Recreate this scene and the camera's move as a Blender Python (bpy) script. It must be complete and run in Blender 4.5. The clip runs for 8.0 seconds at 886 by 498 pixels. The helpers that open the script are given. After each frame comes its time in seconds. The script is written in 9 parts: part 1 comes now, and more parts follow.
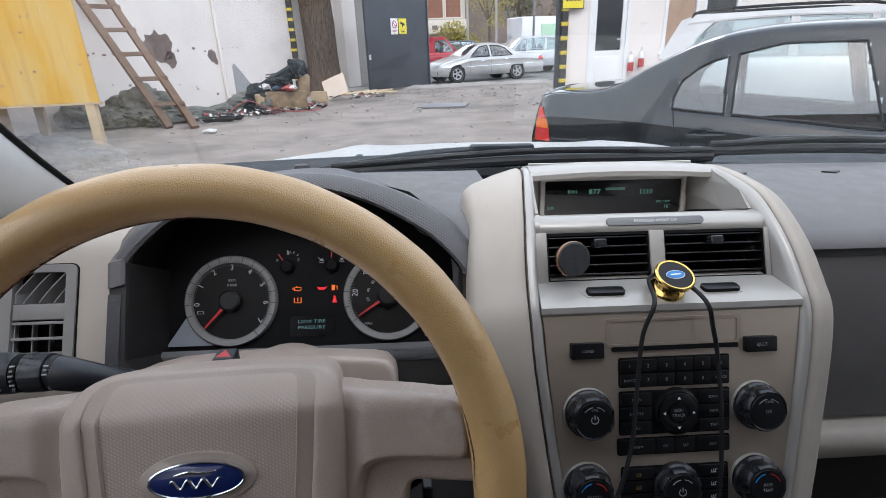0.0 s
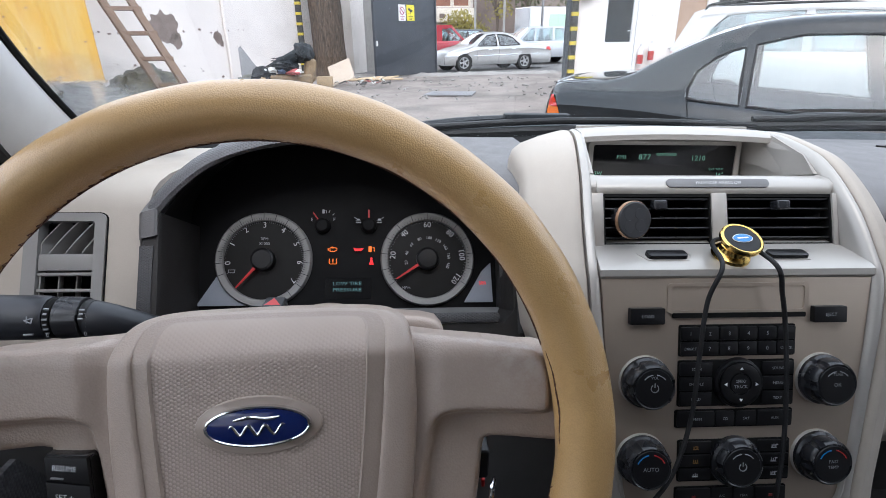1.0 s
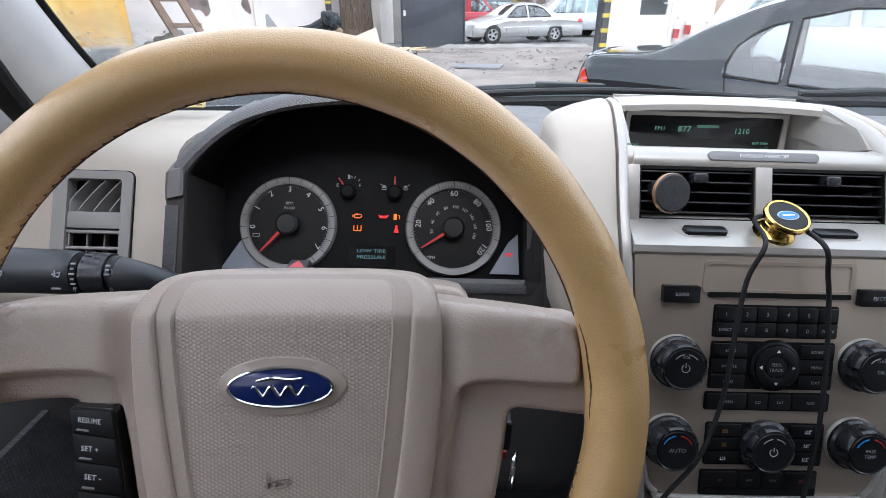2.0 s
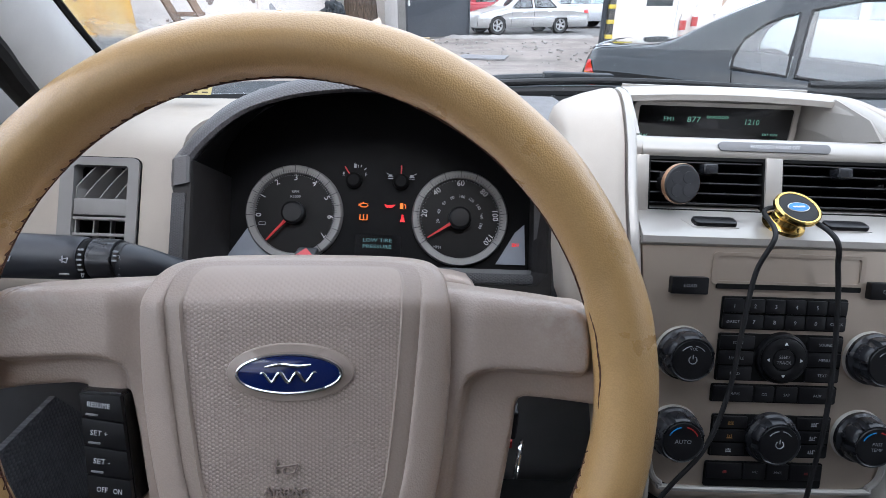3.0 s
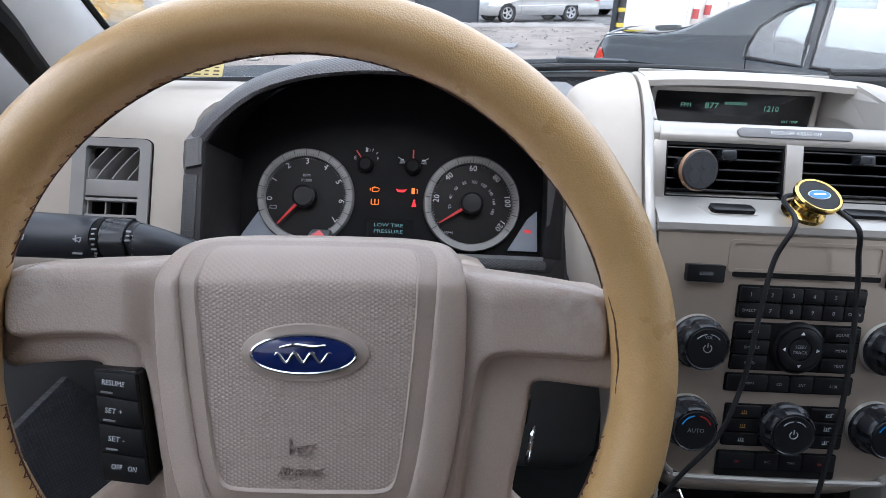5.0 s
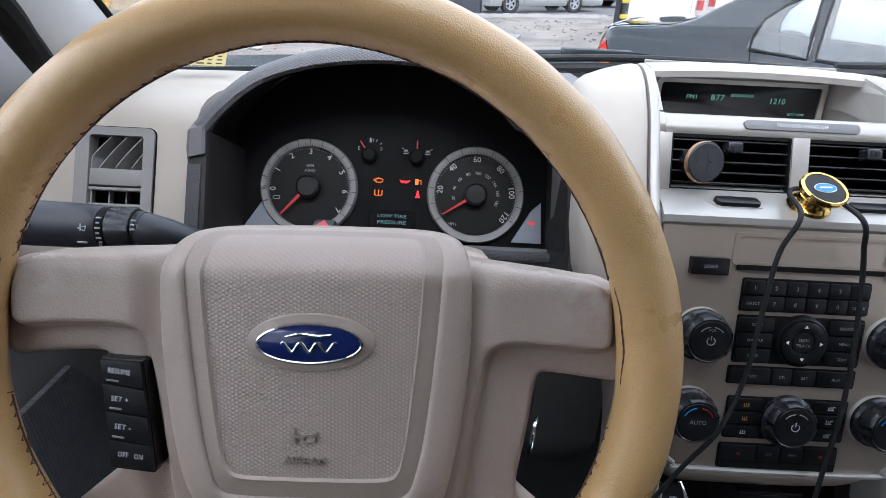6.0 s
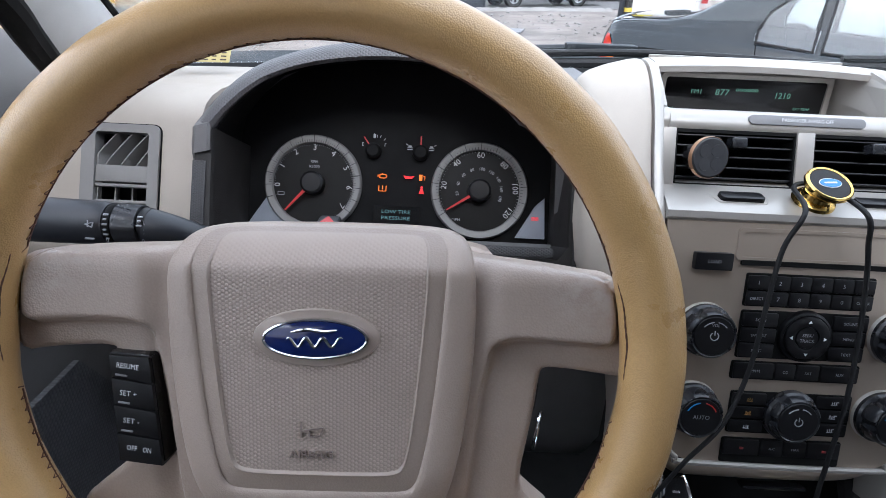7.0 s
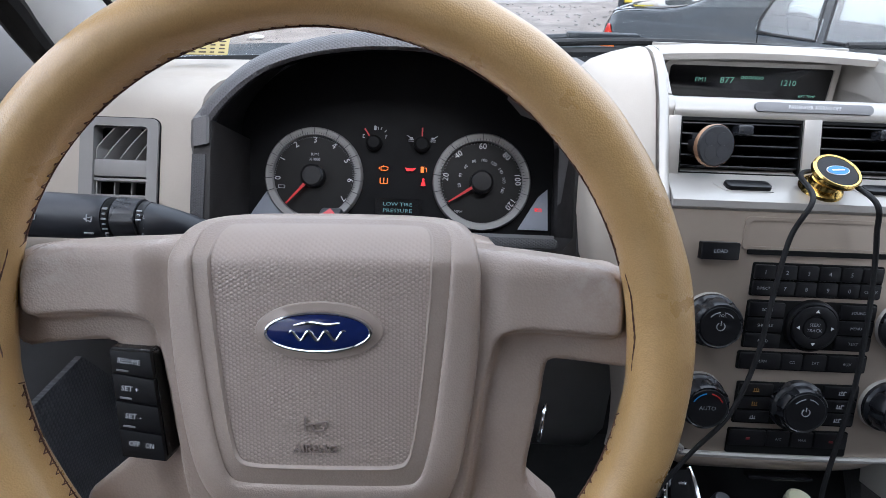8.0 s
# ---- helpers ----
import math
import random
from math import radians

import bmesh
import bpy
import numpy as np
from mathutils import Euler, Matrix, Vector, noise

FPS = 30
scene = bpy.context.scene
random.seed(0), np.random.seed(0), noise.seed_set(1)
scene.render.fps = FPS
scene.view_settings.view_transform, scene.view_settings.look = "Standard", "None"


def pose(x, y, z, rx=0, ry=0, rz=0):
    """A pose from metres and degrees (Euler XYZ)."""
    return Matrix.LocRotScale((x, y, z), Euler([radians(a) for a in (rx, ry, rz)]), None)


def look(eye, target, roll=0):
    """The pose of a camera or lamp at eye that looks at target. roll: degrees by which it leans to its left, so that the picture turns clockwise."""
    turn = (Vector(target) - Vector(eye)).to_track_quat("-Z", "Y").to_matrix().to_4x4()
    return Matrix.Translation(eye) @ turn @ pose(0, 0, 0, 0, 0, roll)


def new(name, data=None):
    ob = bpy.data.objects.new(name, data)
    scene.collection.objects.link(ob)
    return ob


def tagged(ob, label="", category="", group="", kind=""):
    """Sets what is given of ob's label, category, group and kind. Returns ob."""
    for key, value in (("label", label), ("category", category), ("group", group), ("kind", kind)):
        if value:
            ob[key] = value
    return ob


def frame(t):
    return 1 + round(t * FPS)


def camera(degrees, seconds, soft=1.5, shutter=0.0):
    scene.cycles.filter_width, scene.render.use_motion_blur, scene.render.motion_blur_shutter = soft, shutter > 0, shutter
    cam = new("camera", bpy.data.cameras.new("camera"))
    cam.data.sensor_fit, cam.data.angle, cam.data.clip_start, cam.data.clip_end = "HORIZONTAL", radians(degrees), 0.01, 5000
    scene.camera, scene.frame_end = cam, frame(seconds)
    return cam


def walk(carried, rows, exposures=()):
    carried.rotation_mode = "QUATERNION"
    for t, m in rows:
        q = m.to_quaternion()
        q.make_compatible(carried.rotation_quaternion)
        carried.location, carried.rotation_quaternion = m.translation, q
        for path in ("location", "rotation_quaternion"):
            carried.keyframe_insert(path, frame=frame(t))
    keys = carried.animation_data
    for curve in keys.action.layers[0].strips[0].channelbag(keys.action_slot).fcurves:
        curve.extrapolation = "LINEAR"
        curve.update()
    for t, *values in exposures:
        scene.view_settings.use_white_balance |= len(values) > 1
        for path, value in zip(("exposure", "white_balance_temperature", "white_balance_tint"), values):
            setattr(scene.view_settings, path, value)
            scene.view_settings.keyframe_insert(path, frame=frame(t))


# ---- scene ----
import collections
# ---- camera: the rows are in the frame of the parked car, which leans a little ----
CAR = pose(0, 0, 0, 0, 1.64, 0)
cam = camera(81.3, 8.0, soft=0.8)
PATH = [
    (0, 0.1333, 0.1490, 1.3498, -3.52, -21.32, -0.46),
    (0.5, 0.0985, 0.1587, 1.3208, -4.99, -21.61, 0.44),
    (1, 0.0866, 0.1661, 1.3091, -3.43, -22.36, 0.99),
    (1.5, 0.0822, 0.1744, 1.2996, -1.20, -24.32, 1.51),
    (2, 0.0820, 0.1754, 1.2983, -0.92, -25.17, 1.79),
    (3.5, 0.0769, 0.1761, 1.2943, -0.28, -26.42, 2.39),
    (4, 0.0766, 0.1742, 1.2952, 0.19, -26.68, 2.41),
    (4.5, 0.0749, 0.1774, 1.2916, 0.14, -26.89, 2.35),
    (6, 0.0704, 0.1776, 1.2884, 0.21, -28.15, 2.74),
    (6.5, 0.0699, 0.1772, 1.2888, 0.52, -28.45, 2.60),
    (7, 0.0700, 0.1762, 1.2896, 0.63, -28.70, 2.47),
    (7.5, 0.0705, 0.1764, 1.2898, 0.87, -29.06, 2.12),
    (8, 0.0686, 0.1793, 1.2860, 0.75, -29.39, 1.89),
]
walk(cam, [(t, CAR @ pose(x, y, z, 0, 0, yaw) @ pose(0, 0, 0, 90 + pitch) @ pose(0, 0, 0, 0, 0, roll))
           for t, x, y, z, yaw, pitch, roll in PATH],
     exposures=[(0, -0.39, 6100, 14), (1.0, -0.06, 6050, 14), (3.5, 0.14, 5900, 14), (8, 0.20, 5850, 14)])

# ---- light: a bright overcast day ----
world = bpy.data.worlds.new("overcast_sky")
scene.world = world
world.use_nodes = True
wn = world.node_tree.nodes
sky = wn.new("ShaderNodeTexSky")
sky.sky_type, sky.sun_disc, sky.sun_elevation, sky.sun_rotation = "NISHITA", False, radians(48), radians(200)
sky.dust_density, sky.air_density = 4.0, 1.0
pale = wn.new("ShaderNodeMix")
pale.data_type = "RGBA"
pale.inputs[0].default_value = 0.75
pale.inputs[7].default_value = (9.5, 9.8, 10.2, 1)
world.node_tree.links.new(sky.outputs[0], pale.inputs[6])
world.node_tree.links.new(pale.outputs[2], wn["Background"].inputs[0])
wn["Background"].inputs[1].default_value = 0.32
sun_data = bpy.data.lights.new("sun", "SUN")
sun_data.energy, sun_data.angle, sun_data.color = 1.5, radians(25), (1.0, 0.96, 0.9)
new("sun", sun_data).matrix_world = look((0, 0, 30), (-6, 22, 0))


def window_light(name, at, towards, w, h, power):
    lamp = bpy.data.lights.new(name, "AREA")
    lamp.shape, lamp.size, lamp.size_y, lamp.energy, lamp.color = "RECTANGLE", w, h, power, (0.95, 0.98, 1.0)
    new(name, lamp).matrix_world = CAR @ look(at, towards)


# lamps added in the side windows and rear glass to strengthen the sky light
window_light("driver_window_light", (-0.46, -0.05, 1.38), (0.10, 0.40, 1.10), 0.8, 0.36, 0.92)
window_light("passenger_window_light", (1.20, -0.20, 1.40), (0.1, 0.40, 1.14), 0.8, 0.36, 0.62)
window_light("rear_window_light", (0.38, -2.2, 1.40), (0.2, 0.5, 1.1), 1.2, 0.45, 0.18)

# ---- materials ----


class Nodes:
    """A small writer of node materials."""

    def __init__(self, name):
        self.m = bpy.data.materials.new(name)
        self.m.use_nodes = True
        self.t = self.m.node_tree
        self.b = self.t.nodes["Principled BSDF"]

    def n(self, kind, **props):
        node = self.t.nodes.new("ShaderNode" + kind)
        for k, v in props.items():
            node.inputs[k].default_value = v
        return node

    def link(self, a, b):
        self.t.links.new(a, b)

    def coords(self, space="Object"):
        return self.n("TexCoord").outputs[space]

    def noise(self, scale, detail=4, rough=0.55, vector=None):
        node = self.n("TexNoise", Scale=scale, Detail=detail, Roughness=rough)
        self.link(vector or self.coords(), node.inputs["Vector"])
        return node.outputs["Fac"]

    def ramp(self, value, low, high, a=0.0, b=1.0):
        node = self.n("MapRange")
        for i, v in enumerate((low, high, a, b)):
            node.inputs[i + 1].default_value = v
        self.link(value, node.inputs[0])
        return node.outputs[0]

    def mix(self, fac, a, b):
        node = self.n("Mix")
        node.data_type = "RGBA"
        for value, i in ((fac, 0), (a, 6), (b, 7)):
            if isinstance(value, (int, float)):
                node.inputs[i].default_value = value
            elif isinstance(value, tuple):
                node.inputs[i].default_value = (*value[:3], 1)
            else:
                self.link(value, node.inputs[i])
        return node.outputs[2]

    def math(self, op, a, b=0.0):
        node = self.t.nodes.new("ShaderNodeMath")
        node.operation = op
        for i, v in enumerate((a, b)):
            if isinstance(v, (int, float)):
                node.inputs[i].default_value = v
            else:
                self.link(v, node.inputs[i])
        return node.outputs[0]

    def bump(self, height, strength, distance=0.001, after=None):
        node = self.n("Bump", Strength=strength, Distance=distance)
        self.link(height, node.inputs["Height"])
        if after is not None:
            self.link(after, node.inputs["Normal"])
        self.link(node.outputs[0], self.b.inputs["Normal"])
        return node.outputs[0]


def shade(c, k):
    return tuple(min(1.0, x * k) for x in c)


def matte(name, color, rough=0.55, metal=0.0, grain=900.0, depth=0.15, blotch=14.0, vary=0.10, coat=0.0, spec=0.5, dirt=None, dirt_at=(0.55, 0.75)):
    """A surface with fine grain, broad tonal drift and, if given, stains."""
    k = Nodes(name)
    drift = k.ramp(k.noise(blotch, 5), 0.3, 0.7)
    fine = k.noise(grain, 3)
    c = k.mix(drift, shade(color, 1 - vary), shade(color, 1 + vary))
    c = k.mix(k.ramp(fine, 0.3, 0.7, 0, 0.25), c, shade(color, 0.82))
    if dirt:
        c = k.mix(k.ramp(k.noise(blotch * 0.4, 8, 0.65), dirt_at[0], dirt_at[1]), c, dirt)
    k.link(c, k.b.inputs["Base Color"])
    k.link(k.ramp(k.noise(blotch * 2.3, 4), 0.3, 0.7, max(0.02, rough - 0.07), min(1, rough + 0.07)), k.b.inputs["Roughness"])
    k.b.inputs["Metallic"].default_value = metal
    k.b.inputs["Coat Weight"].default_value = coat
    k.b.inputs["Coat Roughness"].default_value = 0.04
    k.b.inputs["Specular IOR Level"].default_value = spec
    if depth > 0:
        k.bump(fine, depth, 0.6 / grain)
    return k.m


def grained(name, color, rough, cell=0.0013, depth=0.5, vary=0.06, coat=0.0):
    """Moulded plastic or leather with a cell grain."""
    k = Nodes(name)
    v = k.n("TexVoronoi", Scale=1 / cell)
    k.link(k.coords(), v.inputs["Vector"])
    drift = k.ramp(k.noise(18, 5), 0.3, 0.7)
    c = k.mix(drift, shade(color, 1 - vary), shade(color, 1 + vary))
    c = k.mix(k.ramp(v.outputs["Distance"], 0.2, 0.75, 0.0, 0.22), c, shade(color, 0.72))
    k.link(c, k.b.inputs["Base Color"])
    k.link(k.ramp(k.noise(40, 4), 0.3, 0.7, rough - 0.06, rough + 0.06), k.b.inputs["Roughness"])
    k.b.inputs["Coat Weight"].default_value = coat
    k.b.inputs["Coat Roughness"].default_value = 0.3
    inv = k.math("SUBTRACT", 1.0, v.outputs["Distance"])
    first = k.bump(inv, depth, cell * 0.35)
    k.bump(k.noise(90, 4), 0.035, 0.002, first)
    return k.m


def dimpled(name, color, rough, pitch, depth, axes=((1, 0, 0), (0, 0.38, 0.92)), fade=None):
    """Plastic with a regular six-sided knurl, laid out in the plane of the two axes."""
    k = Nodes(name)
    a, b = Vector(axes[0]), Vector(axes[1])
    total = None
    for deg in (0, 60, 120):
        d = (a * math.cos(radians(deg)) + b * math.sin(radians(deg))) * (2 * math.pi / pitch)
        dot = k.t.nodes.new("ShaderNodeVectorMath")
        dot.operation = "DOT_PRODUCT"
        k.link(k.coords(), dot.inputs[0])
        dot.inputs[1].default_value = d
        wave = k.math("COSINE", dot.outputs["Value"])
        total = wave if total is None else k.math("ADD", total, wave)
    h = k.ramp(total, -1.5, 1.6)
    if fade:
        up = k.t.nodes.new("ShaderNodeVectorMath")
        up.operation = "DOT_PRODUCT"
        k.link(k.coords(), up.inputs[0])
        up.inputs[1].default_value = b
        keep = k.ramp(up.outputs["Value"], fade[0], fade[1], 1.0, 0.12)
        h = k.math("SUBTRACT", 1.0, k.math("MULTIPLY", k.math("SUBTRACT", 1.0, h), keep))
    drift = k.ramp(k.noise(16, 5), 0.3, 0.7)
    c = k.mix(drift, shade(color, 0.95), shade(color, 1.05))
    # hollows of the knurl get a darker colour for the shade in them
    c = k.mix(k.ramp(h, 0.0, 0.60, 0.6, 0.0), c, shade(color, 0.66))
    k.link(c, k.b.inputs["Base Color"])
    k.b.inputs["Roughness"].default_value = rough
    k.bump(h, depth, pitch * 0.25)
    return k.m


def worn_plastic(name, color, rough, spots):
    """Moulded plastic with a cell grain, rubbed smooth round the spots, where a highlight is tinted in."""
    k = Nodes(name)
    v = k.n("TexVoronoi", Scale=800.0)
    k.link(k.coords(), v.inputs["Vector"])
    wear = None
    for spot in spots:
        far = k.t.nodes.new("ShaderNodeVectorMath")
        far.operation = "DISTANCE"
        k.link(k.coords(), far.inputs[0])
        far.inputs[1].default_value = spot
        one = k.math("MULTIPLY", k.ramp(far.outputs["Value"], 0.030, 0.006), k.ramp(k.noise(130, 5, 0.6), 0.40, 0.60))
        wear = one if wear is None else k.math("MAXIMUM", wear, one)
    drift = k.ramp(k.noise(18, 5), 0.3, 0.7)
    c = k.mix(drift, shade(color, 0.94), shade(color, 1.06))
    c = k.mix(k.ramp(v.outputs["Distance"], 0.2, 0.75, 0.0, 0.22), c, shade(color, 0.72))
    # paler tint puts the highlight of the worn ends into the colour
    c = k.mix(wear, c, (0.46, 0.40, 0.36))
    k.link(c, k.b.inputs["Base Color"])
    k.link(k.math("SUBTRACT", k.ramp(k.noise(40, 4), 0.3, 0.7, rough - 0.06, rough + 0.06), k.math("MULTIPLY", wear, 0.16)), k.b.inputs["Roughness"])
    inv = k.math("MULTIPLY", k.math("SUBTRACT", 1.0, v.outputs["Distance"]), k.math("SUBTRACT", 1.0, wear))
    first = k.bump(inv, 0.45, 0.00044)
    k.bump(k.noise(30, 3), 0.03, 0.002, first)
    return k.m


def leather(name, color, rough):
    """Soft leather: pores, fine creases across the grain, rubbed and darkened patches."""
    k = Nodes(name)
    v = k.n("TexVoronoi", Scale=1100.0)
    k.link(k.coords(), v.inputs["Vector"])
    broad = k.ramp(k.noise(11, 5, 0.6), 0.3, 0.7)
    c = k.mix(broad, shade(color, 0.90), shade(color, 1.08))
    c = k.mix(k.ramp(k.noise(55, 6, 0.65), 0.52, 0.72, 0, 0.30), c, shade(color, 0.72))
    c = k.mix(k.ramp(v.outputs["Distance"], 0.25, 0.8, 0.0, 0.25), c, shade(color, 0.66))
    k.link(c, k.b.inputs["Base Color"])
    k.link(k.ramp(k.noise(30, 5), 0.3, 0.7, rough - 0.08, rough + 0.10), k.b.inputs["Roughness"])
    k.b.inputs["Coat Weight"].default_value = 0.5
    k.b.inputs["Coat Roughness"].default_value = 0.22
    crease = k.n("TexNoise", Scale=70.0, Detail=4.0, Roughness=0.65, Distortion=1.2)
    k.link(k.coords(), crease.inputs["Vector"])
    first = k.bump(k.math("SUBTRACT", 1.0, v.outputs["Distance"]), 0.45, 0.0004)
    second = k.bump(crease.outputs["Fac"], 0.10, 0.0022, first)
    k.bump(k.noise(16, 3), 0.12, 0.008, second)
    return k.m


def fissured(name, color):
    """Bark: upright ridges with dark clefts between them."""
    k = Nodes(name)
    stretch = k.n("Mapping")
    stretch.inputs["Scale"].default_value = (1.0, 1.0, 0.16)
    k.link(k.coords(), stretch.inputs["Vector"])
    ridge = k.noise(26, 6, 0.65, stretch.outputs[0])
    fine = k.noise(70, 4, 0.6)
    c = k.mix(k.ramp(ridge, 0.36, 0.60), shade(color, 0.30), shade(color, 1.25))
    c = k.mix(k.ramp(fine, 0.35, 0.75, 0, 0.5), c, shade(color, 0.6))
    k.link(c, k.b.inputs["Base Color"])
    k.b.inputs["Roughness"].default_value = 0.95
    k.bump(k.math("ADD", ridge, k.math("MULTIPLY", fine, 0.25)), 1.0, 0.06)
    return k.m


def glow(name, color, strength):
    k = Nodes(name)
    k.b.inputs["Base Color"].default_value = (*shade(color, 0.3), 1)
    k.b.inputs["Emission Color"].default_value = (*color, 1)
    k.b.inputs["Emission Strength"].default_value = strength
    return k.m


def clear(name, tint=(1, 1, 1), gloss=1.0, haze=0.0, haze_color=(0.8, 0.82, 0.85), haze_patch=None):
    """A thin pane: clear, mirrored by Fresnel, with a film of dust and, if given, a patch of haze."""
    k = Nodes(name)
    k.t.nodes.remove(k.b)
    out = k.t.nodes["Material Output"]
    through_it = k.n("BsdfTransparent", Color=(*tint, 1))
    shine = k.n("BsdfGlossy", Color=(1, 1, 1, 1), Roughness=0.02)
    fres = k.n("Fresnel", IOR=1.45)
    m1 = k.n("MixShader")
    k.link(k.math("MULTIPLY", fres.outputs[0], gloss), m1.inputs[0])
    k.link(through_it.outputs[0], m1.inputs[1])
    k.link(shine.outputs[0], m1.inputs[2])
    last = m1
    if haze > 0:
        dust = k.n("BsdfDiffuse", Color=(*haze_color, 1))
        m2 = k.n("MixShader")
        film = k.ramp(k.noise(7, 6, 0.6), 0.35, 0.8, haze * 0.15, haze)
        if haze_patch:
            centre, radius, most = haze_patch
            far = k.t.nodes.new("ShaderNodeVectorMath")
            far.operation = "DISTANCE"
            k.link(k.coords(), far.inputs[0])
            far.inputs[1].default_value = centre
            # the film grows paler and denser round one centre
            spot = k.math("MULTIPLY", k.ramp(far.outputs["Value"], radius, radius * 0.2, 0.0, most), k.ramp(k.noise(16, 6, 0.65), 0.34, 0.66))
            film = k.math("ADD", film, spot)
        k.link(film, m2.inputs[0])
        k.link(m1.outputs[0], m2.inputs[1])
        k.link(dust.outputs[0], m2.inputs[2])
        last = m2
    k.link(last.outputs[0], out.inputs["Surface"])
    return k.m



def lacquer(name, color, metal=0.0, rough=0.06, coat=1.0, spec=0.5):
    """Clear-coated car paint with a slow drift of tone."""
    k = Nodes(name)
    drift = k.ramp(k.noise(1.3, 2), 0.3, 0.7)
    k.link(k.mix(drift, shade(color, 0.94), shade(color, 1.06)), k.b.inputs["Base Color"])
    k.link(k.ramp(k.noise(0.9, 2), 0.3, 0.7, rough, rough + 0.05), k.b.inputs["Roughness"])
    k.bump(k.noise(3, 2), 0.08, 0.03)
    k.b.inputs["Metallic"].default_value = metal
    k.b.inputs["Coat Weight"].default_value = coat
    k.b.inputs["Specular IOR Level"].default_value = spec
    k.b.inputs["Coat Roughness"].default_value = 0.03
    return k.m


M = {}
# the cabin
M["tan_leather"] = leather("tan_leather", (0.545, 0.335, 0.135), 0.33)
M["thread"] = matte("dark_thread", (0.05, 0.035, 0.03), 0.8)
M["brown_thread"] = matte("brown_thread", (0.10, 0.045, 0.03), 0.8)
# for relief in the pad's own taupe; its shade is put into the colour
M["emboss_shade"] = matte("taupe_emboss_shade", (0.24, 0.19, 0.165), 0.45)
M["taupe"] = grained("taupe_plastic", (0.42, 0.338, 0.285), 0.40, 0.0010, 0.5)
M["taupe_smooth"] = matte("taupe_smooth_plastic", (0.37, 0.298, 0.252), 0.40, grain=1500, depth=0.12)
M["taupe_knurl"] = dimpled("taupe_knurled_plastic", (0.405, 0.325, 0.275), 0.40, 0.0020, 0.55, ((0.9997, 0.01, 0.0242), (-0.0262, 0.3827, 0.9236)), fade=(1.208, 1.230))
M["taupe_worn"] = worn_plastic("taupe_worn_plastic", (0.400, 0.320, 0.270), 0.38, [(0.150, 0.405, 1.145), (-0.150, 0.408, 1.147)])
M["beige"] = grained("pale_beige_plastic", (0.415, 0.368, 0.314), 0.5, 0.0009, 0.15)
M["grey_pad"] = grained("dark_grey_pad", (0.128, 0.122, 0.121), 0.52, 0.0012, 0.5)
M["visor_grain"] = dimpled("dark_grey_knurl", (0.100, 0.098, 0.102), 0.42, 0.0026, 0.5, ((1, 0, 0), (0, 0.75, 0.66)))
M["surround"] = grained("dark_surround_plastic", (0.011, 0.0095, 0.009), 0.55, 0.0012, 0.4)
M["black"] = matte("black_plastic", (0.007, 0.007, 0.008), 0.36, grain=1200, depth=0.1, spec=0.35)
M["stalk_black"] = matte("blue_black_plastic", (0.017, 0.019, 0.024), 0.40, grain=1200, depth=0.1, spec=0.5)
M["black_matte"] = matte("matt_black_plastic", (0.004, 0.004, 0.004), 0.8, spec=0.2)
M["black_gloss"] = matte("gloss_black_plastic", (0.008, 0.008, 0.009), 0.12, depth=0)
M["rubber"] = matte("black_rubber", (0.012, 0.012, 0.013), 0.6, grain=700, depth=0.2, spec=0.35)
M["knob_grey"] = matte("knob_soft_plastic", (0.016, 0.017, 0.020), 0.27, grain=1500, depth=0.15)
M["silver"] = matte("satin_silver_paint", (0.425, 0.402, 0.370), 0.36, 0.35, grain=2500, depth=0.04, vary=0.03)
M["champagne"] = matte("champagne_metal_paint", (0.39, 0.324, 0.265), 0.38, 0.5, grain=2500, depth=0, vary=0.04)
M["chrome"] = matte("chrome", (0.75, 0.76, 0.78), 0.12, 1.0, depth=0, vary=0.03)
M["gold"] = matte("polished_gold", (0.83, 0.56, 0.17), 0.13, 1.0, depth=0, vary=0.05)
M["blue_badge"] = matte("dark_blue_enamel", (0.008, 0.018, 0.10), 0.12, depth=0, coat=0.6)
M["light_blue"] = matte("light_blue_print", (0.02, 0.22, 0.55), 0.3, depth=0)
M["dial_print"] = matte("dial_print", (0.5, 0.5, 0.51), 0.5, depth=0, vary=0.02)
M["white_print"] = matte("white_print", (0.75, 0.76, 0.78), 0.4, depth=0, vary=0.02)
M["grey_print"] = matte("grey_print", (0.33, 0.34, 0.36), 0.5, depth=0, vary=0.02)
M["amber_print"] = glow("amber_telltale", (1.0, 0.20, 0.01), 1.0)
M["red_glow"] = glow("red_telltale", (1.0, 0.02, 0.025), 0.9)
M["needle"] = glow("red_needle", (0.75, 0.03, 0.03), 0.22)
M["green_glow"] = glow("green_display_digits", (0.35, 0.85, 0.62), 0.22)
M["teal_glow"] = glow("teal_message_digits", (0.25, 0.55, 0.55), 0.14)
M["gauge_face"] = matte("gauge_face", (0.0045, 0.0045, 0.005), 0.7, depth=0.05, spec=0.15)
M["gauge_ring"] = matte("gauge_ring_silver", (0.205, 0.202, 0.198), 0.45, 0.1, depth=0.03)
M["dial_grey"] = matte("dial_face_grey", (0.0050, 0.0047, 0.0047), 0.5, depth=0.05, spec=0.22, blotch=30)
M["red_plastic"] = matte("red_plastic", (0.5, 0.02, 0.02), 0.35, depth=0)
M["blue_print"] = glow("blue_led", (0.1, 0.2, 1.0), 1.0)
M["pillar"] = grained("pale_grey_trim", (0.66, 0.645, 0.625), 0.6, 0.0009, 0.1)
M["door_grey"] = matte("door_card_grey", (0.16, 0.158, 0.16), 0.6, grain=700)
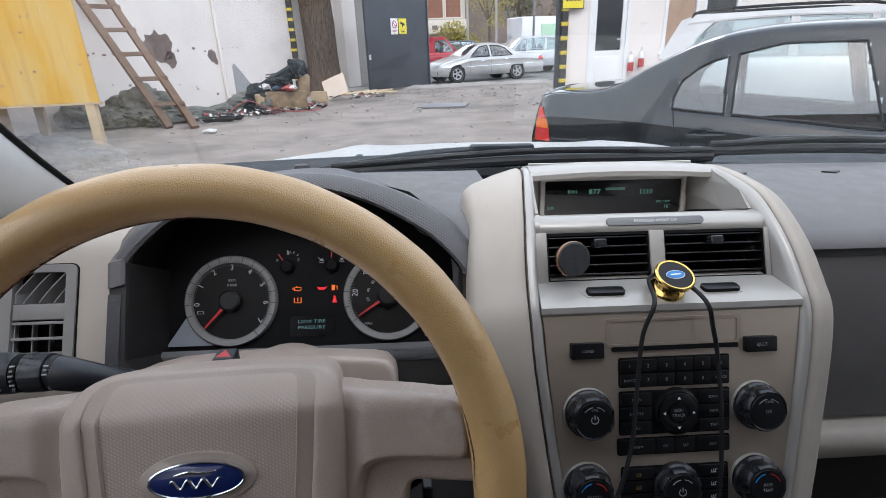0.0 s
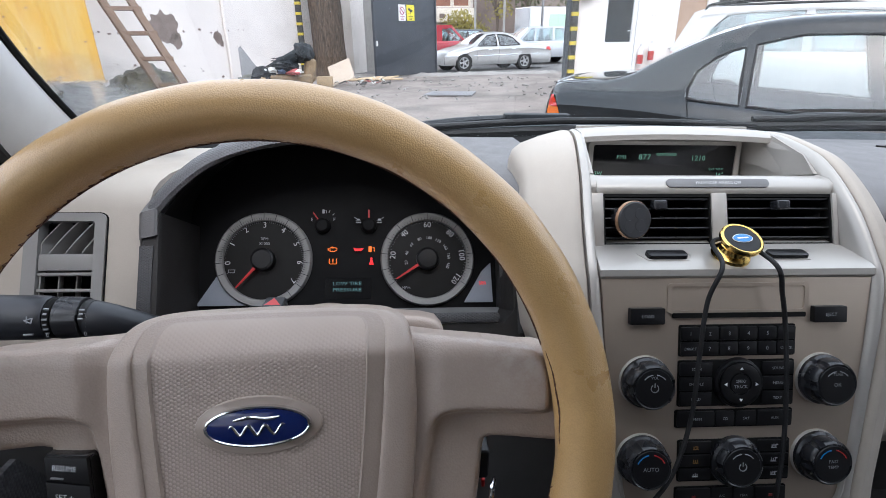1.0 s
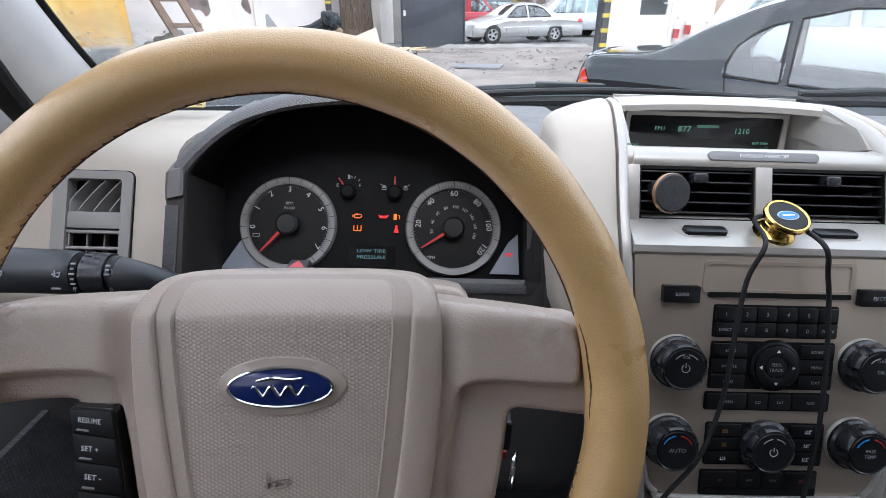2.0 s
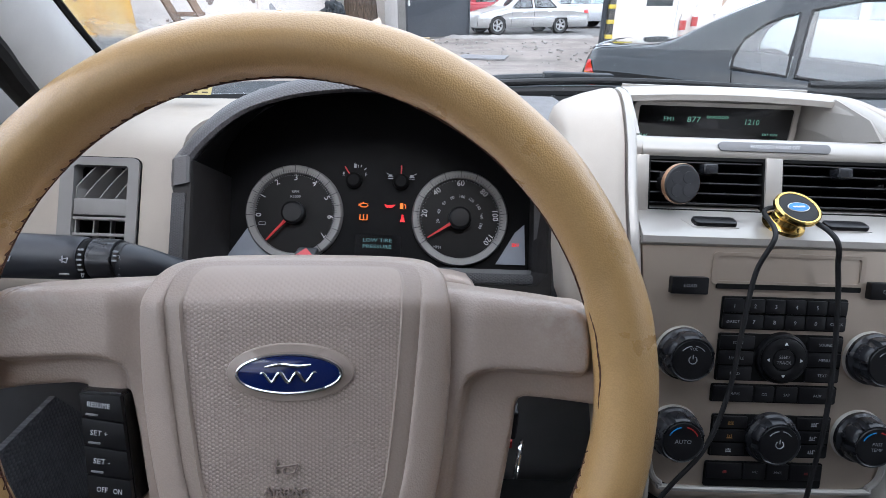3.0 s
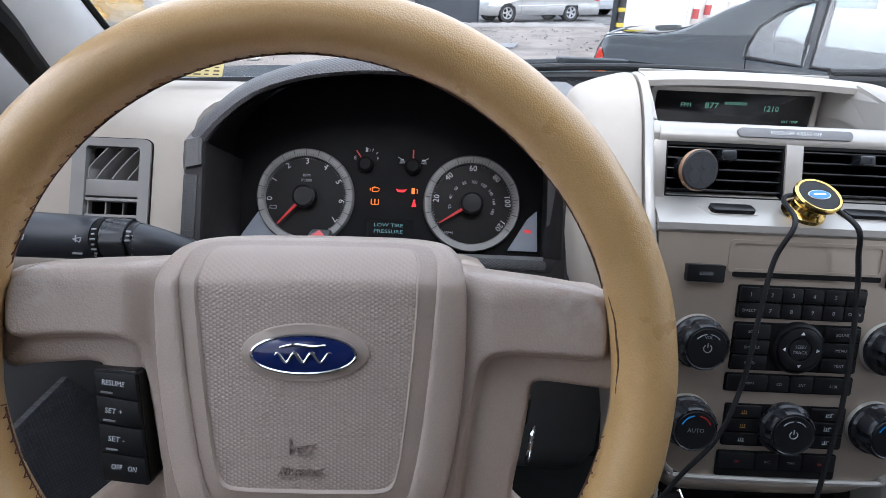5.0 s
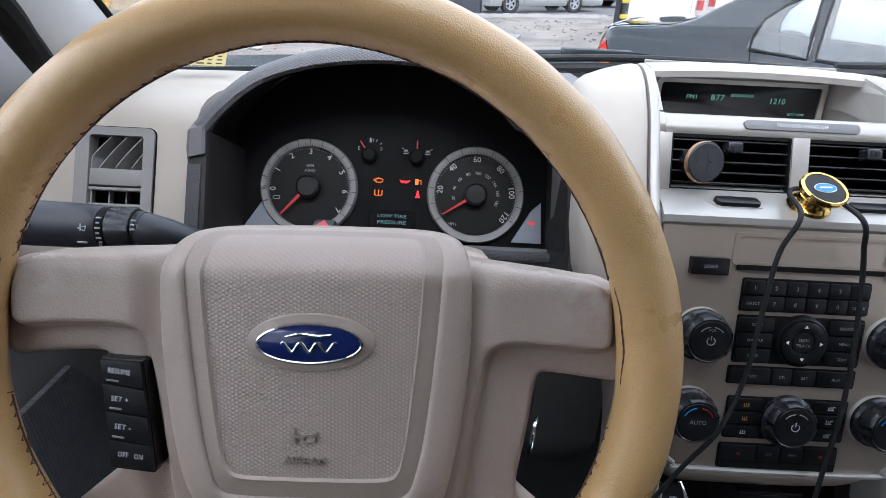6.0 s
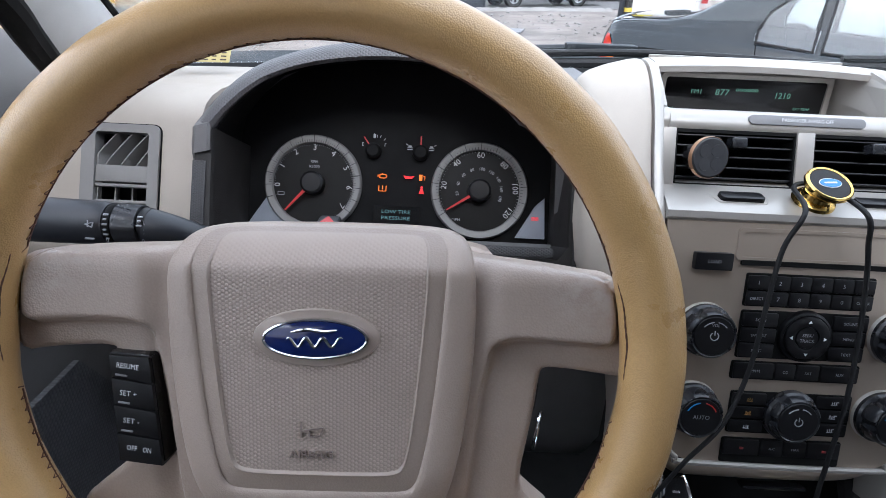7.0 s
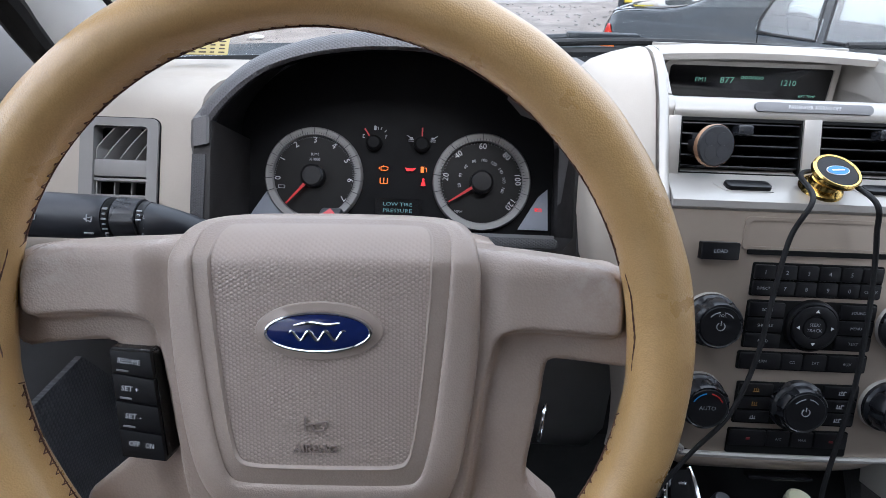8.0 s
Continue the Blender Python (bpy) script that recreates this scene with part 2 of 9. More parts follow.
M["sail_grey"] = grained("grey_corner_trim", (0.19, 0.186, 0.182), 0.5, 0.0012, 0.3)
M["grille"] = dimpled("perforated_grille", (0.12, 0.122, 0.13), 0.6, 0.0048, 0.8, ((0, 1, 0), (0, 0, 1)))
M["carpet"] = matte("dark_carpet", (0.02, 0.02, 0.02), 0.95, grain=500, depth=0.6)
M["headliner"] = matte("headliner_cloth", (0.55, 0.53, 0.5), 0.95, grain=600)
M["seat"] = matte("dark_seat_cloth", (0.10, 0.096, 0.092), 0.9, grain=500)
M["yellow_card"] = matte("yellow_printed_card", (0.44, 0.36, 0.15), 0.6)
M["shield_glass"] = clear("windscreen_glass", (0.96, 0.985, 0.985), 0.10, 0.006, haze_patch=((-0.275, 0.835, 1.226), 0.125, 0.7))
M["car_white"] = matte("white_car_paint", (0.58, 0.58, 0.575), 0.35, coat=0.25, depth=0, vary=0.03)
# out of view; tinted dark to keep fill light out of the cabin
M["tinted_glass"] = clear("tinted_rear_glass", (0.16, 0.17, 0.18), 1.0)
M["wiper"] = matte("weathered_black_wiper", (0.020, 0.024, 0.028), 0.5, grain=400, depth=0.3, spec=0.25)

M["amber_dim"] = matte("amber_print", (0.26, 0.13, 0.03), 0.5, depth=0)
M["red_dim"] = matte("red_button_print", (0.20, 0.02, 0.02), 0.5, depth=0)
M["vent_grey"] = matte("vent_grey_plastic", (0.22, 0.212, 0.205), 0.5)
M["strip_knurl"] = dimpled("grey_strip_knurl", (0.046, 0.046, 0.048), 0.5, 0.0022, 0.6, ((1, 0, 0), (0, 0.482, 0.876)))
# coarse grain, its shade put in as a darker taupe than the cover
M["shaded_band_grain"] = grained("shaded_coarse_taupe_grain", (0.365, 0.291, 0.244), 0.45, 0.0012, 0.4)
M["label_grey"] = matte("label_grey", (0.20, 0.20, 0.205), 0.5)
M["dial_glint"] = matte("painted_lens_reflection", (0.27, 0.29, 0.33), 0.35)
M["mount_dark"] = matte("mount_dark_plastic", (0.026, 0.027, 0.030), 0.45)
M["magnet_face"] = matte("magnet_face", (0.040, 0.041, 0.045), 0.35, 0.2)
M["cream_plastic"] = matte("cream_plastic", (0.62, 0.60, 0.42), 0.4, depth=0.05)
M["copper_edge"] = matte("copper_edge", (0.35, 0.2, 0.12), 0.3, 0.8)

# ---- mesh helpers ----


def Pm(o, ex, ey):
    """A frame with its origin at o, x along ex, y along ey."""
    x = Vector(ex).normalized()
    z = x.cross(Vector(ey)).normalized()
    y = z.cross(x)
    m = Matrix((x, y, z)).transposed().to_4x4()
    m.translation = o
    return m


I4 = Matrix.Identity(4)
WHERE = {}


def thing(name, base, label, category, group="", kind="", at=None):
    """An Empty at the base of a thing; at: the frame in which it is built."""
    ob = new(name)
    ob.empty_display_size = 0.05
    m = (at or I4) @ Matrix.Translation(base)
    ob.matrix_basis = m
    WHERE[ob.name] = m
    return tagged(ob, label, category, group, kind)


def finish(bm, name, material, smooth=0.6):
    bmesh.ops.recalc_face_normals(bm, faces=bm.faces)
    me = bpy.data.meshes.new(name)
    bm.to_mesh(me)
    bm.free()
    for mat in (material if isinstance(material, (list, tuple)) else (material,)):
        me.materials.append(mat)
    if smooth:
        me.shade_smooth()
        me.set_sharp_from_angle(angle=smooth)
    return me


def part(name, bm, material, parent, label="", at=None, smooth=0.6):
    """One mesh under a thing or under a part."""
    me = bm if isinstance(bm, bpy.types.Mesh) else finish(bm, name, material, smooth)
    ob = new(name, me)
    m = at or I4
    ob.parent = parent
    ob.matrix_parent_inverse = WHERE[parent.name].inverted()
    ob.matrix_basis = m
    WHERE[ob.name] = m
    return tagged(ob, label)


def solo(name, bm, material, label, category, group="", kind="", at=None, smooth=0.6):
    """A thing that is one mesh."""
    ob = new(name, finish(bm, name, material, smooth))
    ob.matrix_basis = at or I4
    WHERE[ob.name] = ob.matrix_basis.copy()
    return tagged(ob, label, category, group, kind)


def mesh():
    return bmesh.new()


def box(bm, c, s, m=None, bevel=0.0, seg=2):
    """A box with its middle at c, of size s, with rounded edges."""
    new_bm = bmesh.new()
    bmesh.ops.create_cube(new_bm, size=1.0)
    bmesh.ops.scale(new_bm, vec=s, verts=new_bm.verts)
    if bevel:
        bmesh.ops.bevel(new_bm, geom=new_bm.edges[:], offset=bevel, segments=seg, affect="EDGES", profile=0.6)
    bmesh.ops.translate(new_bm, vec=c, verts=new_bm.verts)
    return join(bm, new_bm, m)


def join(bm, other, m=None):
    if m is not None:
        other.transform(m)
    verts = [bm.verts.new(v.co) for v in other.verts]
    other.verts.index_update()
    for f in other.faces:
        try:
            g = bm.faces.new([verts[v.index] for v in f.verts])
            g.material_index = f.material_index
        except ValueError:
            pass
    other.free()
    return bm


def prism(bm, pts, z0, z1, m=None, bevel=0.0, seg=2):
    """A flat outline in x and y, from z0 to z1, the upper edge rounded."""
    o = bmesh.new()
    low = [o.verts.new((x, y, z0)) for x, y in pts]
    top = [o.verts.new((x, y, z1)) for x, y in pts]
    n = len(pts)
    cap = o.faces.new(top)
    o.faces.new(low[::-1])
    for i in range(n):
        o.faces.new((low[i], low[(i + 1) % n], top[(i + 1) % n], top[i]))
    if bevel:
        bmesh.ops.recalc_face_normals(o, faces=o.faces)
        bmesh.ops.bevel(o, geom=list(cap.edges), offset=bevel, segments=seg, affect="EDGES", profile=0.6)
    return join(bm, o, m)


def rounded(w, h, r, n=5, cx=0.0, cy=0.0):
    """The outline of a rectangle with round corners."""
    pts = []
    for sx, sy, a in ((1, 1, 0), (-1, 1, 90), (-1, -1, 180), (1, -1, 270)):
        for i in range(n + 1):
            t = radians(a + 90 * i / n)
            pts.append((cx + sx * (w / 2 - r) + r * math.cos(t), cy + sy * (h / 2 - r) + r * math.sin(t)))
    return pts


def oval(rx, ry, n=48, cx=0.0, cy=0.0):
    return [(cx + rx * math.cos(2 * math.pi * i / n), cy + ry * math.sin(2 * math.pi * i / n)) for i in range(n)]


def ring_plate(bm, outer, inner, z0, z1, m=None):
    """A plate with a hole: two outlines of equal length."""
    o = bmesh.new()
    n = len(outer)
    rows = [[o.verts.new((x, y, z)) for x, y in pts] for pts, z in ((outer, z0), (outer, z1), (inner, z1), (inner, z0))]
    for a in range(4):
        for i in range(n):
            o.faces.new((rows[a][i], rows[a][(i + 1) % n], rows[(a + 1) % 4][(i + 1) % n], rows[(a + 1) % 4][i]))
    return join(bm, o, m)


def lathe(bm, profile, n=32, m=None, close=False):
    """A profile of (radius, height) turned about z."""
    o = bmesh.new()
    rows = []
    for r, z in profile:
        if r < 1e-6:
            rows.append([o.verts.new((0, 0, z))] * n)
        else:
            rows.append([o.verts.new((r * math.cos(2 * math.pi * i / n), r * math.sin(2 * math.pi * i / n), z)) for i in range(n)])
    for a in range(len(rows) - 1):
        for i in range(n):
            q = [rows[a][i], rows[a][(i + 1) % n], rows[a + 1][(i + 1) % n], rows[a + 1][i]]
            u = []
            for v in q:
                if v not in u:
                    u.append(v)
            if len(u) > 2:
                o.faces.new(u)
    return join(bm, o, m)


def loft(bm, rows, ring=False, caps=False, m=None):
    """A skin over rows of points; ring: each row is closed."""
    o = bmesh.new()
    vs = [[o.verts.new(p) for p in row] for row in rows]
    n = len(rows[0])
    for a in range(len(vs) - 1):
        for i in range(n if ring else n - 1):
            j = (i + 1) % n
            o.faces.new((vs[a][i], vs[a][j], vs[a + 1][j], vs[a + 1][i]))
    if caps:
        o.faces.new(vs[0][::-1])
        o.faces.new(vs[-1])
    return join(bm, o, m)


def thick(bm, rows, back, m=None):
    """A skin with thickness: each point also stands at its place plus back."""
    b = Vector(back)
    full = [[Vector(p) for p in row] + [Vector(p) + b for p in reversed(row)] for row in rows]
    return loft(bm, full, ring=True, caps=True, m=m)


def smooth_path(pts, n=8):
    """Points along a smooth curve through pts."""
    p = [Vector(q) for q in pts]
    p = [2 * p[0] - p[1]] + p + [2 * p[-1] - p[-2]]
    out = []
    for i in range(1, len(p) - 2):
        a, b, c, d = p[i - 1:i + 3]
        for j in range(n):
            t = j / n
            out.append(0.5 * ((2 * b) + (c - a) * t + (2 * a - 5 * b + 4 * c - d) * t * t + (3 * b - a - 3 * c + d) * t ** 3))
    return out + [p[-2]]


def tube(bm, pts, r, n=10, caps=True, m=None):
    """A round rod along points; r: one radius or one for each point."""
    pts = [Vector(q) for q in pts]
    rs = r if isinstance(r, (list, tuple)) else [r] * len(pts)
    up = Vector((0.13, 0.27, 0.95))
    rows = []
    for i, q in enumerate(pts):
        d = (pts[min(i + 1, len(pts) - 1)] - pts[max(i - 1, 0)]).normalized()
        x = d.cross(up)
        if x.length < 0.05:
            x = d.cross(Vector((1, 0, 0)))
        x.normalize()
        y = d.cross(x)
        up = y * -1 if y.dot(up) < 0 else y
        rows.append([q + rs[i] * (math.cos(2 * math.pi * k / n) * x + math.sin(2 * math.pi * k / n) * y) for k in range(n)])
    # keep the rows from twisting
    for a in range(1, len(rows)):
        best = min(range(n), key=lambda s: sum((rows[a][(k + s) % n] - rows[a - 1][k]).length for k in range(n)))
        rows[a] = rows[a][best:] + rows[a][:best]
        flip = [rows[a][0]] + rows[a][1:][::-1]
        if sum((flip[k] - rows[a - 1][k]).length for k in range(n)) < sum((rows[a][k] - rows[a - 1][k]).length for k in range(n)):
            rows[a] = flip
    return loft(bm, rows, ring=True, caps=caps, m=m)


TEXTS = {}


def words(name, text, size, m, material, parent, label="", at=None, w=None, deep=0.0, bold=0.0):
    """Raised print with the built-in font, centred on the frame m."""
    if (text, bold) not in TEXTS:
        cu = bpy.data.curves.new("print", "FONT")
        cu.body, cu.size, cu.align_x, cu.align_y, cu.resolution_u, cu.offset = text, 1.0, "CENTER", "CENTER", 2, bold
        tmp = bpy.data.objects.new("print", cu)
        scene.collection.objects.link(tmp)
        dg = bpy.context.evaluated_depsgraph_get()
        me = bpy.data.meshes.new_from_object(tmp.evaluated_get(dg))
        TEXTS[text, bold] = ([v.co.copy() for v in me.vertices], [tuple(p.vertices) for p in me.polygons])
        bpy.data.objects.remove(tmp)
        bpy.data.meshes.remove(me)
    vs, fs = TEXTS[text, bold]
    span = max(v.x for v in vs) - min(v.x for v in vs)
    sx = (w / span) if w else size
    me = bpy.data.meshes.new(name)
    pts = [m @ Vector((v.x * sx, v.y * size, 0)) for v in vs]
    faces = list(fs)
    if deep:
        count = collections.Counter(frozenset((a, b)) for f in fs for a, b in zip(f, f[1:] + f[:1]))
        pts += [m @ Vector((v.x * sx, v.y * size, -deep)) for v in vs]
        faces += [(b, a, a + len(vs), b + len(vs)) for f in fs for a, b in zip(f, f[1:] + f[:1]) if count[frozenset((a, b))] == 1]
    me.from_pydata(pts, [], faces)
    me.materials.append(material)
    return part(name, me, material, parent, label, at)
# ---- the cabin ----
XC = 0.3835  # middle of the centre stack

# windscreen, cowl and bonnet ------------------------------------------------
GLASS_LOW = [(-0.405, 0.885), (-0.33, 0.918), (-0.15, 0.945), (0.10, 0.957), (0.38, 0.965), (0.66, 0.957), (0.92, 0.945), (1.10, 0.918), (1.172, 0.885)]


def glass_row(k):
    """A level of the windscreen, k from 0 at the cowl to 1 at the roof."""
    row = []
    for x, y in [(p.x, p.y) for p in smooth_path([(x, y, 0) for x, y in GLASS_LOW], 4)]:
        row.append(Vector((XC + (x - XC) * (1 - 0.17 * k), y - 0.66 * k, 1.166 + 0.42 * k - 0.014 * (1 - k) ** 6 * (abs(x - XC) / 0.75) ** 2)))
    return row


bm = mesh()
thick(bm, [glass_row(k / 6) for k in range(7)], (0, 0.004, 0.004))
glass = solo("windscreen", bm, M["shield_glass"], "dusty laminated windscreen with a hazy lower edge", "windscreen", kind="structure", at=CAR)
glass.visible_shadow = False

bm = mesh()
low = glass_row(0)
thick(bm, [[p + Vector((0, -0.022, -0.003)) for p in low], [p + Vector((0, -0.004, 0.0035)) for p in low], [p + Vector((0, 0.02, -0.004)) for p in low]], (0, 0.0, -0.012))
solo("windscreen_seal", bm, M["black_matte"], "black rubber seal along the foot of the windscreen", "seal", kind="structure", at=CAR)

bm = mesh()
rows = []
for d, dz in ((0.02, -0.004), (0.06, -0.006), (0.10, -0.016), (0.16, -0.02), (0.20, -0.008), (0.22, -0.02)):
    rows.append([Vector((XC + (p.x - XC) * 1.02, p.y + d, p.z + dz)) for p in low])
thick(bm, rows, (0, 0, -0.03))
cowl = thing("cowl_panel", (XC, 1.1, 1.11), "black weathered plastic cowl panel below the windscreen", "cowl panel", at=CAR)
part("cowl_cover", bm, M["wiper"], cowl, at=CAR)

def bonnet_z(x, y):
    a = abs(x - XC)
    return 1.128 - 0.115 * ((y - 1.12) / 1.0) ** 1.5 - 0.06 * (a / 0.8) ** 2.5 + 0.012 * math.exp(-((a - 0.42) / 0.07) ** 2)


bonnet = thing("bonnet", (XC, 1.6, 0.95), "white painted bonnet of the parked car", "bonnet", at=CAR)
bm = mesh()
rows = []
for j in range(14):
    s = j / 13
    rows.append([])
    for i in range(41):
        x = XC - 0.80 + 1.60 * i / 40
        y0 = 1.135 - 0.10 * (abs(x - XC) / 0.75) ** 2
        y = y0 + (2.02 - 0.14 * ((x - XC) / 0.8) ** 2 - y0) * s
        rows[-1].append(Vector((x, y, bonnet_z(x, max(y, 1.12)) - (0.03 if j == 13 else 0))))
thick(bm, rows, (0, 0, -0.03))
part("bonnet_skin", bm, M["car_white"], bonnet, at=CAR)
for x in (0.02, 0.72):
    bm = mesh()
    lathe(bm, [(0, 0.012), (0.008, 0.010), (0.010, 0.0), (0.012, -0.006)], 12, Matrix.Translation((x, 1.30, bonnet_z(x, 1.30) + 0.002)) @ Matrix.Diagonal((1, 1.8, 1, 1)))
    part("washer_nozzle", bm, M["black"], bonnet, "black washer nozzle", at=CAR)


def wiper_arm(base, mid, tip, blade_a, blade_b):
    w = thing("windscreen_wiper", base, "black weathered windscreen wiper resting on the glass", "wiper", "windscreen wipers", at=CAR)
    bm = mesh()
    tube(bm, smooth_path([base, mid, tip], 8), [0.010 - 0.004 * i / 16 for i in range(17)], 8)
    part("wiper_arm", bm, M["wiper"], w, at=CAR)
    bm = mesh()
    d = (Vector(blade_b) - Vector(blade_a))
    for i in range(2):
        tube(bm, smooth_path([Vector(blade_a) + Vector((0, 0, 0.012 * i)), Vector(blade_a) + d * 0.5 + Vector((0, -0.012, 0.010 + 0.016 * i)), Vector(blade_b) + Vector((0, 0, 0.012 * i))], 10), 0.0085 - 0.003 * i, 8)
    part("wiper_blade", bm, M["rubber"], w, at=CAR)
    bm = mesh()
    box(bm, tip, (0.11, 0.022, 0.011), bevel=0.004)
    part("wiper_clip", bm, M["wiper"], w, at=CAR)
    bm = mesh()
    lathe(bm, [(0, 0.02), (0.012, 0.018), (0.018, 0.006), (0.02, -0.02)], 16, Matrix.Translation(base))
    part("pivot_cap", bm, M["black"], w, at=CAR)
    return w


wiper_arm((-0.06, 1.07, 1.140), (0.13, 1.045, 1.174), (0.29, 1.03, 1.189), (0.0, 1.022, 1.152), (0.66, 1.02, 1.168))
wiper_arm((0.655, 1.06, 1.160), (0.77, 1.045, 1.190), (0.95, 1.03, 1.191), (0.66, 1.03, 1.176), (1.12, 0.985, 1.170))

# pillars, doors, roof and the rest of the shell ------------------------------


def pillar(side):
    """The trim beside the windscreen; side -1: the driver's."""
    def mx(x):
        return x if side < 0 else 2 * XC - x
    p = thing("windscreen_pillar", (mx(-0.40), 0.85, 1.12), "pale grey windscreen pillar trim with a black seal", "pillar trim", "windscreen pillars", "structure", at=CAR)
    edge = [(-0.341, 0.90, 1.159), (-0.318, 0.80, 1.225), (-0.288, 0.70, 1.291), (-0.250, 0.60, 1.359), (-0.197, 0.44, 1.46), (-0.15, 0.27, 1.545)]
    seal = [(-0.358, 0.77, 1.143), (-0.323, 0.698, 1.191), (-0.297, 0.648, 1.224), (-0.262, 0.58, 1.268), (-0.200, 0.41, 1.375), (-0.15, 0.24, 1.47)]
    e, s = smooth_path(edge, 6), smooth_path(seal, 6)
    rows = []
    for a, b in zip(e, s):
        mid = (a + b) / 2 + Vector((0.020, -0.010, 0.004))
        q1 = a * 0.7 + mid * 0.3 + Vector((0.007, -0.004, 0.002))
        q3 = b * 0.7 + mid * 0.3 + Vector((0.006, -0.008, 0.004))
        rows.append([Vector((mx(v.x), v.y, v.z)) for v in (a + Vector((-0.006, 0.006, 0.003)), a, q1, mid, q3, b, b + Vector((-0.03, 0.03, 0.0)))])
    bm = mesh()
    loft(bm, rows, ring=True, caps=True)
    part("pillar_cover", bm, M["pillar"], p, at=CAR, smooth=1.2)
    bm = mesh()
    tube(bm, [Vector((mx(v.x + 0.001), v.y + 0.001, v.z + 0.001)) for v in e], 0.0048, 8)
    part("glass_seal", bm, M["black_matte"], p, "black seal strip", at=CAR)
    bm = mesh()
    tube(bm, [Vector((mx(v.x - 0.003), v.y - 0.004, v.z - 0.002)) for v in s], 0.0125, 10)
    part("door_seal", bm, M["black_matte"], p, "black door seal", at=CAR)
    return p


pillar(-1)
pillar(1)


def door(side):
    def mx(x):
        return x if side < 0 else 2 * XC - x
    d = thing("door_driver" if side < 0 else "door_passenger", (mx(-0.44), 0.0, 0.45), "grey front door card with a perforated speaker grille", "door", "", "structure", at=CAR)
    bm = mesh()
    rows = []
    for y in (-0.9, -0.4, 0.1, 0.4, 0.62, 0.74):
        x = -0.445 + 0.02 * max(0, y - 0.3)
        rows.append([Vector((mx(x + dx), y, z)) for dx, z in ((0.02, 0.45), (0.05, 0.55), (0.06, 0.75), (0.03, 0.88), (0.035, 0.95), (0.025, 1.06), (0.0, 1.10), (-0.06, 1.11), (-0.10, 0.9), (-0.10, 0.45))])
    loft(bm, rows, ring=True, caps=True)
    part("door_card", bm, M["door_grey"], d, at=CAR)
    bm = mesh()
    m = Pm((mx(-0.380), 0.47, 0.845), (0, -1, 0) if side < 0 else (0, 1, 0), (0, 0, 1))
    prism(bm, [(side * a, b) for a, b in ((0.03, 0.005), (0.183, 0.003), (0.195, -0.02), (0.235, -0.10), (0.235, -0.295), (0.01, -0.295))], -0.004, 0.004, m, 0.001)
    part("speaker_grille", bm, M["grille"], d, "black perforated speaker grille", at=CAR)
    bm = mesh()
    loft(bm, [[Vector((mx(x + dx), y, z)) for dx, y, z in ((-0.03, 0.90, 1.09), (0.0, 0.88, 1.085), (0.0, 0.50, 1.085), (0.0, 0.46, 1.10), (0.0, 0.46, 1.33), (0.0, 0.52, 1.345), (-0.03, 0.54, 1.345), (-0.03, 0.90, 1.14))] for x in (-0.425, -0.405)], ring=True, caps=True)
    part("mirror_corner", bm, M["sail_grey"], d, "grey corner trim behind the door mirror", at=CAR)
    bm = mesh()
    tube(bm, [Vector((mx(-0.30), -0.9, 1.53)), Vector((mx(-0.26), 0.0, 1.54)), Vector((mx(-0.20), 0.17, 1.50))], 0.03, 8)
    tube(bm, [Vector((mx(-0.43), -0.55, 1.08)), Vector((mx(-0.34), -0.60, 1.50))], 0.05, 8)
    part("window_frame", bm, M["rubber"], d, at=CAR)
    bm = mesh()
    thick(bm, [[Vector((mx(-0.452), y, 1.105)) for y in (-0.5, 0.2, 0.70)], [Vector((mx(-0.31), y, 1.52)) for y in (-0.5, 0.0, 0.12)]], (-0.004 * -side, 0, 0))
    g = part("window_pane", bm, M["side_glass"], d, "clear side window", at=CAR)
    g.visible_shadow = False
    return d


M["side_glass"] = clear("side_glass", (0.94, 0.97, 0.97), 0.6)
door(-1)
door(1)

bm = mesh()
rows = []
for y in (0.25, -0.3, -0.9, -1.6, -2.3):
    rows.append([Vector((x, y, 1.60 - 0.22 * ((x - XC) / 0.75) ** 4 - (0.05 if y > 0.2 else 0))) for x in (-0.27, -0.15, 0.0, 0.2, 0.4, 0.6, 0.8, 0.95, 1.04)])
thick(bm, rows, (0, 0, 0.03))
solo("ceiling", bm, M["headliner"], "pale cloth headliner of the car", "headliner", kind="structure", at=CAR)
bm = mesh()
box(bm, (XC, -0.6, 0.42), (1.7, 3.4, 0.04))
solo("floor", bm, M["carpet"], "dark carpeted car floor", "floor", kind="structure", at=CAR)
bm = mesh()
box(bm, (XC, 0.95, 0.72), (1.56, 0.04, 0.62))
solo("firewall", bm, M["carpet"], "dark bulkhead behind the dashboard", "bulkhead", kind="structure", at=CAR)
bm = mesh()
box(bm, (XC, -2.3, 0.75), (1.5, 0.06, 0.66), bevel=0.02)
solo("tailgate", bm, M["door_grey"], "grey tailgate trim below the rear glass", "tailgate", kind="structure", at=CAR)
bm = mesh()
box(bm, (-0.47, -1.5, 0.78), (0.05, 1.7, 0.66), bevel=0.02)
box(bm, (2 * XC + 0.47, -1.5, 0.78), (0.05, 1.7, 0.66), bevel=0.02)
solo("side_trim", bm, M["door_grey"], "grey rear side trim of the car", "side trim", kind="structure", at=CAR)


# the outside of the parked car; its unseen rear also cuts fill light
own = thing("parked_car", (XC, -0.2, 0.0), "white parked car seen from its driver's seat", "car", at=CAR)


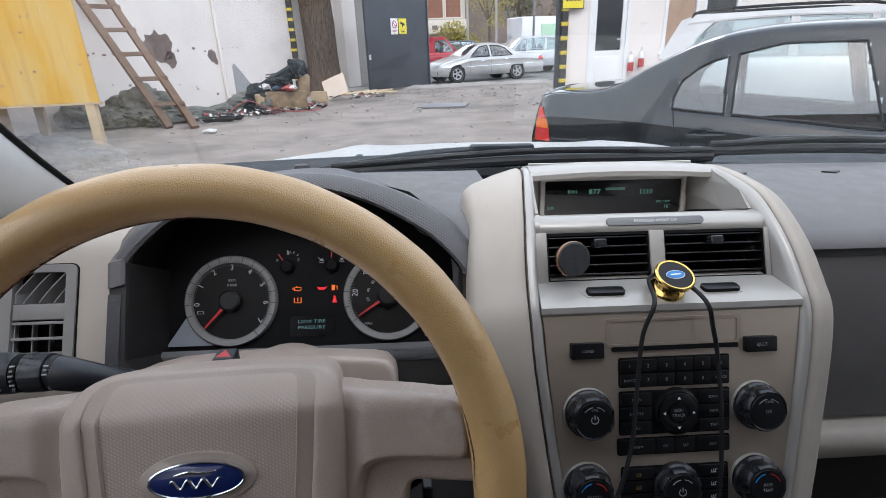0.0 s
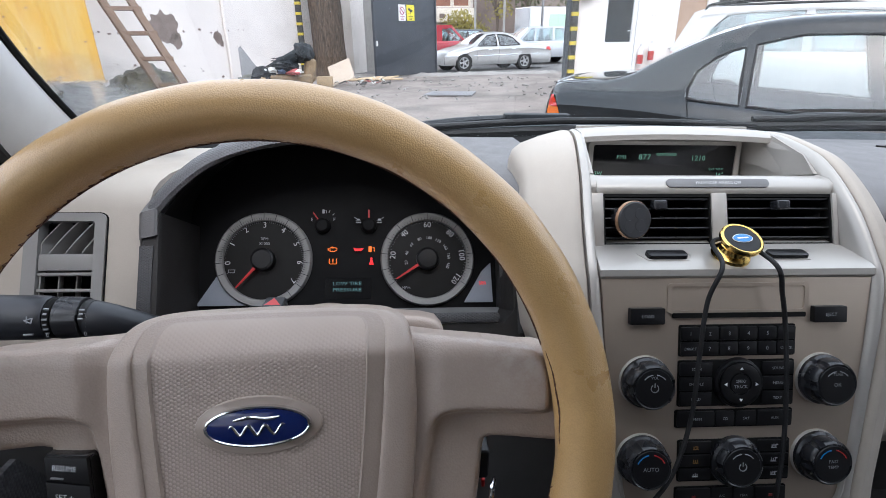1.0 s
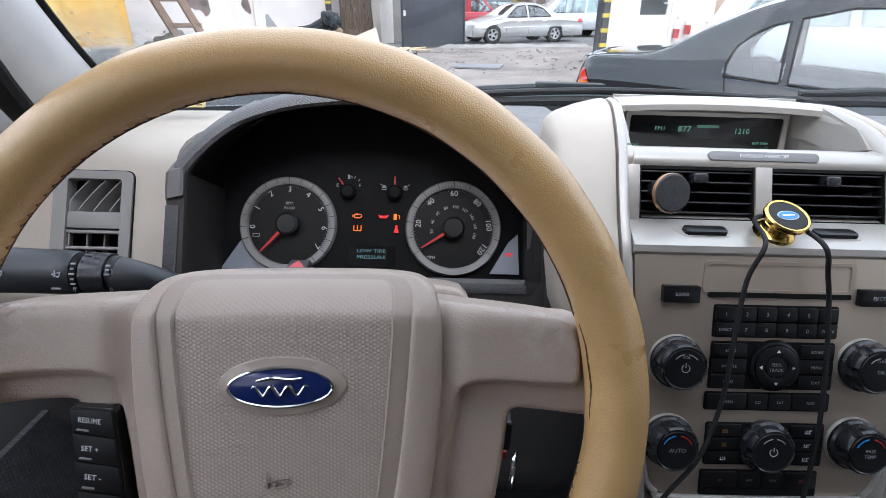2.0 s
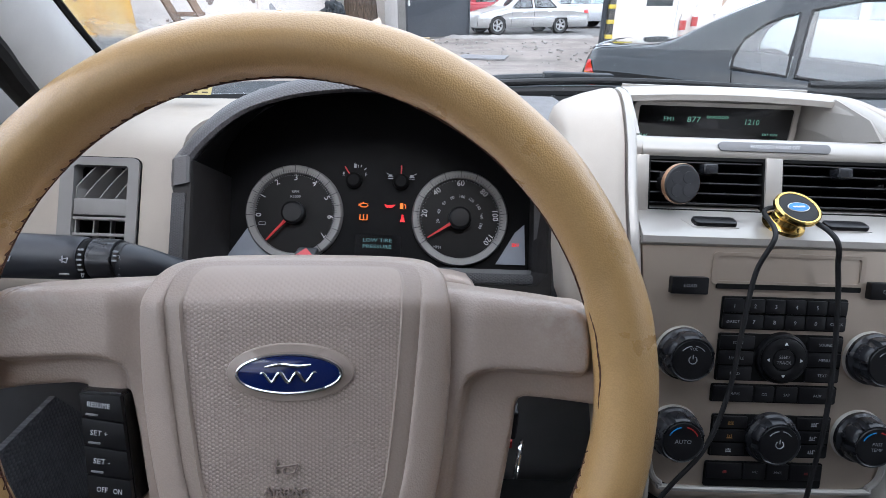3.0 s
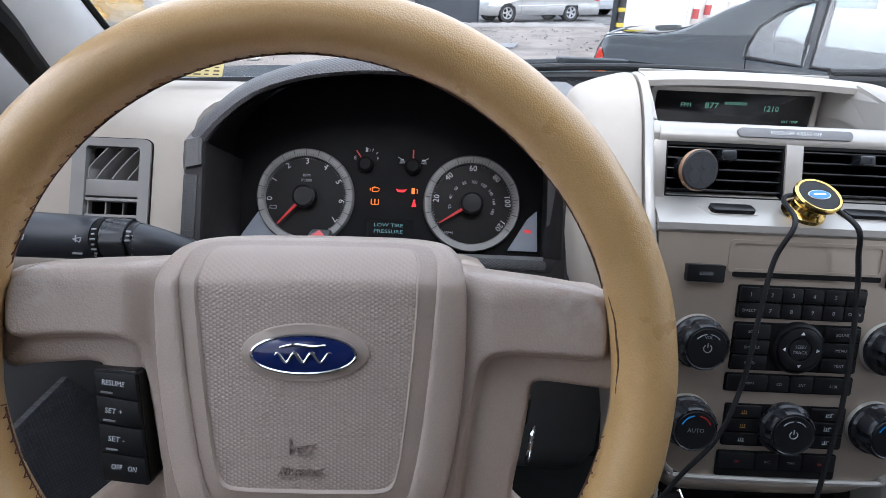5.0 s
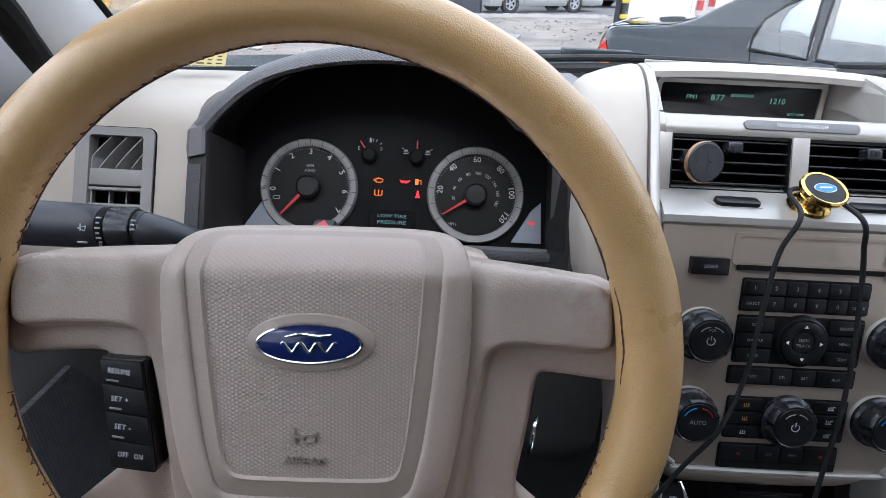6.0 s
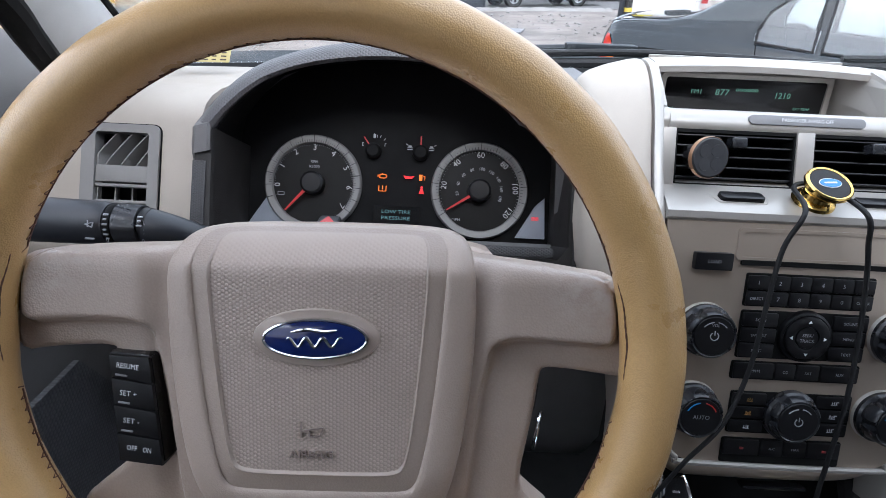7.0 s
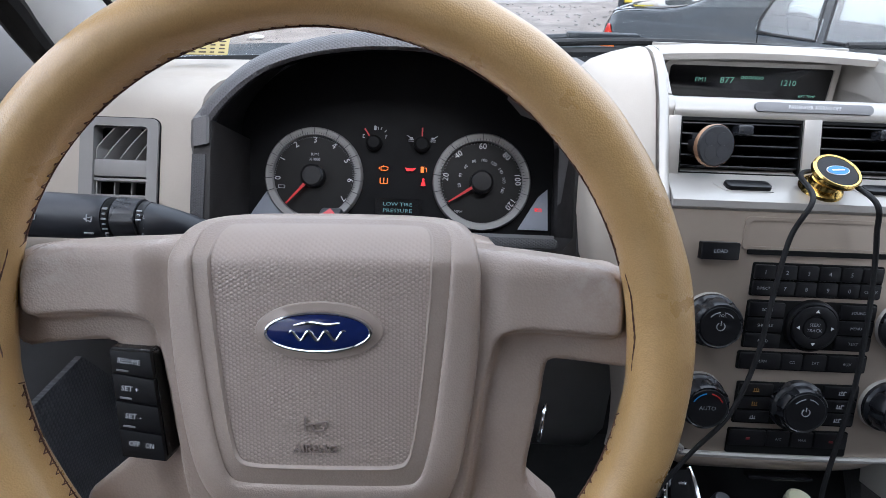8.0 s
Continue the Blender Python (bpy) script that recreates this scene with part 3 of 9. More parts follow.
def flank(side):
    def mx(x):
        return x if side < 0 else 2 * XC - x
    bm = mesh()
    rows = []
    for i in range(15):
        y = 0.86 + 1.18 * i / 14
        z = bonnet_z(XC - 0.80, max(y, 1.12)) - 0.012
        rows.append([Vector((mx(x), y - 0.10 * (i / 14) ** 3 * (x < -0.5), zz)) for x, zz in ((-0.425, z - 0.03), (-0.425, z), (-0.47, z - 0.02), (-0.515, z - 0.08), (-0.535, z - 0.2), (-0.535, 0.62 if abs(y - 1.42) > 0.40 else 0.36 + math.sqrt(max(0, 0.165 - (y - 1.42) ** 2))))])
    thick(bm, rows, (0.012 * -side, 0, 0))
    part("fender", bm, M["car_white"], own, at=CAR, smooth=0.9)
    bm = mesh()
    thick(bm, [[Vector((mx(x), y, z)) for y in (0.84, 0.4, 0.0, -0.60)] for x, z in ((-0.50, 0.32), (-0.53, 0.45), (-0.54, 0.75), (-0.52, 0.95), (-0.49, 1.07))], (0.015 * -side, 0, 0))
    part("door_skin", bm, M["car_white"], own, at=CAR, smooth=0.9)
    bm = mesh()
    rows = []
    for i in range(25):
        y = -0.62 - 1.76 * i / 24
        low = 0.36 + math.sqrt(max(0, 0.165 - (y + 1.38) ** 2)) if abs(y + 1.38) < 0.40 else 0.34
        rows.append([Vector((mx(x), y, z)) for x, z in ((-0.52, low), (-0.54, max(low + 0.02, 0.75)), (-0.52, 0.95), (-0.49, 1.10))])
    thick(bm, rows, (0.015 * -side, 0, 0))
    part("rear_quarter", bm, M["car_white"], own, at=CAR, smooth=0.9)
    for y0, y1 in ((-0.56, -0.68), (-1.42, -1.54), (-2.20, -2.38)):
        bm = mesh()
        thick(bm, [[Vector((mx(-0.49), y, 1.09)) for y in (y0, y1)], [Vector((mx(-0.42), y, 1.30)) for y in (y0, y1)], [Vector((mx(-0.325), y + 0.03, 1.535)) for y in (y0, y1)]], (0.05 * -side, 0, 0))
        part("roof_pillar", bm, M["car_white"], own, at=CAR)
    for y0, y1 in ((-0.68, -1.42), (-1.54, -2.20)):
        bm = mesh()
        thick(bm, [[Vector((mx(-0.47), y, 1.09)) for y in (y0, y1)], [Vector((mx(-0.40), y, 1.30)) for y in (y0, y1)], [Vector((mx(-0.315), y + 0.03, 1.53)) for y in (y0, y1)]], (0.005 * -side, 0, 0))
        part("rear_side_window", bm, M["tinted_glass"], own, "dark tinted side window", at=CAR)
    for y in (1.42, -1.38):
        mw = Matrix.Translation((mx(-0.43), y, 0.36)) @ pose(0, 0, 0, 0, -90 if side < 0 else 90, 0)
        bm = mesh()
        lathe(bm, [(0.20, 0.09), (0.33, 0.11), (0.36, 0.07), (0.36, -0.10), (0.30, -0.12)], 40, mw)
        tyre = part("wheel", bm, M["rubber"], own, "black tyre", at=CAR)
        bm = mesh()
        lathe(bm, [(0, 0.08), (0.06, 0.085), (0.07, 0.05), (0.18, 0.06), (0.205, 0.09), (0.21, 0.0)], 32, mw)
        part("rim", bm, M["silver"], tyre, "silver rim", at=CAR)


flank(-1)
flank(1)
bm = mesh()
rows = []
for y in (0.27, 0.0, -0.6, -1.2, -1.8, -2.3, -2.42):
    rows.append([Vector((XC + u * 0.72, y, 1.675 - 0.035 * u * u - 0.10 * abs(u) ** 9 - (0.06 if y > 0.2 else 0.05 if y < -2.4 else 0))) for u in [-1 + k / 8 for k in range(17)]])
thick(bm, rows, (0, 0, -0.02))
part("roof_skin", bm, M["car_white"], own, at=CAR, smooth=0.9)
bm = mesh()
thick(bm, [[Vector((x, -2.40, 0.36)) for x in (-0.50, XC, 1.267)], [Vector((x, -2.42, 1.10)) for x in (-0.48, XC, 1.247)]], (0, 0.03, 0))
part("tailgate_skin", bm, M["car_white"], own, at=CAR)
bm = mesh()
thick(bm, [[Vector((x, -2.40, 1.10)) for x in (-0.45, XC, 1.217)], [Vector((x, -2.36, 1.60)) for x in (-0.32, XC, 1.087)]], (0, 0.006, 0))
part("rear_window", bm, M["tinted_glass"], own, "dark tinted rear window", at=CAR)
bm = mesh()
rows = [[Vector((x, 2.03 - 0.14 * ((x - XC) / 0.8) ** 2 + dy, z)) for x in [XC - 0.84 + 0.12 * k for k in range(15)]] for dy, z in ((-0.02, 0.955), (0.02, 0.90), (0.05, 0.72), (0.10, 0.62), (0.11, 0.45), (0.05, 0.32))]
thick(bm, rows, (0, -0.02, 0))
part("front_bumper", bm, M["car_white"], own, at=CAR, smooth=0.9)

# seats are out of view; their dark cloth cuts bounce onto the stack
def car_seat(x, name):
    s = thing(name, (x, -0.35, 0.46), "unseen front seat in grey cloth, kept dark to cut bounced light", "car seat", "front seats", at=CAR)
    bm = mesh()
    box(bm, (x, -0.30, 0.70), (0.50, 0.50, 0.16), bevel=0.05, seg=3)
    part("cushion", bm, M["seat"], s, at=CAR)
    bm = mesh()
    box(bm, (0, 0, 0.30), (0.48, 0.12, 0.62), Matrix.Translation((x, -0.58, 0.74)) @ pose(0, 0, 0, -14), 0.05, 3)
    part("backrest", bm, M["seat"], s, at=CAR)
    bm = mesh()
    box(bm, (x, -0.30, 0.54), (0.42, 0.42, 0.18), bevel=0.02)
    part("seat_frame", bm, M["black_matte"], s, at=CAR)
    return s


car_seat(-0.01, "driver_seat")
car_seat(2 * XC + 0.01, "passenger_seat")

# dashboard -------------------------------------------------------------------
dash = thing("dashboard", (XC, 0.8, 0.75), "two-tone dashboard with pale beige and dark grey moulded plastic", "dashboard", at=CAR)


def glass_y(x):
    pts = GLASS_LOW
    for (x0, y0), (x1, y1) in zip(pts, pts[1:]):
        if x0 <= x <= x1:
            return y0 + (y1 - y0) * (x - x0) / (x1 - x0)
    return 0.86


# driver's outer end: pale beige, rising from the vent to the windscreen
VENT = (-0.253, 0.655, 1.105)  # middle of the side vent
bm = mesh()
rows = []
for i in range(42):
    x = -0.385 + 0.205 * i / 41
    yb = glass_y(max(x, -0.364)) - 0.012
    end = max(0, (-0.30 - x) / 0.085)
    f = [(0.64, 0.97), (0.612, 1.02), (0.616, 1.034)] + [(0.616 + 0.0605 * k / 12, 1.034 + 0.110 * k / 12) for k in range(1, 12)] + [(0.677, 1.1445), (0.682, 1.151), (0.693, 1.159), (0.710, 1.164), (0.735, 1.166), (0.78, 1.164), (yb, 1.156), (yb + 0.01, 1.145)]
    rows.append([Vector((x, y + 0.02 * end * (j < 16), z - 0.012 * end ** 2)) for j, (y, z) in enumerate(f)])
thick(bm, rows, (0, 0.012, -0.014))
hole = [f for f in bm.faces if abs(f.calc_center_median().x - VENT[0] + 0.003) < 0.031 and 1.03 < f.calc_center_median().z < 1.136 and f.calc_center_median().y < 0.70]
bmesh.ops.delete(bm, geom=hole, context="FACES")
part("beige_end", bm, M["beige"], dash, "pale beige upper dashboard end", at=CAR, smooth=1.0)

def curve_at(pts, x):
    """A value read off a broken line."""
    for (x0, y0), (x1, y1) in zip(pts, pts[1:]):
        if x0 <= x <= x1:
            return y0 + (y1 - y0) * (x - x0) / (x1 - x0)
    return pts[-1][1]


# dark grey pad between the visor and the stack, and under the visor
bm = mesh()
rows = []
for i in range(41):
    x = -0.165 + 0.40 * i / 40
    yb = glass_y(x) - 0.012
    y0 = curve_at([(-0.2, 0.82), (0.07, 0.82), (0.10, 0.79), (0.12, 0.765), (0.143, 0.735), (0.165, 0.70), (0.185, 0.655), (0.3, 0.655)], x)
    rows.append([Vector((x, y0 + (yb - y0) * k, z if x > 0.184 else max(z, 1.152))) for k, z in ((0.005, 1.02), (0.0, 1.10), (0.0, 1.139), (0.02, 1.157), (0.07, 1.169), (0.16, 1.1745), (0.35, 1.177), (0.6, 1.177), (0.97, 1.171), (1.0, 1.155))])
thick(bm, rows, (0, 0.012, -0.014))
part("centre_pad", bm, M["grey_pad"], dash, "dark grey dashboard pad", at=CAR, smooth=1.0)

# passenger's side pad
bm = mesh()
rows = []
for i in range(15):
    x = 0.50 + 0.63 * i / 14
    yb = glass_y(min(x, 1.13)) - 0.012
    rows.append([Vector((x, y, z)) for y, z in ((0.668, 1.135), (0.645, 1.142), (0.648, 1.149), (0.665, 1.158), (0.70, 1.167), (0.76, 1.176), (0.84, 1.178), (yb, 1.171), (yb + 0.01, 1.155))])
thick(bm, rows, (0, 0.012, -0.014))
pad = part("passenger_pad", bm, M["grey_pad"], dash, "dark grey passenger dashboard pad", at=CAR, smooth=1.0)
for x in (0.60, 0.74, 0.90):
    bm = mesh()
    prism(bm, [(-0.014, 0.004), (0.014, 0.004), (0, -0.007)], -0.001, 0.0012, Pm((x, 0.845, 1.1785), (1, 0, 0), (0, 1, 0)))
    part("pad_clip", bm, M["surround"], pad, at=CAR)

bm = mesh()
rows = [[Vector((x, y, z)) for y, z in ((0.675, 1.130), (0.656, 1.128), (0.652, 1.10), (0.650, 1.02), (0.650, 0.94), (0.655, 0.905), (0.68, 0.90))] for x in [0.515 + 0.6 * i / 8 for i in range(9)]]
thick(bm, rows, (0, 0.012, 0))
glove = part("passenger_panel", bm, M["grey_pad"], dash, "dark grey passenger airbag panel", at=CAR, smooth=1.0)
bm = mesh()
box(bm, (0.735, 0.647, 1.045), (0.07, 0.008, 0.006), bevel=0.002)
part("panel_catch", bm, M["surround"], glove, at=CAR)

bm = mesh()
rows = []
for i in range(9):
    x = 0.505 + 0.62 * i / 8
    rows.append([Vector((x, y, z)) for y, z in ((0.68, 0.896), (0.645, 0.897), (0.634, 0.890), (0.631, 0.875), (0.638, 0.853), (0.66, 0.833), (0.72, 0.822))])
thick(bm, rows, (0, 0.012, 0))
part("glovebox", bm, M["beige"], dash, "pale beige glovebox lid", at=CAR, smooth=1.0)

# lower dashboard on the driver's side and the dark space below it
bm = mesh()
rows = [[Vector((x, y, z)) for y, z in ((0.66, 1.03), (0.645, 0.98), (0.63, 0.90), (0.62, 0.80), (0.66, 0.72), (0.74, 0.70))] for x in (-0.28, -0.2, -0.1, 0.0, 0.1, 0.2, 0.262)]
thick(bm, rows, (0, 0.012, 0))
part("knee_panel", bm, M["door_grey"], dash, "dark grey knee panel", at=CAR, smooth=1.0)

# visor over the instruments
CX = 0.012
LIP = [(-0.187, 0.648, 1.108), (-0.183, 0.650, 1.135), (-0.163, 0.662, 1.163), (-0.128, 0.678, 1.190), (-0.083, 0.687, 1.205), (-0.035, 0.691, 1.212), (0.0, 0.692, 1.2135)]
half = smooth_path([(x + 0.0, y, z) for x, y, z in LIP], 5)
lip = half + [Vector((-p.x, p.y, p.z)) for p in half[-2::-1]]
lip = [p + Vector((CX, -0.012 * min(1, max(0, (p.x - 0.05) / 0.08)), -0.014 * min(1, max(0, (p.x - 0.03) / 0.09)))) for p in lip]
bm = mesh()
rows = []
mid = Vector((CX, 0.66, 1.09))
for p in lip:
    out = Vector((p.x - mid.x, 0, (p.z - mid.z) * 1.1)).normalized()
    h = max(0.0, min(1.0, (p.z - 1.12) / 0.09))
    back = 0.03 + 0.13 * h
    fat = 1 + 0.75 * max(0.0, min(1.0, (p.x - CX - 0.03) / 0.09))
    rows.append([p - out * 0.006 + Vector((0, 0.12, 0.0)), p - out * 0.006 + Vector((0, 0.03, 0)), p - out * 0.004, p + Vector((0, -0.003, 0)), p + out * fat * 0.006, p + out * fat * 0.0115 + Vector((0, 0.010, 0)), p + out * fat * 0.0125 + Vector((0, 0.020, -0.002)),
                 p + out * fat * 0.011 + Vector((0, back * 0.5, -0.12 * back - 0.001)), p + out * fat * 0.008 + Vector((0, back, -0.25 * back - 0.004)), p + Vector((0, back + 0.02, -0.30 * back - 0.02))])
loft(bm, rows, ring=False)
visor = part("visor", bm, M["visor_grain"], dash, "dark grey knurled visor over the instruments", at=CAR, smooth=0.9)
for s in (-1, 1):
    bm = mesh()
    loft(bm, [[Vector((CX + s * (a + x), y + dy, z + dz)) for a, y, z in ((0.172, 0.640, 1.129), (0.1725, 0.652, 1.152), (0.178, 0.690, 1.156), (0.178, 0.690, 1.126))] for x, dy, dz in ((0.0, 0.003, 0), (0.002, 0, 0), (0.014, 0, -0.003), (0.0185, 0.004, -0.006))], ring=True, caps=True)
    part("visor_foot", bm, M["grey_pad"], visor, at=CAR)
# a separate black skin keeps the inside under the visor dark
bm = mesh()
rows = []
for p in lip:
    out = Vector((p.x - mid.x, 0, (p.z - mid.z) * 1.1)).normalized()
    rows.append([p - out * 0.0072 + Vector((0, 0.008, 0)), p - out * 0.008 + Vector((0, 0.06, 0)), p - out * 0.010 + Vector((0, 0.14, -0.004))])
loft(bm, rows)
part("visor_lining", bm, M["black_matte"], visor, "matt black lining under the visor", at=CAR, smooth=0.9)

# surround of the instruments: two legs and a sill, with a tunnel to the face
PK = Pm((CX, 0.608, 1.061), (1, 0, 0), (0, 0.482, 0.876))
bm = mesh()
outer = [(-0.19, 0.098), (-0.19, -0.02), (-0.175, -0.036), (0.178, -0.036), (0.19, -0.02), (0.19, 0.098)]
inner = [(-0.170, 0.098), (-0.168, 0.0), (-0.158, -0.012), (0.160, -0.012), (0.170, 0.0), (0.170, 0.098)]
rows = []
for (ox, oy), (ix, iy) in zip(outer, inner):
    dx = (ix - ox)
    rows.append([PK @ Vector(v) for v in ((ox, oy, -0.06), (ox, oy, -0.004), (ox + dx * 0.15, oy, 0.0), (ix - dx * 0.1, iy, 0.0), (ix, iy, -0.004), (ix * 0.985, iy + 0.004 * (iy < 0.05), -0.115))])
loft(bm, rows)
surround = part("instrument_surround", bm, M["surround"], dash, "dark grey surround of the instruments", at=CAR)
bm = mesh()
prism(bm, rounded(0.105, 0.010, 0.004, cx=0.105, cy=-0.006), -0.004, 0.003, PK, 0.002)
part("sill_strip", bm, M["strip_knurl"], surround, at=CAR)

for s in (-1, 1):
    bm = mesh()
    prism(bm, [(s * 0.1885, -0.022), (s * 0.1885, 0.066), (s * 0.1755, 0.066), (s * 0.1755, -0.022)], -0.002, 0.0014, PK, 0.0006)
    part("knurled_strip", bm, M["strip_knurl"], surround, "knurled grey strip", at=CAR)

# instrument cluster ------------------------------------------------------------
PL = Pm((0.010, 0.712, 1.075), (1, 0, 0), (0, 0.482, 0.876))
cluster = thing("instrument_cluster", (0.010, 0.712, 1.02), "lit instrument cluster with two round dials and warning lamps", "instrument cluster", at=CAR)
bm = mesh()
prism(bm, [(-0.180, -0.062), (0.176, -0.062), (0.178, 0.04), (0.165, 0.09), (0.12, 0.125), (0.06, 0.142), (-0.06, 0.142), (-0.12, 0.125), (-0.165, 0.09), (-0.180, 0.04)], -0.02, -0.002, PL)
part("cluster_face", bm, M["gauge_face"], cluster, "black instrument face", at=CAR)
# pale plates stand in for reflections in the instrument lens
for pts in ([(0.133, -0.053), (0.166, -0.053), (0.164, -0.008), (0.154, -0.017)], [(-0.166, -0.054), (-0.112, -0.054), (-0.124, -0.040), (-0.143, -0.019)]):
    bm = mesh()
    prism(bm, pts, -0.001, 0.001, PL)
    part("lens_reflection", bm, M["dial_glint"], cluster, "pale plate painted as a reflection in the instrument lens", at=CAR)


def rod(bm, a, b, w, z0, z1):
    """A flat bar between two points of the face."""
    a, b = Vector((*a, 0)), Vector((*b, 0))
    d = (b - a).normalized()
    n = Vector((-d.y, d.x, 0)) * w / 2
    prism(bm, [(a + n)[:2], (b + n)[:2], (b - n)[:2], (a - n)[:2]], z0, z1)


def dial(name, cx, cy, marks, ticks, needle_deg, label, unit):
    m = PL @ Matrix.Translation((cx, cy, 0))
    bm = mesh()
    lathe(bm, [(0.0445, -0.001), (0.0445, 0.0025), (0.0455, 0.004), (0.0520, 0.005), (0.0535, 0.003), (0.0540, -0.002)], 64, m)
    ring = part(name, bm, M["gauge_ring"], cluster, label, at=CAR)
    bm = mesh()
    lathe(bm, [(0, 0.0), (0.0445, 0.0)], 48, m)
    part("dial_face", bm, M["dial_grey"], ring, at=CAR)
    bm = mesh()
    for a, r0, r1, w in ticks:
        c, s = math.cos(radians(a)), math.sin(radians(a))
        rod(bm, (r0 * c, r0 * s), (r1 * c, r1 * s), w, 0.0052, 0.0056)
    bm.transform(m)
    part("dial_scale", bm, M["black"], ring, "black scale marks", at=CAR)
    bm = mesh()
    for a, r0, r1, w in ticks:
        c, s = math.cos(radians(a)), math.sin(radians(a))
        rod(bm, (0.0425 * c, 0.0425 * s), (0.0443 * c, 0.0443 * s), 0.00028, 0.0003, 0.0006)
    bm.transform(m)
    part("dial_minor_scale", bm, M["grey_print"], ring, "pale fine scale marks", at=CAR)
    for text, a, r, size in marks:
        c, s = math.cos(radians(a)), math.sin(radians(a))
        words("numeral", text, size, m @ Matrix.Translation((r * c, r * s, 0.0008)) @ pose(0, 0, 0, 0, 0, a - 90), M["dial_print"] if size > 0.007 else M["grey_print"], ring, at=CAR)
    for text, y, size in unit:
        words("unit_print", text, size, m @ Matrix.Translation((0, y, 0.0008)), M["grey_print"], ring, at=CAR)
    bm = mesh()
    lathe(bm, [(0, 0.012), (0.010, 0.0118), (0.0125, 0.010), (0.013, 0.0)], 28, m)
    part("hub_cap", bm, M["black"], ring, "black needle hub", at=CAR)
    bm = mesh()
    c, s = math.cos(radians(needle_deg)), math.sin(radians(needle_deg))
    n = Vector((-s, c))
    prism(bm, [(0.011 * c + 0.0016 * n.x, 0.011 * s + 0.0016 * n.y), (0.042 * c + 0.0006 * n.x, 0.042 * s + 0.0006 * n.y), (0.042 * c - 0.0006 * n.x, 0.042 * s - 0.0006 * n.y), (0.011 * c - 0.0016 * n.x, 0.011 * s - 0.0016 * n.y)], 0.006, 0.0085, m)
    part("needle", bm, M["needle"], ring, "red needle", at=CAR)


def rpm_deg(n):
    return 184.5 - 31.5 * n


def mph_deg(n):
    return 90 - (n - 60) * 2.08


dial("rev_counter", -0.093, -0.003, [(str(n), rpm_deg(n), 0.0398, 0.0092) for n in range(8)],
     [(rpm_deg(n / 2), 0.0450, 0.0535, 0.0006) for n in range(-1, 16)] + [(rpm_deg(n / 10), 0.0450, 0.0478, 0.0004) for n in range(0, 71)],
     228, "silver-ringed rev counter", [("RPM", 0.024, 0.0045), ("X1000", 0.0185, 0.0045)])
dial("speedometer", 0.0915, -0.003, [(str(n), mph_deg(n), 0.0395, 0.0090) for n in range(20, 121, 20)] + [(str(n), mph_deg(n * 0.6214), 0.0245, 0.0048) for n in range(20, 181, 20)],
     [(mph_deg(n), 0.0450, 0.0535, 0.0006) for n in range(0, 121, 10)] + [(mph_deg(n), 0.0450, 0.0478, 0.0004) for n in range(0, 121, 2)],
     213, "silver-ringed speedometer", [])
words("unit_print", "MPH", 0.0048, PL @ Matrix.Translation((0.067, -0.036, 0.0008)), M["grey_print"], cluster, at=CAR)

for cx, deg, marks in ((-0.028, 125, (("E", -0.012, -0.001), ("F", 0.013, -0.001))), (0.0247, 90, ())):
    m = PL @ Matrix.Translation((cx, 0.036, 0))
    bm = mesh()
    lathe(bm, [(0, 0.007), (0.006, 0.0068), (0.0085, 0.004), (0.009, 0)], 24, m)
    g = part("small_gauge", bm, M["gauge_face"], cluster, "small black gauge with a red needle", at=CAR)
    bm = mesh()
    c, s = math.cos(radians(deg)), math.sin(radians(deg))
    rod(bm, (0.007 * c, 0.007 * s), (0.018 * c, 0.018 * s), 0.0014, 0.003, 0.004)
    bm.transform(m)
    part("needle", bm, M["needle"], g, "red needle", at=CAR)
    bm = mesh()
    for a in (90, 48, 66) if marks else (150, 30):
        c, s = math.cos(radians(a)), math.sin(radians(a))
        rod(bm, (0.0165 * c, 0.0165 * s), (0.0195 * c, 0.0195 * s), 0.0007, 0.0, 0.0006)
    bm.transform(m)
    part("dial_scale", bm, M["grey_print"], g, at=CAR)
    for text, x, y in marks:
        words("numeral", text, 0.0055, m @ Matrix.Translation((x, y + 0.008, 0.0006)), M["grey_print"], g, at=CAR)

# warning lamps, as small lit symbols
def telltale(name, cx, cy, shapes, material, label):
    bm = mesh()
    for kind, *v in shapes:
        if kind == "bar":
            rod(bm, v[0], v[1], v[2], 0.0, 0.0006)
        elif kind == "ring":
            ring_plate(bm, oval(v[0], v[1], 20), oval(v[0] - v[2], v[1] - v[2], 20), 0, 0.0006)
        else:
            prism(bm, v[0], 0, 0.0006)
    bm.transform(PL @ Matrix.Translation((cx, cy, 0.0004)))
    part(name, bm, material, cluster, label, at=CAR, smooth=0)


telltale("engine_lamp", -0.016, 0.0085, [("bar", (-0.0035, 0.002), (0.0025, 0.002), 0.0008), ("bar", (-0.0035, -0.002), (0.0025, -0.002), 0.0008), ("bar", (-0.0035, -0.002), (-0.0035, 0.002), 0.0008), ("bar", (0.0028, -0.002), (0.0045, 0.0), 0.0008), ("bar", (0.0025, 0.002), (0.0045, 0.001), 0.0008), ("bar", (-0.0055, -0.0012), (-0.0055, 0.0015), 0.0009), ("bar", (-0.001, 0.0025), (-0.001, 0.0035), 0.0009)], M["amber_print"], "lit amber engine warning lamp")
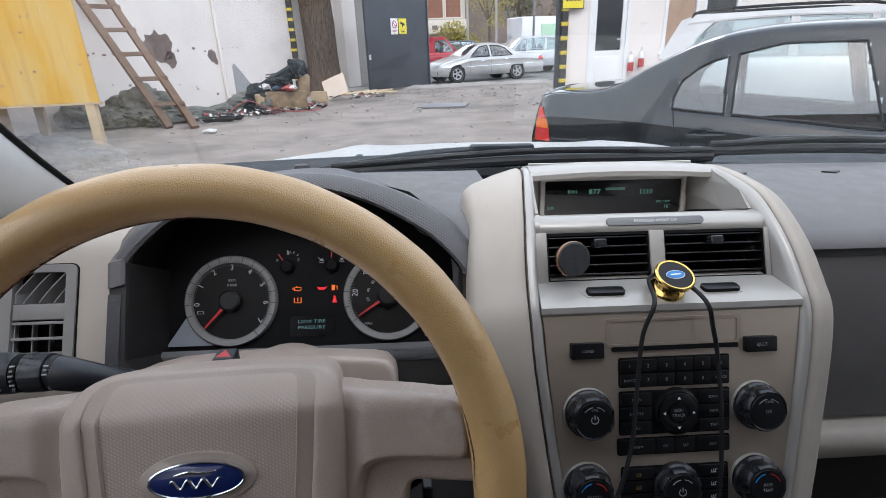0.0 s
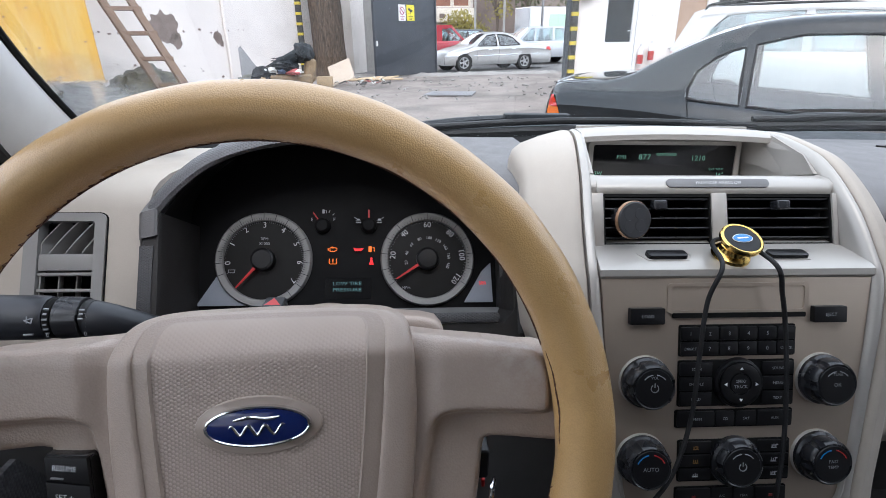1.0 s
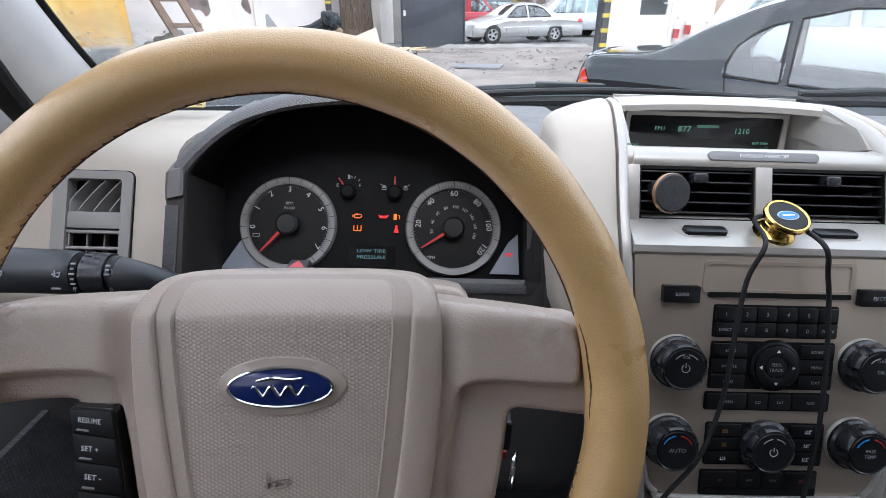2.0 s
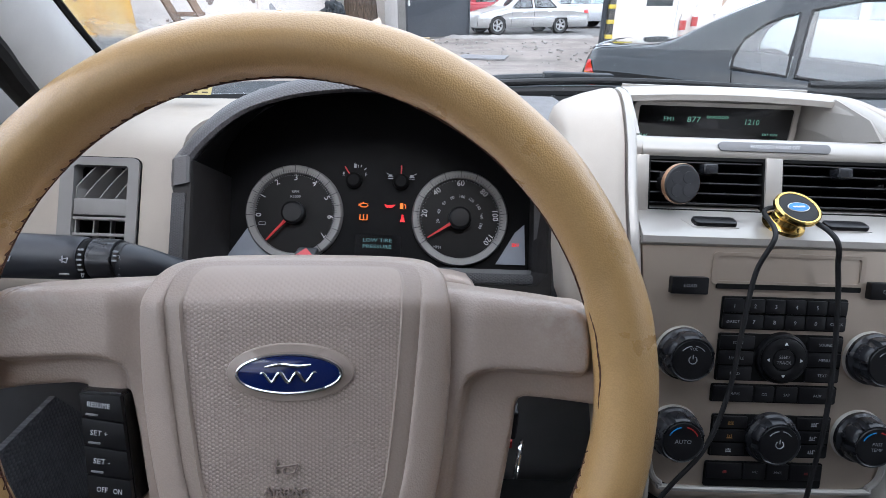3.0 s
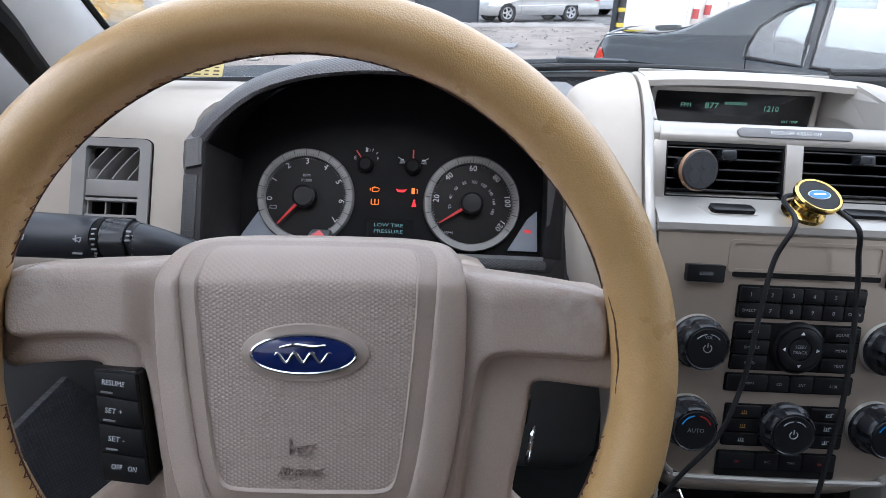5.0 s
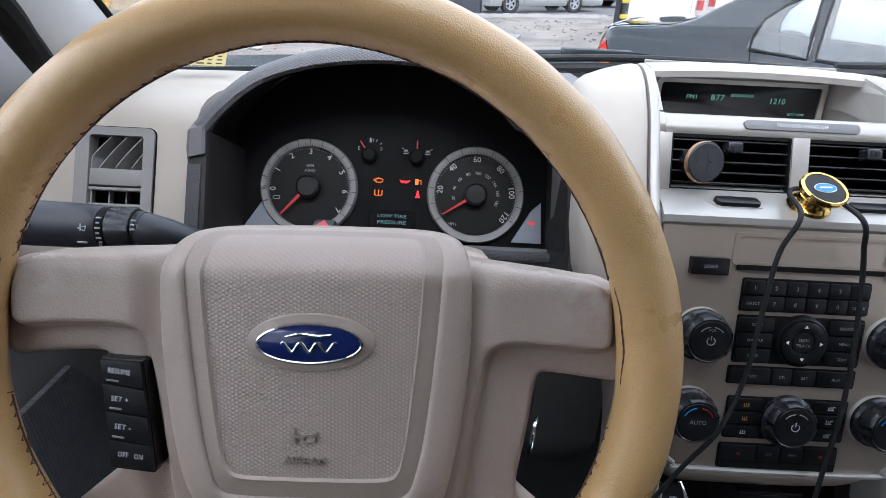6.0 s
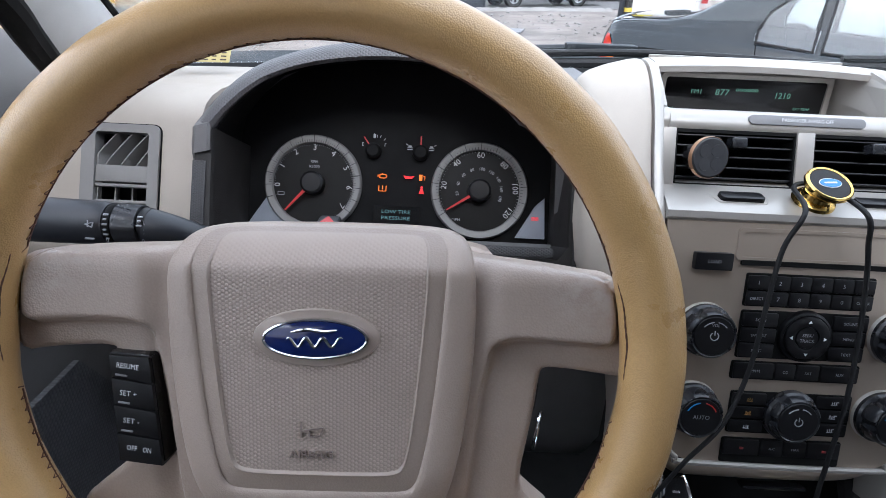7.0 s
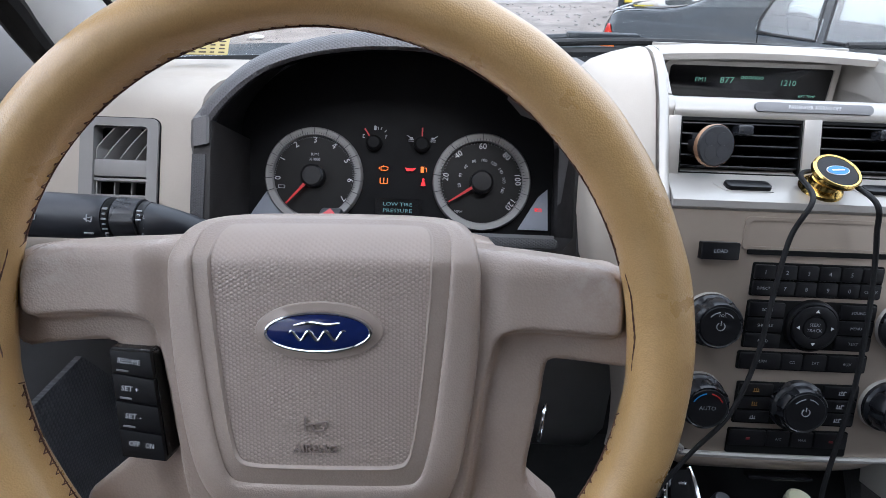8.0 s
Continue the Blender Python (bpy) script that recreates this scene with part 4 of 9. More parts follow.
telltale("tyre_lamp", -0.016, -0.005, [("bar", (-0.004, -0.003), (-0.004, 0.003), 0.0009), ("bar", (0.004, -0.003), (0.004, 0.003), 0.0009), ("bar", (-0.0035, -0.003), (0.0035, -0.003), 0.0007), ("bar", (0, -0.001), (0, 0.003), 0.0011), ("bar", (0, -0.0024), (0, -0.0016), 0.0011)], M["amber_print"], "lit amber tyre warning lamp")
telltale("oil_lamp", 0.0127, 0.0085, [("poly", [(-0.004, -0.0018), (0.003, -0.0018), (0.0065, 0.0018), (0.0025, 0.001), (-0.003, 0.001), (-0.006, 0.002)])], M["red_glow"], "lit red oil warning lamp")
telltale("fuel_lamp", 0.0276, 0.0085, [("bar", (-0.0016, -0.003), (-0.0016, 0.0034), 0.0036), ("bar", (0.0012, 0.002), (0.003, 0.002), 0.0007), ("bar", (0.003, -0.0025), (0.003, 0.002), 0.0008)], M["amber_print"], "lit amber fuel warning lamp")
telltale("belt_lamp", 0.0275, -0.0055, [("poly", [(-0.0028, -0.0035), (0.0028, -0.0035), (0.0008, 0.003), (-0.0008, 0.003)]), ("poly", oval(0.0013, 0.0013, 12, 0, 0.0035))], M["red_glow"], "lit red seat-belt warning lamp")
telltale("door_lamp", 0.1545, -0.031, [("poly", [(-0.004, -0.002), (0.004, -0.002), (0.004, 0.002), (-0.004, 0.002)])], M["red_glow"], "lit red warning lamp")
bm = mesh()
prism(bm, rounded(0.052, 0.024, 0.002, cx=0.001, cy=-0.036), -0.0024, -0.0014, PL)
screen = part("message_screen", bm, M["black_gloss"], cluster, "small dark message screen", at=CAR)
for text, y in (("LOW TIRE", -0.0315), ("PRESSURE", -0.0385)):
    words("message_print", text, 0.0056, PL @ Matrix.Translation((0.0, y + 0.001, -0.0008)), M["teal_glow"], screen, at=CAR, w=0.032)

telltale("fuel_mark", -0.0262, 0.0525, [("bar", (-0.0011, -0.0022), (-0.0011, 0.0022), 0.0026), ("bar", (0.0011, 0.001), (0.0022, 0.001), 0.0005), ("bar", (0.0022, -0.0018), (0.0022, 0.001), 0.0005)], M["grey_print"], "pale fuel pump mark")
for x in (0.0125, 0.0365):
    telltale("heat_mark", x, 0.0425, [("bar", (-0.0028, -0.001), (0.0028, -0.001), 0.0006), ("bar", (-0.0018, 0.0006), (0.0018, 0.0006), 0.0016), ("bar", (-0.003, -0.003), (0.003, -0.003), 0.0006)], M["grey_print"], "pale temperature mark")
telltale("charge_mark", -0.1285, -0.0155, [("bar", (-0.0035, 0.0016), (0.0035, 0.0016), 0.0005), ("bar", (-0.0035, -0.0016), (0.0035, -0.0016), 0.0005), ("bar", (-0.0035, -0.0016), (-0.0035, 0.0016), 0.0005), ("bar", (0.0035, -0.0016), (0.0035, 0.0016), 0.0005)], M["grey_print"], "pale battery mark")
# ---- centre stack ----
stack = thing("centre_stack", (XC, 0.56, 0.88), "silver and champagne centre stack with vents, radio and climate controls", "centre stack", at=CAR)
PS = Pm((XC, 0.579, 1.110), (1, 0, 0), (0, 0.322, 0.947))
PV = Pm((XC, 0.621, 1.1246), (1, 0, 0), (0, 0.4356, 0.9001))

# rim and cheeks: a section carried along the side of the stack
RIM = [(0.800, 1.199, 0.104), (0.775, 1.208, 0.106), (0.742, 1.2105, 0.110), (0.712, 1.207, 0.115), (0.680, 1.199, 0.121), (0.650, 1.181, 0.125), (0.622, 1.157, 0.129), (0.597, 1.130, 0.131), (0.577, 1.106, 0.131),
       (0.561, 1.065, 0.128), (0.543, 1.010, 0.121), (0.526, 0.960, 0.114), (0.511, 0.915, 0.107), (0.498, 0.875, 0.106), (0.492, 0.855, 0.108)]
rim_pts = smooth_path([(y, z, h) for y, z, h in RIM], 4)


def rim_row(i, section, side, slim=1.0):
    p = rim_pts[i]
    a, b = rim_pts[max(i - 1, 0)], rim_pts[min(i + 1, len(rim_pts) - 1)]
    t = Vector((b.x - a.x, b.y - a.y)).normalized()
    nrm = Vector((t.y, -t.x))
    if nrm.y < 0:
        nrm = -nrm
    out = []
    for du, dn in section:
        out.append(Vector((XC + side * (p.z + (du if du < 0.013 else 0.013 + (du - 0.013) * slim)), p.x + nrm.x * dn, p.y + nrm.y * dn)))
    return out


def cheek_width(p):
    """How wide the driver's cheek is along the rim: pointed at the top, slim at the foot."""
    k = max(0.32, min(1.0, (p.y - 0.94) / 0.12))
    table = ((0.66, 1.0), (0.69, 1.12), (0.722, 1.28), (0.75, 0.80), (0.785, 0.12), (0.9, 0.1))
    for (y0, k0), (y1, k1) in zip(table, table[1:]):
        if y0 <= p.x <= y1:
            return k0 + (k1 - k0) * (p.x - y0) / (y1 - y0)
    return k


for side, wide in ((-1, 1.0), (1, 0.62)):
    bm = mesh()
    loft(bm, [rim_row(i, [(-0.006, -0.035), (-0.003, -0.006), (0.0, 0.001), (0.004, 0.0028), (0.008, 0.001), (0.0088, -0.006)], side) for i in range(len(rim_pts))])
    part("rim_trim", bm, M["silver"], stack, "satin silver edge trim", at=CAR, smooth=0.9)
    bm = mesh()
    loft(bm, [rim_row(i, [(0.0098, -0.008), (0.0102, -0.001), (0.012, 0.0012), (0.020, 0.0016), (0.034 * wide, 0.0006), (0.050 * wide, -0.0025), (0.059 * wide, -0.0065), (0.0635 * wide, -0.012), (0.0655 * wide, -0.022), (0.067 * wide, -0.08)], side, 1 if side > 0 else cheek_width(rim_pts[i])) for i in range(len(rim_pts))])
    part("stack_cheek", bm, M["beige"], stack, "pale beige cheek beside the stack", at=CAR, smooth=1.0)

# canopy over the display
bm = mesh()
rows = []
for s in range(17):
    u = -1 + s / 8
    row = []
    for y, z, h in ((0.735, 1.2085, 0.110), (0.742, 1.2125, 0.110), (0.775, 1.2115, 0.106), (0.83, 1.200, 0.10), (0.88, 1.181, 0.095)):
        row.append(Vector((XC + u * h, y + 0.004 * (1 - u * u), z + 0.003 * (1 - u * u))))
    rows.append(row)
thick(bm, rows, (0, 0, -0.006))
part("canopy", bm, M["silver"], stack, "satin silver canopy over the display", at=CAR, smooth=0.9)

# recess behind the canopy with the display in it
bm = mesh()
for s in (-1, 1):
    thick(bm, [[(XC + s * 0.116, 0.668, 1.184), (XC + s * 0.104, 0.775, 1.150)], [(XC + s * 0.116, 0.690, 1.199), (XC + s * 0.102, 0.775, 1.205)], [(XC + s * 0.109, 0.735, 1.211), (XC + s * 0.102, 0.775, 1.207)]], (s * 0.004, 0, 0))
thick(bm, [[(XC - 0.112, 0.66, 1.1795), (XC + 0.112, 0.66, 1.1795)], [(XC - 0.106, 0.775, 1.148), (XC + 0.106, 0.775, 1.148)]], (0, 0, -0.005))
thick(bm, [[(XC - 0.106, 0.770, 1.140), (XC + 0.106, 0.770, 1.140)], [(XC - 0.104, 0.777, 1.214), (XC + 0.104, 0.777, 1.214)]], (0, 0.004, 0))
part("display_recess", bm, M["silver"], stack, "satin silver display recess", at=CAR)
PD = Pm((XC + 0.003, 0.765, 1.1725), (1, 0, 0), (0, 0.12, 0.99))
bm = mesh()
prism(bm, rounded(0.176, 0.044, 0.003), -0.006, 0.0, PD, 0.001)
display = part("display", bm, M["black_gloss"], stack, "dark radio display with green digits", at=CAR)
bm = mesh()
ring_plate(bm, rounded(0.186, 0.052, 0.005), rounded(0.175, 0.043, 0.003), -0.006, 0.002, PD)
part("display_frame", bm, M["silver"], display, at=CAR)
for text, x, y, s, w in (("FM1", -0.052, 0.007, 0.0065, 0.011), ("877", -0.024, 0.007, 0.0090, 0.015), ("1210", 0.042, 0.006, 0.0085, 0.016), ("SW", -0.079, -0.0125, 0.006, 0.009), ("EXT TEMP", 0.066, -0.007, 0.0036, 0.018), ("16\u00b0", 0.071, -0.0135, 0.0065, 0.008)):
    words("display_print", text, s, PD @ Matrix.Translation((x, y, 0.0006)), M["green_glow"], display, at=CAR, w=w)
bm = mesh()
for i in range(6):
    ring_plate(bm, oval(0.0018, 0.0016, 12, -0.008 + i * 0.0042, 0.0105), oval(0.0012, 0.001, 12, -0.008 + i * 0.0042, 0.0105), 0.0003, 0.0006, PD)
part("preset_marks", bm, M["green_glow"], display, at=CAR)

# bezel with the shelf and the band above the vents
bm = mesh()
rows = []
for s in range(13):
    u = -1 + s / 6
    rows.append([Vector((XC + u * h, y, z)) for y, z, h in ((0.590, 1.1085, 0.1295), (0.579, 1.1090, 0.1300), (0.5775, 1.112, 0.1300), (0.579, 1.1175, 0.1300), (0.586, 1.1205, 0.1295), (0.606, 1.1232, 0.1265), (0.622, 1.1248, 0.1245), (0.632, 1.126, 0.124))])
thick(bm, rows, (0, 0.004, -0.004))
shelf = part("shelf", bm, M["silver"], stack, "satin silver shelf below the vents", at=CAR, smooth=0.5)
for x in (-0.062, 0.055):
    bm = mesh()
    m = Pm((XC + x, 0.598, 1.1222), (1, 0, 0), (0, 0.99, 0.11))
    prism(bm, [(-0.027, 0.006), (0.027, 0.006), (0.020, -0.007), (-0.020, -0.007)], -0.002, 0.0006, m, 0.001)
    part("tab_recess", bm, M["silver"], shelf, at=CAR)
    bm = mesh()
    prism(bm, rounded(0.038, 0.0125, 0.004), -0.001, 0.0045, m, 0.002)
    part("vent_tab", bm, M["black"], shelf, "black rubber tab", at=CAR)
bm = mesh()
rows = []
for s in range(13):
    u = -1 + s / 6
    rows.append([Vector((XC + u * h, y, z)) for y, z, h in ((0.653, 1.1665, 0.1190), (0.6450, 1.168, 0.1190), (0.6440, 1.1715, 0.1190), (0.6460, 1.1768, 0.1190), (0.6515, 1.1808, 0.1180), (0.6590, 1.1828, 0.1170), (0.666, 1.1825, 0.1160), (0.673, 1.180, 0.1145))])
thick(bm, rows, (0, 0.005, -0.003))
band = part("band", bm, M["silver"], stack, "satin silver band above the vents", at=CAR, smooth=0.9)
for sgn in (-1, 1):
    bm = mesh()
    loft(bm, [[Vector((XC + sgn * h, y, z)) for y, z in ((0.656, 1.163), (0.6475, 1.167), (0.6470, 1.1735), (0.6500, 1.1790), (0.6560, 1.1828), (0.668, 1.183))] for h in (0.1155, 0.1215, 0.1265)])
    part("band_end", bm, M["silver"], band, at=CAR, smooth=0.9)
PBAND = Pm((XC + 0.003, 0.6478, 1.1793), (1, 0, 0), (0, 0.55, 0.835))
bm = mesh()
prism(bm, rounded(0.104, 0.0088, 0.004), -0.003, 0.0014, PBAND, 0.0006)
plate = part("airbag_plate", bm, M["label_grey"], band, "grey label strip", at=CAR)
words("label_print", "PASSENGER AIRBAG OFF", 0.0046, PBAND @ Matrix.Translation((0.0, 0, 0.0018)), M["white_print"], plate, at=CAR, w=0.046)

# vents
for k, (a, b) in enumerate(((-0.111, -0.006), (0.0125, 0.118))):
    v = part("air_vent", prism(mesh(), [(a, 0.002), (b, 0.002), (b, 0.0475), (a, 0.0475)], -0.075, -0.05, PV), M["black_matte"], stack, "black air vent with level slats", at=CAR)
    bm = mesh()
    ring_plate(bm, [(a - 0.003, -0.001), (b + 0.003, -0.001), (b + 0.003, 0.0505), (a - 0.003, 0.0505)], [(a, 0.002), (b, 0.002), (b, 0.0475), (a, 0.0475)], -0.075, -0.001, PV)
    part("vent_box", bm, M["black_matte"], v, at=CAR)
    for i in range(5):
        bm = mesh()
        m = PV @ Matrix.Translation(((a + b) / 2, 0.0055 + i * 0.0095, -0.012)) @ pose(0, 0, 0, -12)
        box(bm, (0, 0, 0), (b - a - 0.001, 0.0016, 0.020), m, 0.0006)
        part("slat", bm, M["black"], v, at=CAR)
    for i in range(7):
        bm = mesh()
        box(bm, (a + (b - a) * (i + 0.5) / 7, 0.0245, -0.036), (0.0012, 0.043, 0.022), PV)
        part("fin", bm, M["black_matte"], v, at=CAR)
    bm = mesh()
    box(bm, (a + 0.052, 0.0385, 0.002), (0.0135, 0.0095, 0.013), PV, 0.0025, 3)
    part("vent_slider", bm, M["knob_grey"], v, "grey vent slider", at=CAR)
for a, b in ((-0.1245, -0.113), (-0.0045, 0.011), (0.1195, 0.1245)):
    bm = mesh()
    prism(bm, [(a, -0.002), (b, -0.002), (b, 0.051), (a, 0.051)], -0.03, 0.0012, PV, 0.001)
    part("vent_post", bm, M["silver"], stack, "satin silver post beside the vents", at=CAR)

# the champagne control panel
bm = mesh()
edge = [(-0.1285, -0.001), (-0.124, -0.06), (-0.1175, -0.12), (-0.110, -0.18), (-0.105, -0.208), (-0.096, -0.219), (-0.08, -0.224), (0.08, -0.224), (0.096, -0.219), (0.105, -0.208), (0.110, -0.18), (0.1175, -0.12), (0.124, -0.06), (0.1285, -0.001)]
prism(bm, edge, -0.02, 0.0, PS, 0.0015)
panel = part("control_panel", bm, M["champagne"], stack, "champagne painted control panel", at=CAR)
bm = mesh()
lowline = [PS @ Vector((x, y, 0.001)) for x, y in edge[3:11]]
tube(bm, smooth_path(lowline, 5), 0.0028, 8)
part("panel_edge", bm, M["silver"], panel, "silver lower edge strip", at=CAR)
# shallow finger recess above the slot
bm = mesh()
ring_plate(bm, rounded(0.134, 0.028, 0.004, cx=0.0, cy=-0.0195), rounded(0.126, 0.022, 0.003, cx=0.0, cy=-0.0195), -0.002, 0.0012, PS)
part("slot_recess", bm, M["champagne"], panel, at=CAR)
bm = mesh()
prism(bm, rounded(0.126, 0.0045, 0.001, cx=0.001, cy=-0.0352), -0.001, 0.0022, PS)
part("disc_slot", bm, M["black_matte"], panel, "black disc slot", at=CAR)


def button(x0, x1, y0, y1, text="", size=0.0045, h=0.003, parent=None, mat=None, w=None, ink=None, name="button", gap=0.0):
    bm = mesh()
    prism(bm, rounded(x1 - x0 - gap, y1 - y0 - gap, 0.0012, 3, (x0 + x1) / 2, (y0 + y1) / 2), -0.001, h, PS, 0.0008)
    b = part(name, bm, mat or M["black"], parent or panel, at=CAR)
    if text:
        words("button_print", text, size, PS @ Matrix.Translation(((x0 + x1) / 2, (y0 + y1) / 2, h + 0.0003)), ink or M["grey_print"], b, at=CAR, w=w)
    return b


def block(x0, x1, y0, y1, name):
    bm = mesh()
    prism(bm, rounded(x1 - x0, y1 - y0, 0.002, 3, (x0 + x1) / 2, (y0 + y1) / 2), -0.001, 0.0012, PS, 0.0006)
    return part(name, bm, M["black_matte"], panel, "black button block", at=CAR)


button(-0.103, -0.071, -0.0425, -0.0275, "LOAD", 0.0042, 0.006)
button(0.070, 0.101, -0.0425, -0.0275, "EJECT", 0.0042, 0.006)
blk = block(-0.0555, 0.0555, -0.0735, -0.0440, "preset_block")
for r, names in enumerate((("1", "2", "3", "4", "5", "6"), ("DIRECT", "7", "8", "9", "0", "CLOCK"))):
    for i, text in enumerate(names):
        x = -0.0545 + i * 0.0182
        button(x, x + 0.0180, -0.0585 - 0.0140 * r, -0.0455 - 0.0140 * r, text, 0.0050 if len(text) == 1 else 0.0034, 0.0034, blk, gap=0.0006)
blk = block(-0.0555, 0.0555, -0.1205, -0.0770, "seek_block")
for side, names in ((-1, ("SCAN", "SHUFFLE", "FOLD")), (1, ("SOUND", "MENU", "TEXT"))):
    for i, text in enumerate(names):
        a, b = (-0.0545, -0.0235) if side < 0 else (0.0235, 0.0545)
        button(a, b, -0.0915 - 0.0140 * i, -0.0785 - 0.0140 * i, text, 0.0036, 0.0032, blk, gap=0.0006)
blk = block(-0.0575, 0.0555, -0.1405, -0.1235, "source_block")
for a, b, text in ((-0.056, -0.020, "AM/FM"), (-0.0195, -0.001, "CD"), (-0.0005, 0.020, "SAT"), (0.0205, 0.054, "AUX")):
    button(a, b, -0.1395, -0.1245, text, 0.0036, 0.0030, blk, gap=0.0006)
blk = block(-0.0540, 0.0540, -0.1920, -0.1520, "climate_block")
for side in (-1, 1):
    for i in range(3):
        a, b = (-0.053, -0.022) if side < 0 else (0.022, 0.053)
        bt = button(a, b, -0.1645 - 0.013 * i, -0.1530 - 0.013 * i, "", 0.003, 0.0030, blk, gap=0.0006)
        bm = mesh()
        cx, cy = (a + b) / 2, -0.1588 - 0.013 * i
        for q in range(3):
            box(bm, (cx - 0.0018 + 0.0018 * q, cy + 0.0005 * ((q + i) % 2), 0.0034), (0.0006, 0.0022, 0.0006), PS)
        box(bm, (cx, cy - 0.0016, 0.0034), (0.0052, 0.0006, 0.0006), PS)
        if side > 0:
            box(bm, (cx + 0.0028, cy + 0.0013, 0.0034), (0.002, 0.0006, 0.0006), PS)
        part("button_symbol", bm, M["amber_dim"] if side < 0 and i < 2 else M["grey_print"], bt, at=CAR)
blk = block(-0.0560, 0.0520, -0.2215, -0.1970, "switch_block")
for a, b, text, ink in ((-0.055, -0.022, "", None), (-0.0215, -0.0005, "A/C", None), (0.0, 0.0205, "MAX", None), (0.021, 0.051, "", None)):
    bt = button(a, b, -0.2135, -0.1980, text, 0.0034, 0.0030, blk, gap=0.0006)
    if not text:
        bm = mesh()
        box(bm, ((a + b) / 2, -0.206, 0.0034), (0.0035, 0.0022, 0.0006), PS, 0.0002)
        part("button_symbol", bm, M["red_dim"], bt, at=CAR)


def knob(x, y, r, h, ring_r, text, label, marks=(), tall=0.0):
    """A round control with finger ribs, a face and a bright ring at its foot."""
    m = PS @ Matrix.Translation((x, y, 0))
    k = None
    bm = mesh()
    prof = [(r * 1.06, 0.001), (r * 1.05, 0.006), (r * 0.97, 0.008 + tall), (r * 0.95, h - 0.0042), (r * 0.90, h - 0.0012), (r * 0.84, h), (r * 0.80, h - 0.0006), (0, h - 0.0006)]
    n = 48
    o = bmesh.new()
    rows = []
    for rr, z in prof:
        if rr == 0:
            break
        row = []
        for i in range(n):
            notch = 1 - (0.095 if (i % 8) in (0, 1) and 0.007 < z < h - 0.001 else 0)
            row.append(Vector((rr * notch * math.cos(2 * math.pi * i / n), rr * notch * math.sin(2 * math.pi * i / n), z)))
        rows.append(row)
    loft(bm, rows, ring=True, caps=True, m=m)
    k = part("knob", bm, M["knob_grey"], panel, label, at=CAR, smooth=0.5)
    if ring_r:
        bm = mesh()
        lathe(bm, [(ring_r - 0.0050, 0.001), (ring_r - 0.0045, 0.0042), (ring_r - 0.0028, 0.004), (ring_r - 0.0016, 0.0025), (ring_r - 0.0012, 0.0)], 48, m)
        part("knob_ring", bm, M["silver"], k, "satin silver ring", at=CAR)
    bm = mesh()
    lathe(bm, [(0, 0.0003), (r * 0.74, 0.0003), (r * 0.76, -0.0005)], 40, m @ Matrix.Translation((0, 0, h)))
    part("knob_face", bm, M["black"], k, at=CAR)
    for t, dy, size, ink in text:
        words("knob_print", t, size, m @ Matrix.Translation((0, dy, h + 0.0009)), ink, k, at=CAR)
    bm = mesh()
    for kind in marks:
        if kind == "power":
            for i in range(20):
                a = radians(125 + 290 * i / 20)
                b = radians(125 + 290 * (i + 1) / 20)
                rod(bm, (0.0034 * math.cos(a), 0.0034 * math.sin(a)), (0.0034 * math.cos(b), 0.0034 * math.sin(b)), 0.0007, 0.0006, 0.0010)
            rod(bm, (0, 0.0008), (0, 0.0046), 0.0008, 0.0006, 0.0010)
        elif kind == "arc":
            for i in range(12):
                if 4 < i < 7:
                    continue
                a, b = radians(40 + 100 * i / 12), radians(40 + 100 * (i + 1) / 12)
                rr = r * 0.55
                rod(bm, (rr * math.cos(a), rr * math.sin(a)), (rr * math.cos(b), rr * math.sin(b)), 0.0007, 0.0006, 0.0010)
    if marks:
        bm.transform(m @ Matrix.Translation((0, 0, h)))
        part("knob_symbol", bm, M["grey_print"], k, at=CAR, smooth=0)
    else:
        bm.free()
    if "heat" in label:
        for a0, a1, mat in ((100, 155, M["light_blue"]), (25, 80, M["red_plastic"])):
            bm = mesh()
            for i in range(10):
                a, b = radians(a0 + (a1 - a0) * i / 10), radians(a0 + (a1 - a0) * (i + 1) / 10)
                rr = r * 0.60
                rod(bm, (rr * math.cos(a), rr * math.sin(a)), (rr * math.cos(b), rr * math.sin(b)), 0.0009, 0.0006, 0.0010)
            bm.transform(m @ Matrix.Translation((0, 0, h)))
            part("heat_arc", bm, mat, k, at=CAR, smooth=0)
    return k


WP = M["white_print"]
GP = M["grey_print"]
knob(-0.0865, -0.0960, 0.0222, 0.0205, 0.0254, [("VOL", 0.0095, 0.0036, GP)], "black ribbed volume knob", ("power", "arc"))
knob(0.0815, -0.0960, 0.0222, 0.0205, 0.0254, [("TUNE", 0.0095, 0.0034, GP), ("OK", 0.0, 0.0048, GP)], "black ribbed tuning knob", ("arc",))
knob(-0.0885, -0.1690, 0.0222, 0.0215, 0.0254, [("AUTO", 0.0, 0.0052, GP)], "black ribbed heat knob")
knob(0.0800, -0.1690, 0.0222, 0.0215, 0.0254, [("PASS", 0.0026, 0.0042, GP), ("TEMP", -0.0026, 0.0042, GP)], "black ribbed heat knob for the passenger")
knob(0.0, -0.1725, 0.0225, 0.0150, 0.0, [], "black ribbed fan knob", ("power", "arc"))
m = PS @ Matrix.Translation((0.0015, -0.0985, 0))
bm = mesh()
lathe(bm, [(0, 0.0062), (0.0092, 0.0062), (0.0098, 0.0048), (0.0104, 0.0062), (0.0180, 0.0072), (0.0192, 0.0066), (0.0196, 0.0044), (0.0204, 0.0052), (0.0224, 0.0044), (0.0235, 0.0)], 48, m)
seek = part("seek_disc", bm, M["black"], panel, "black round seek button", at=CAR)
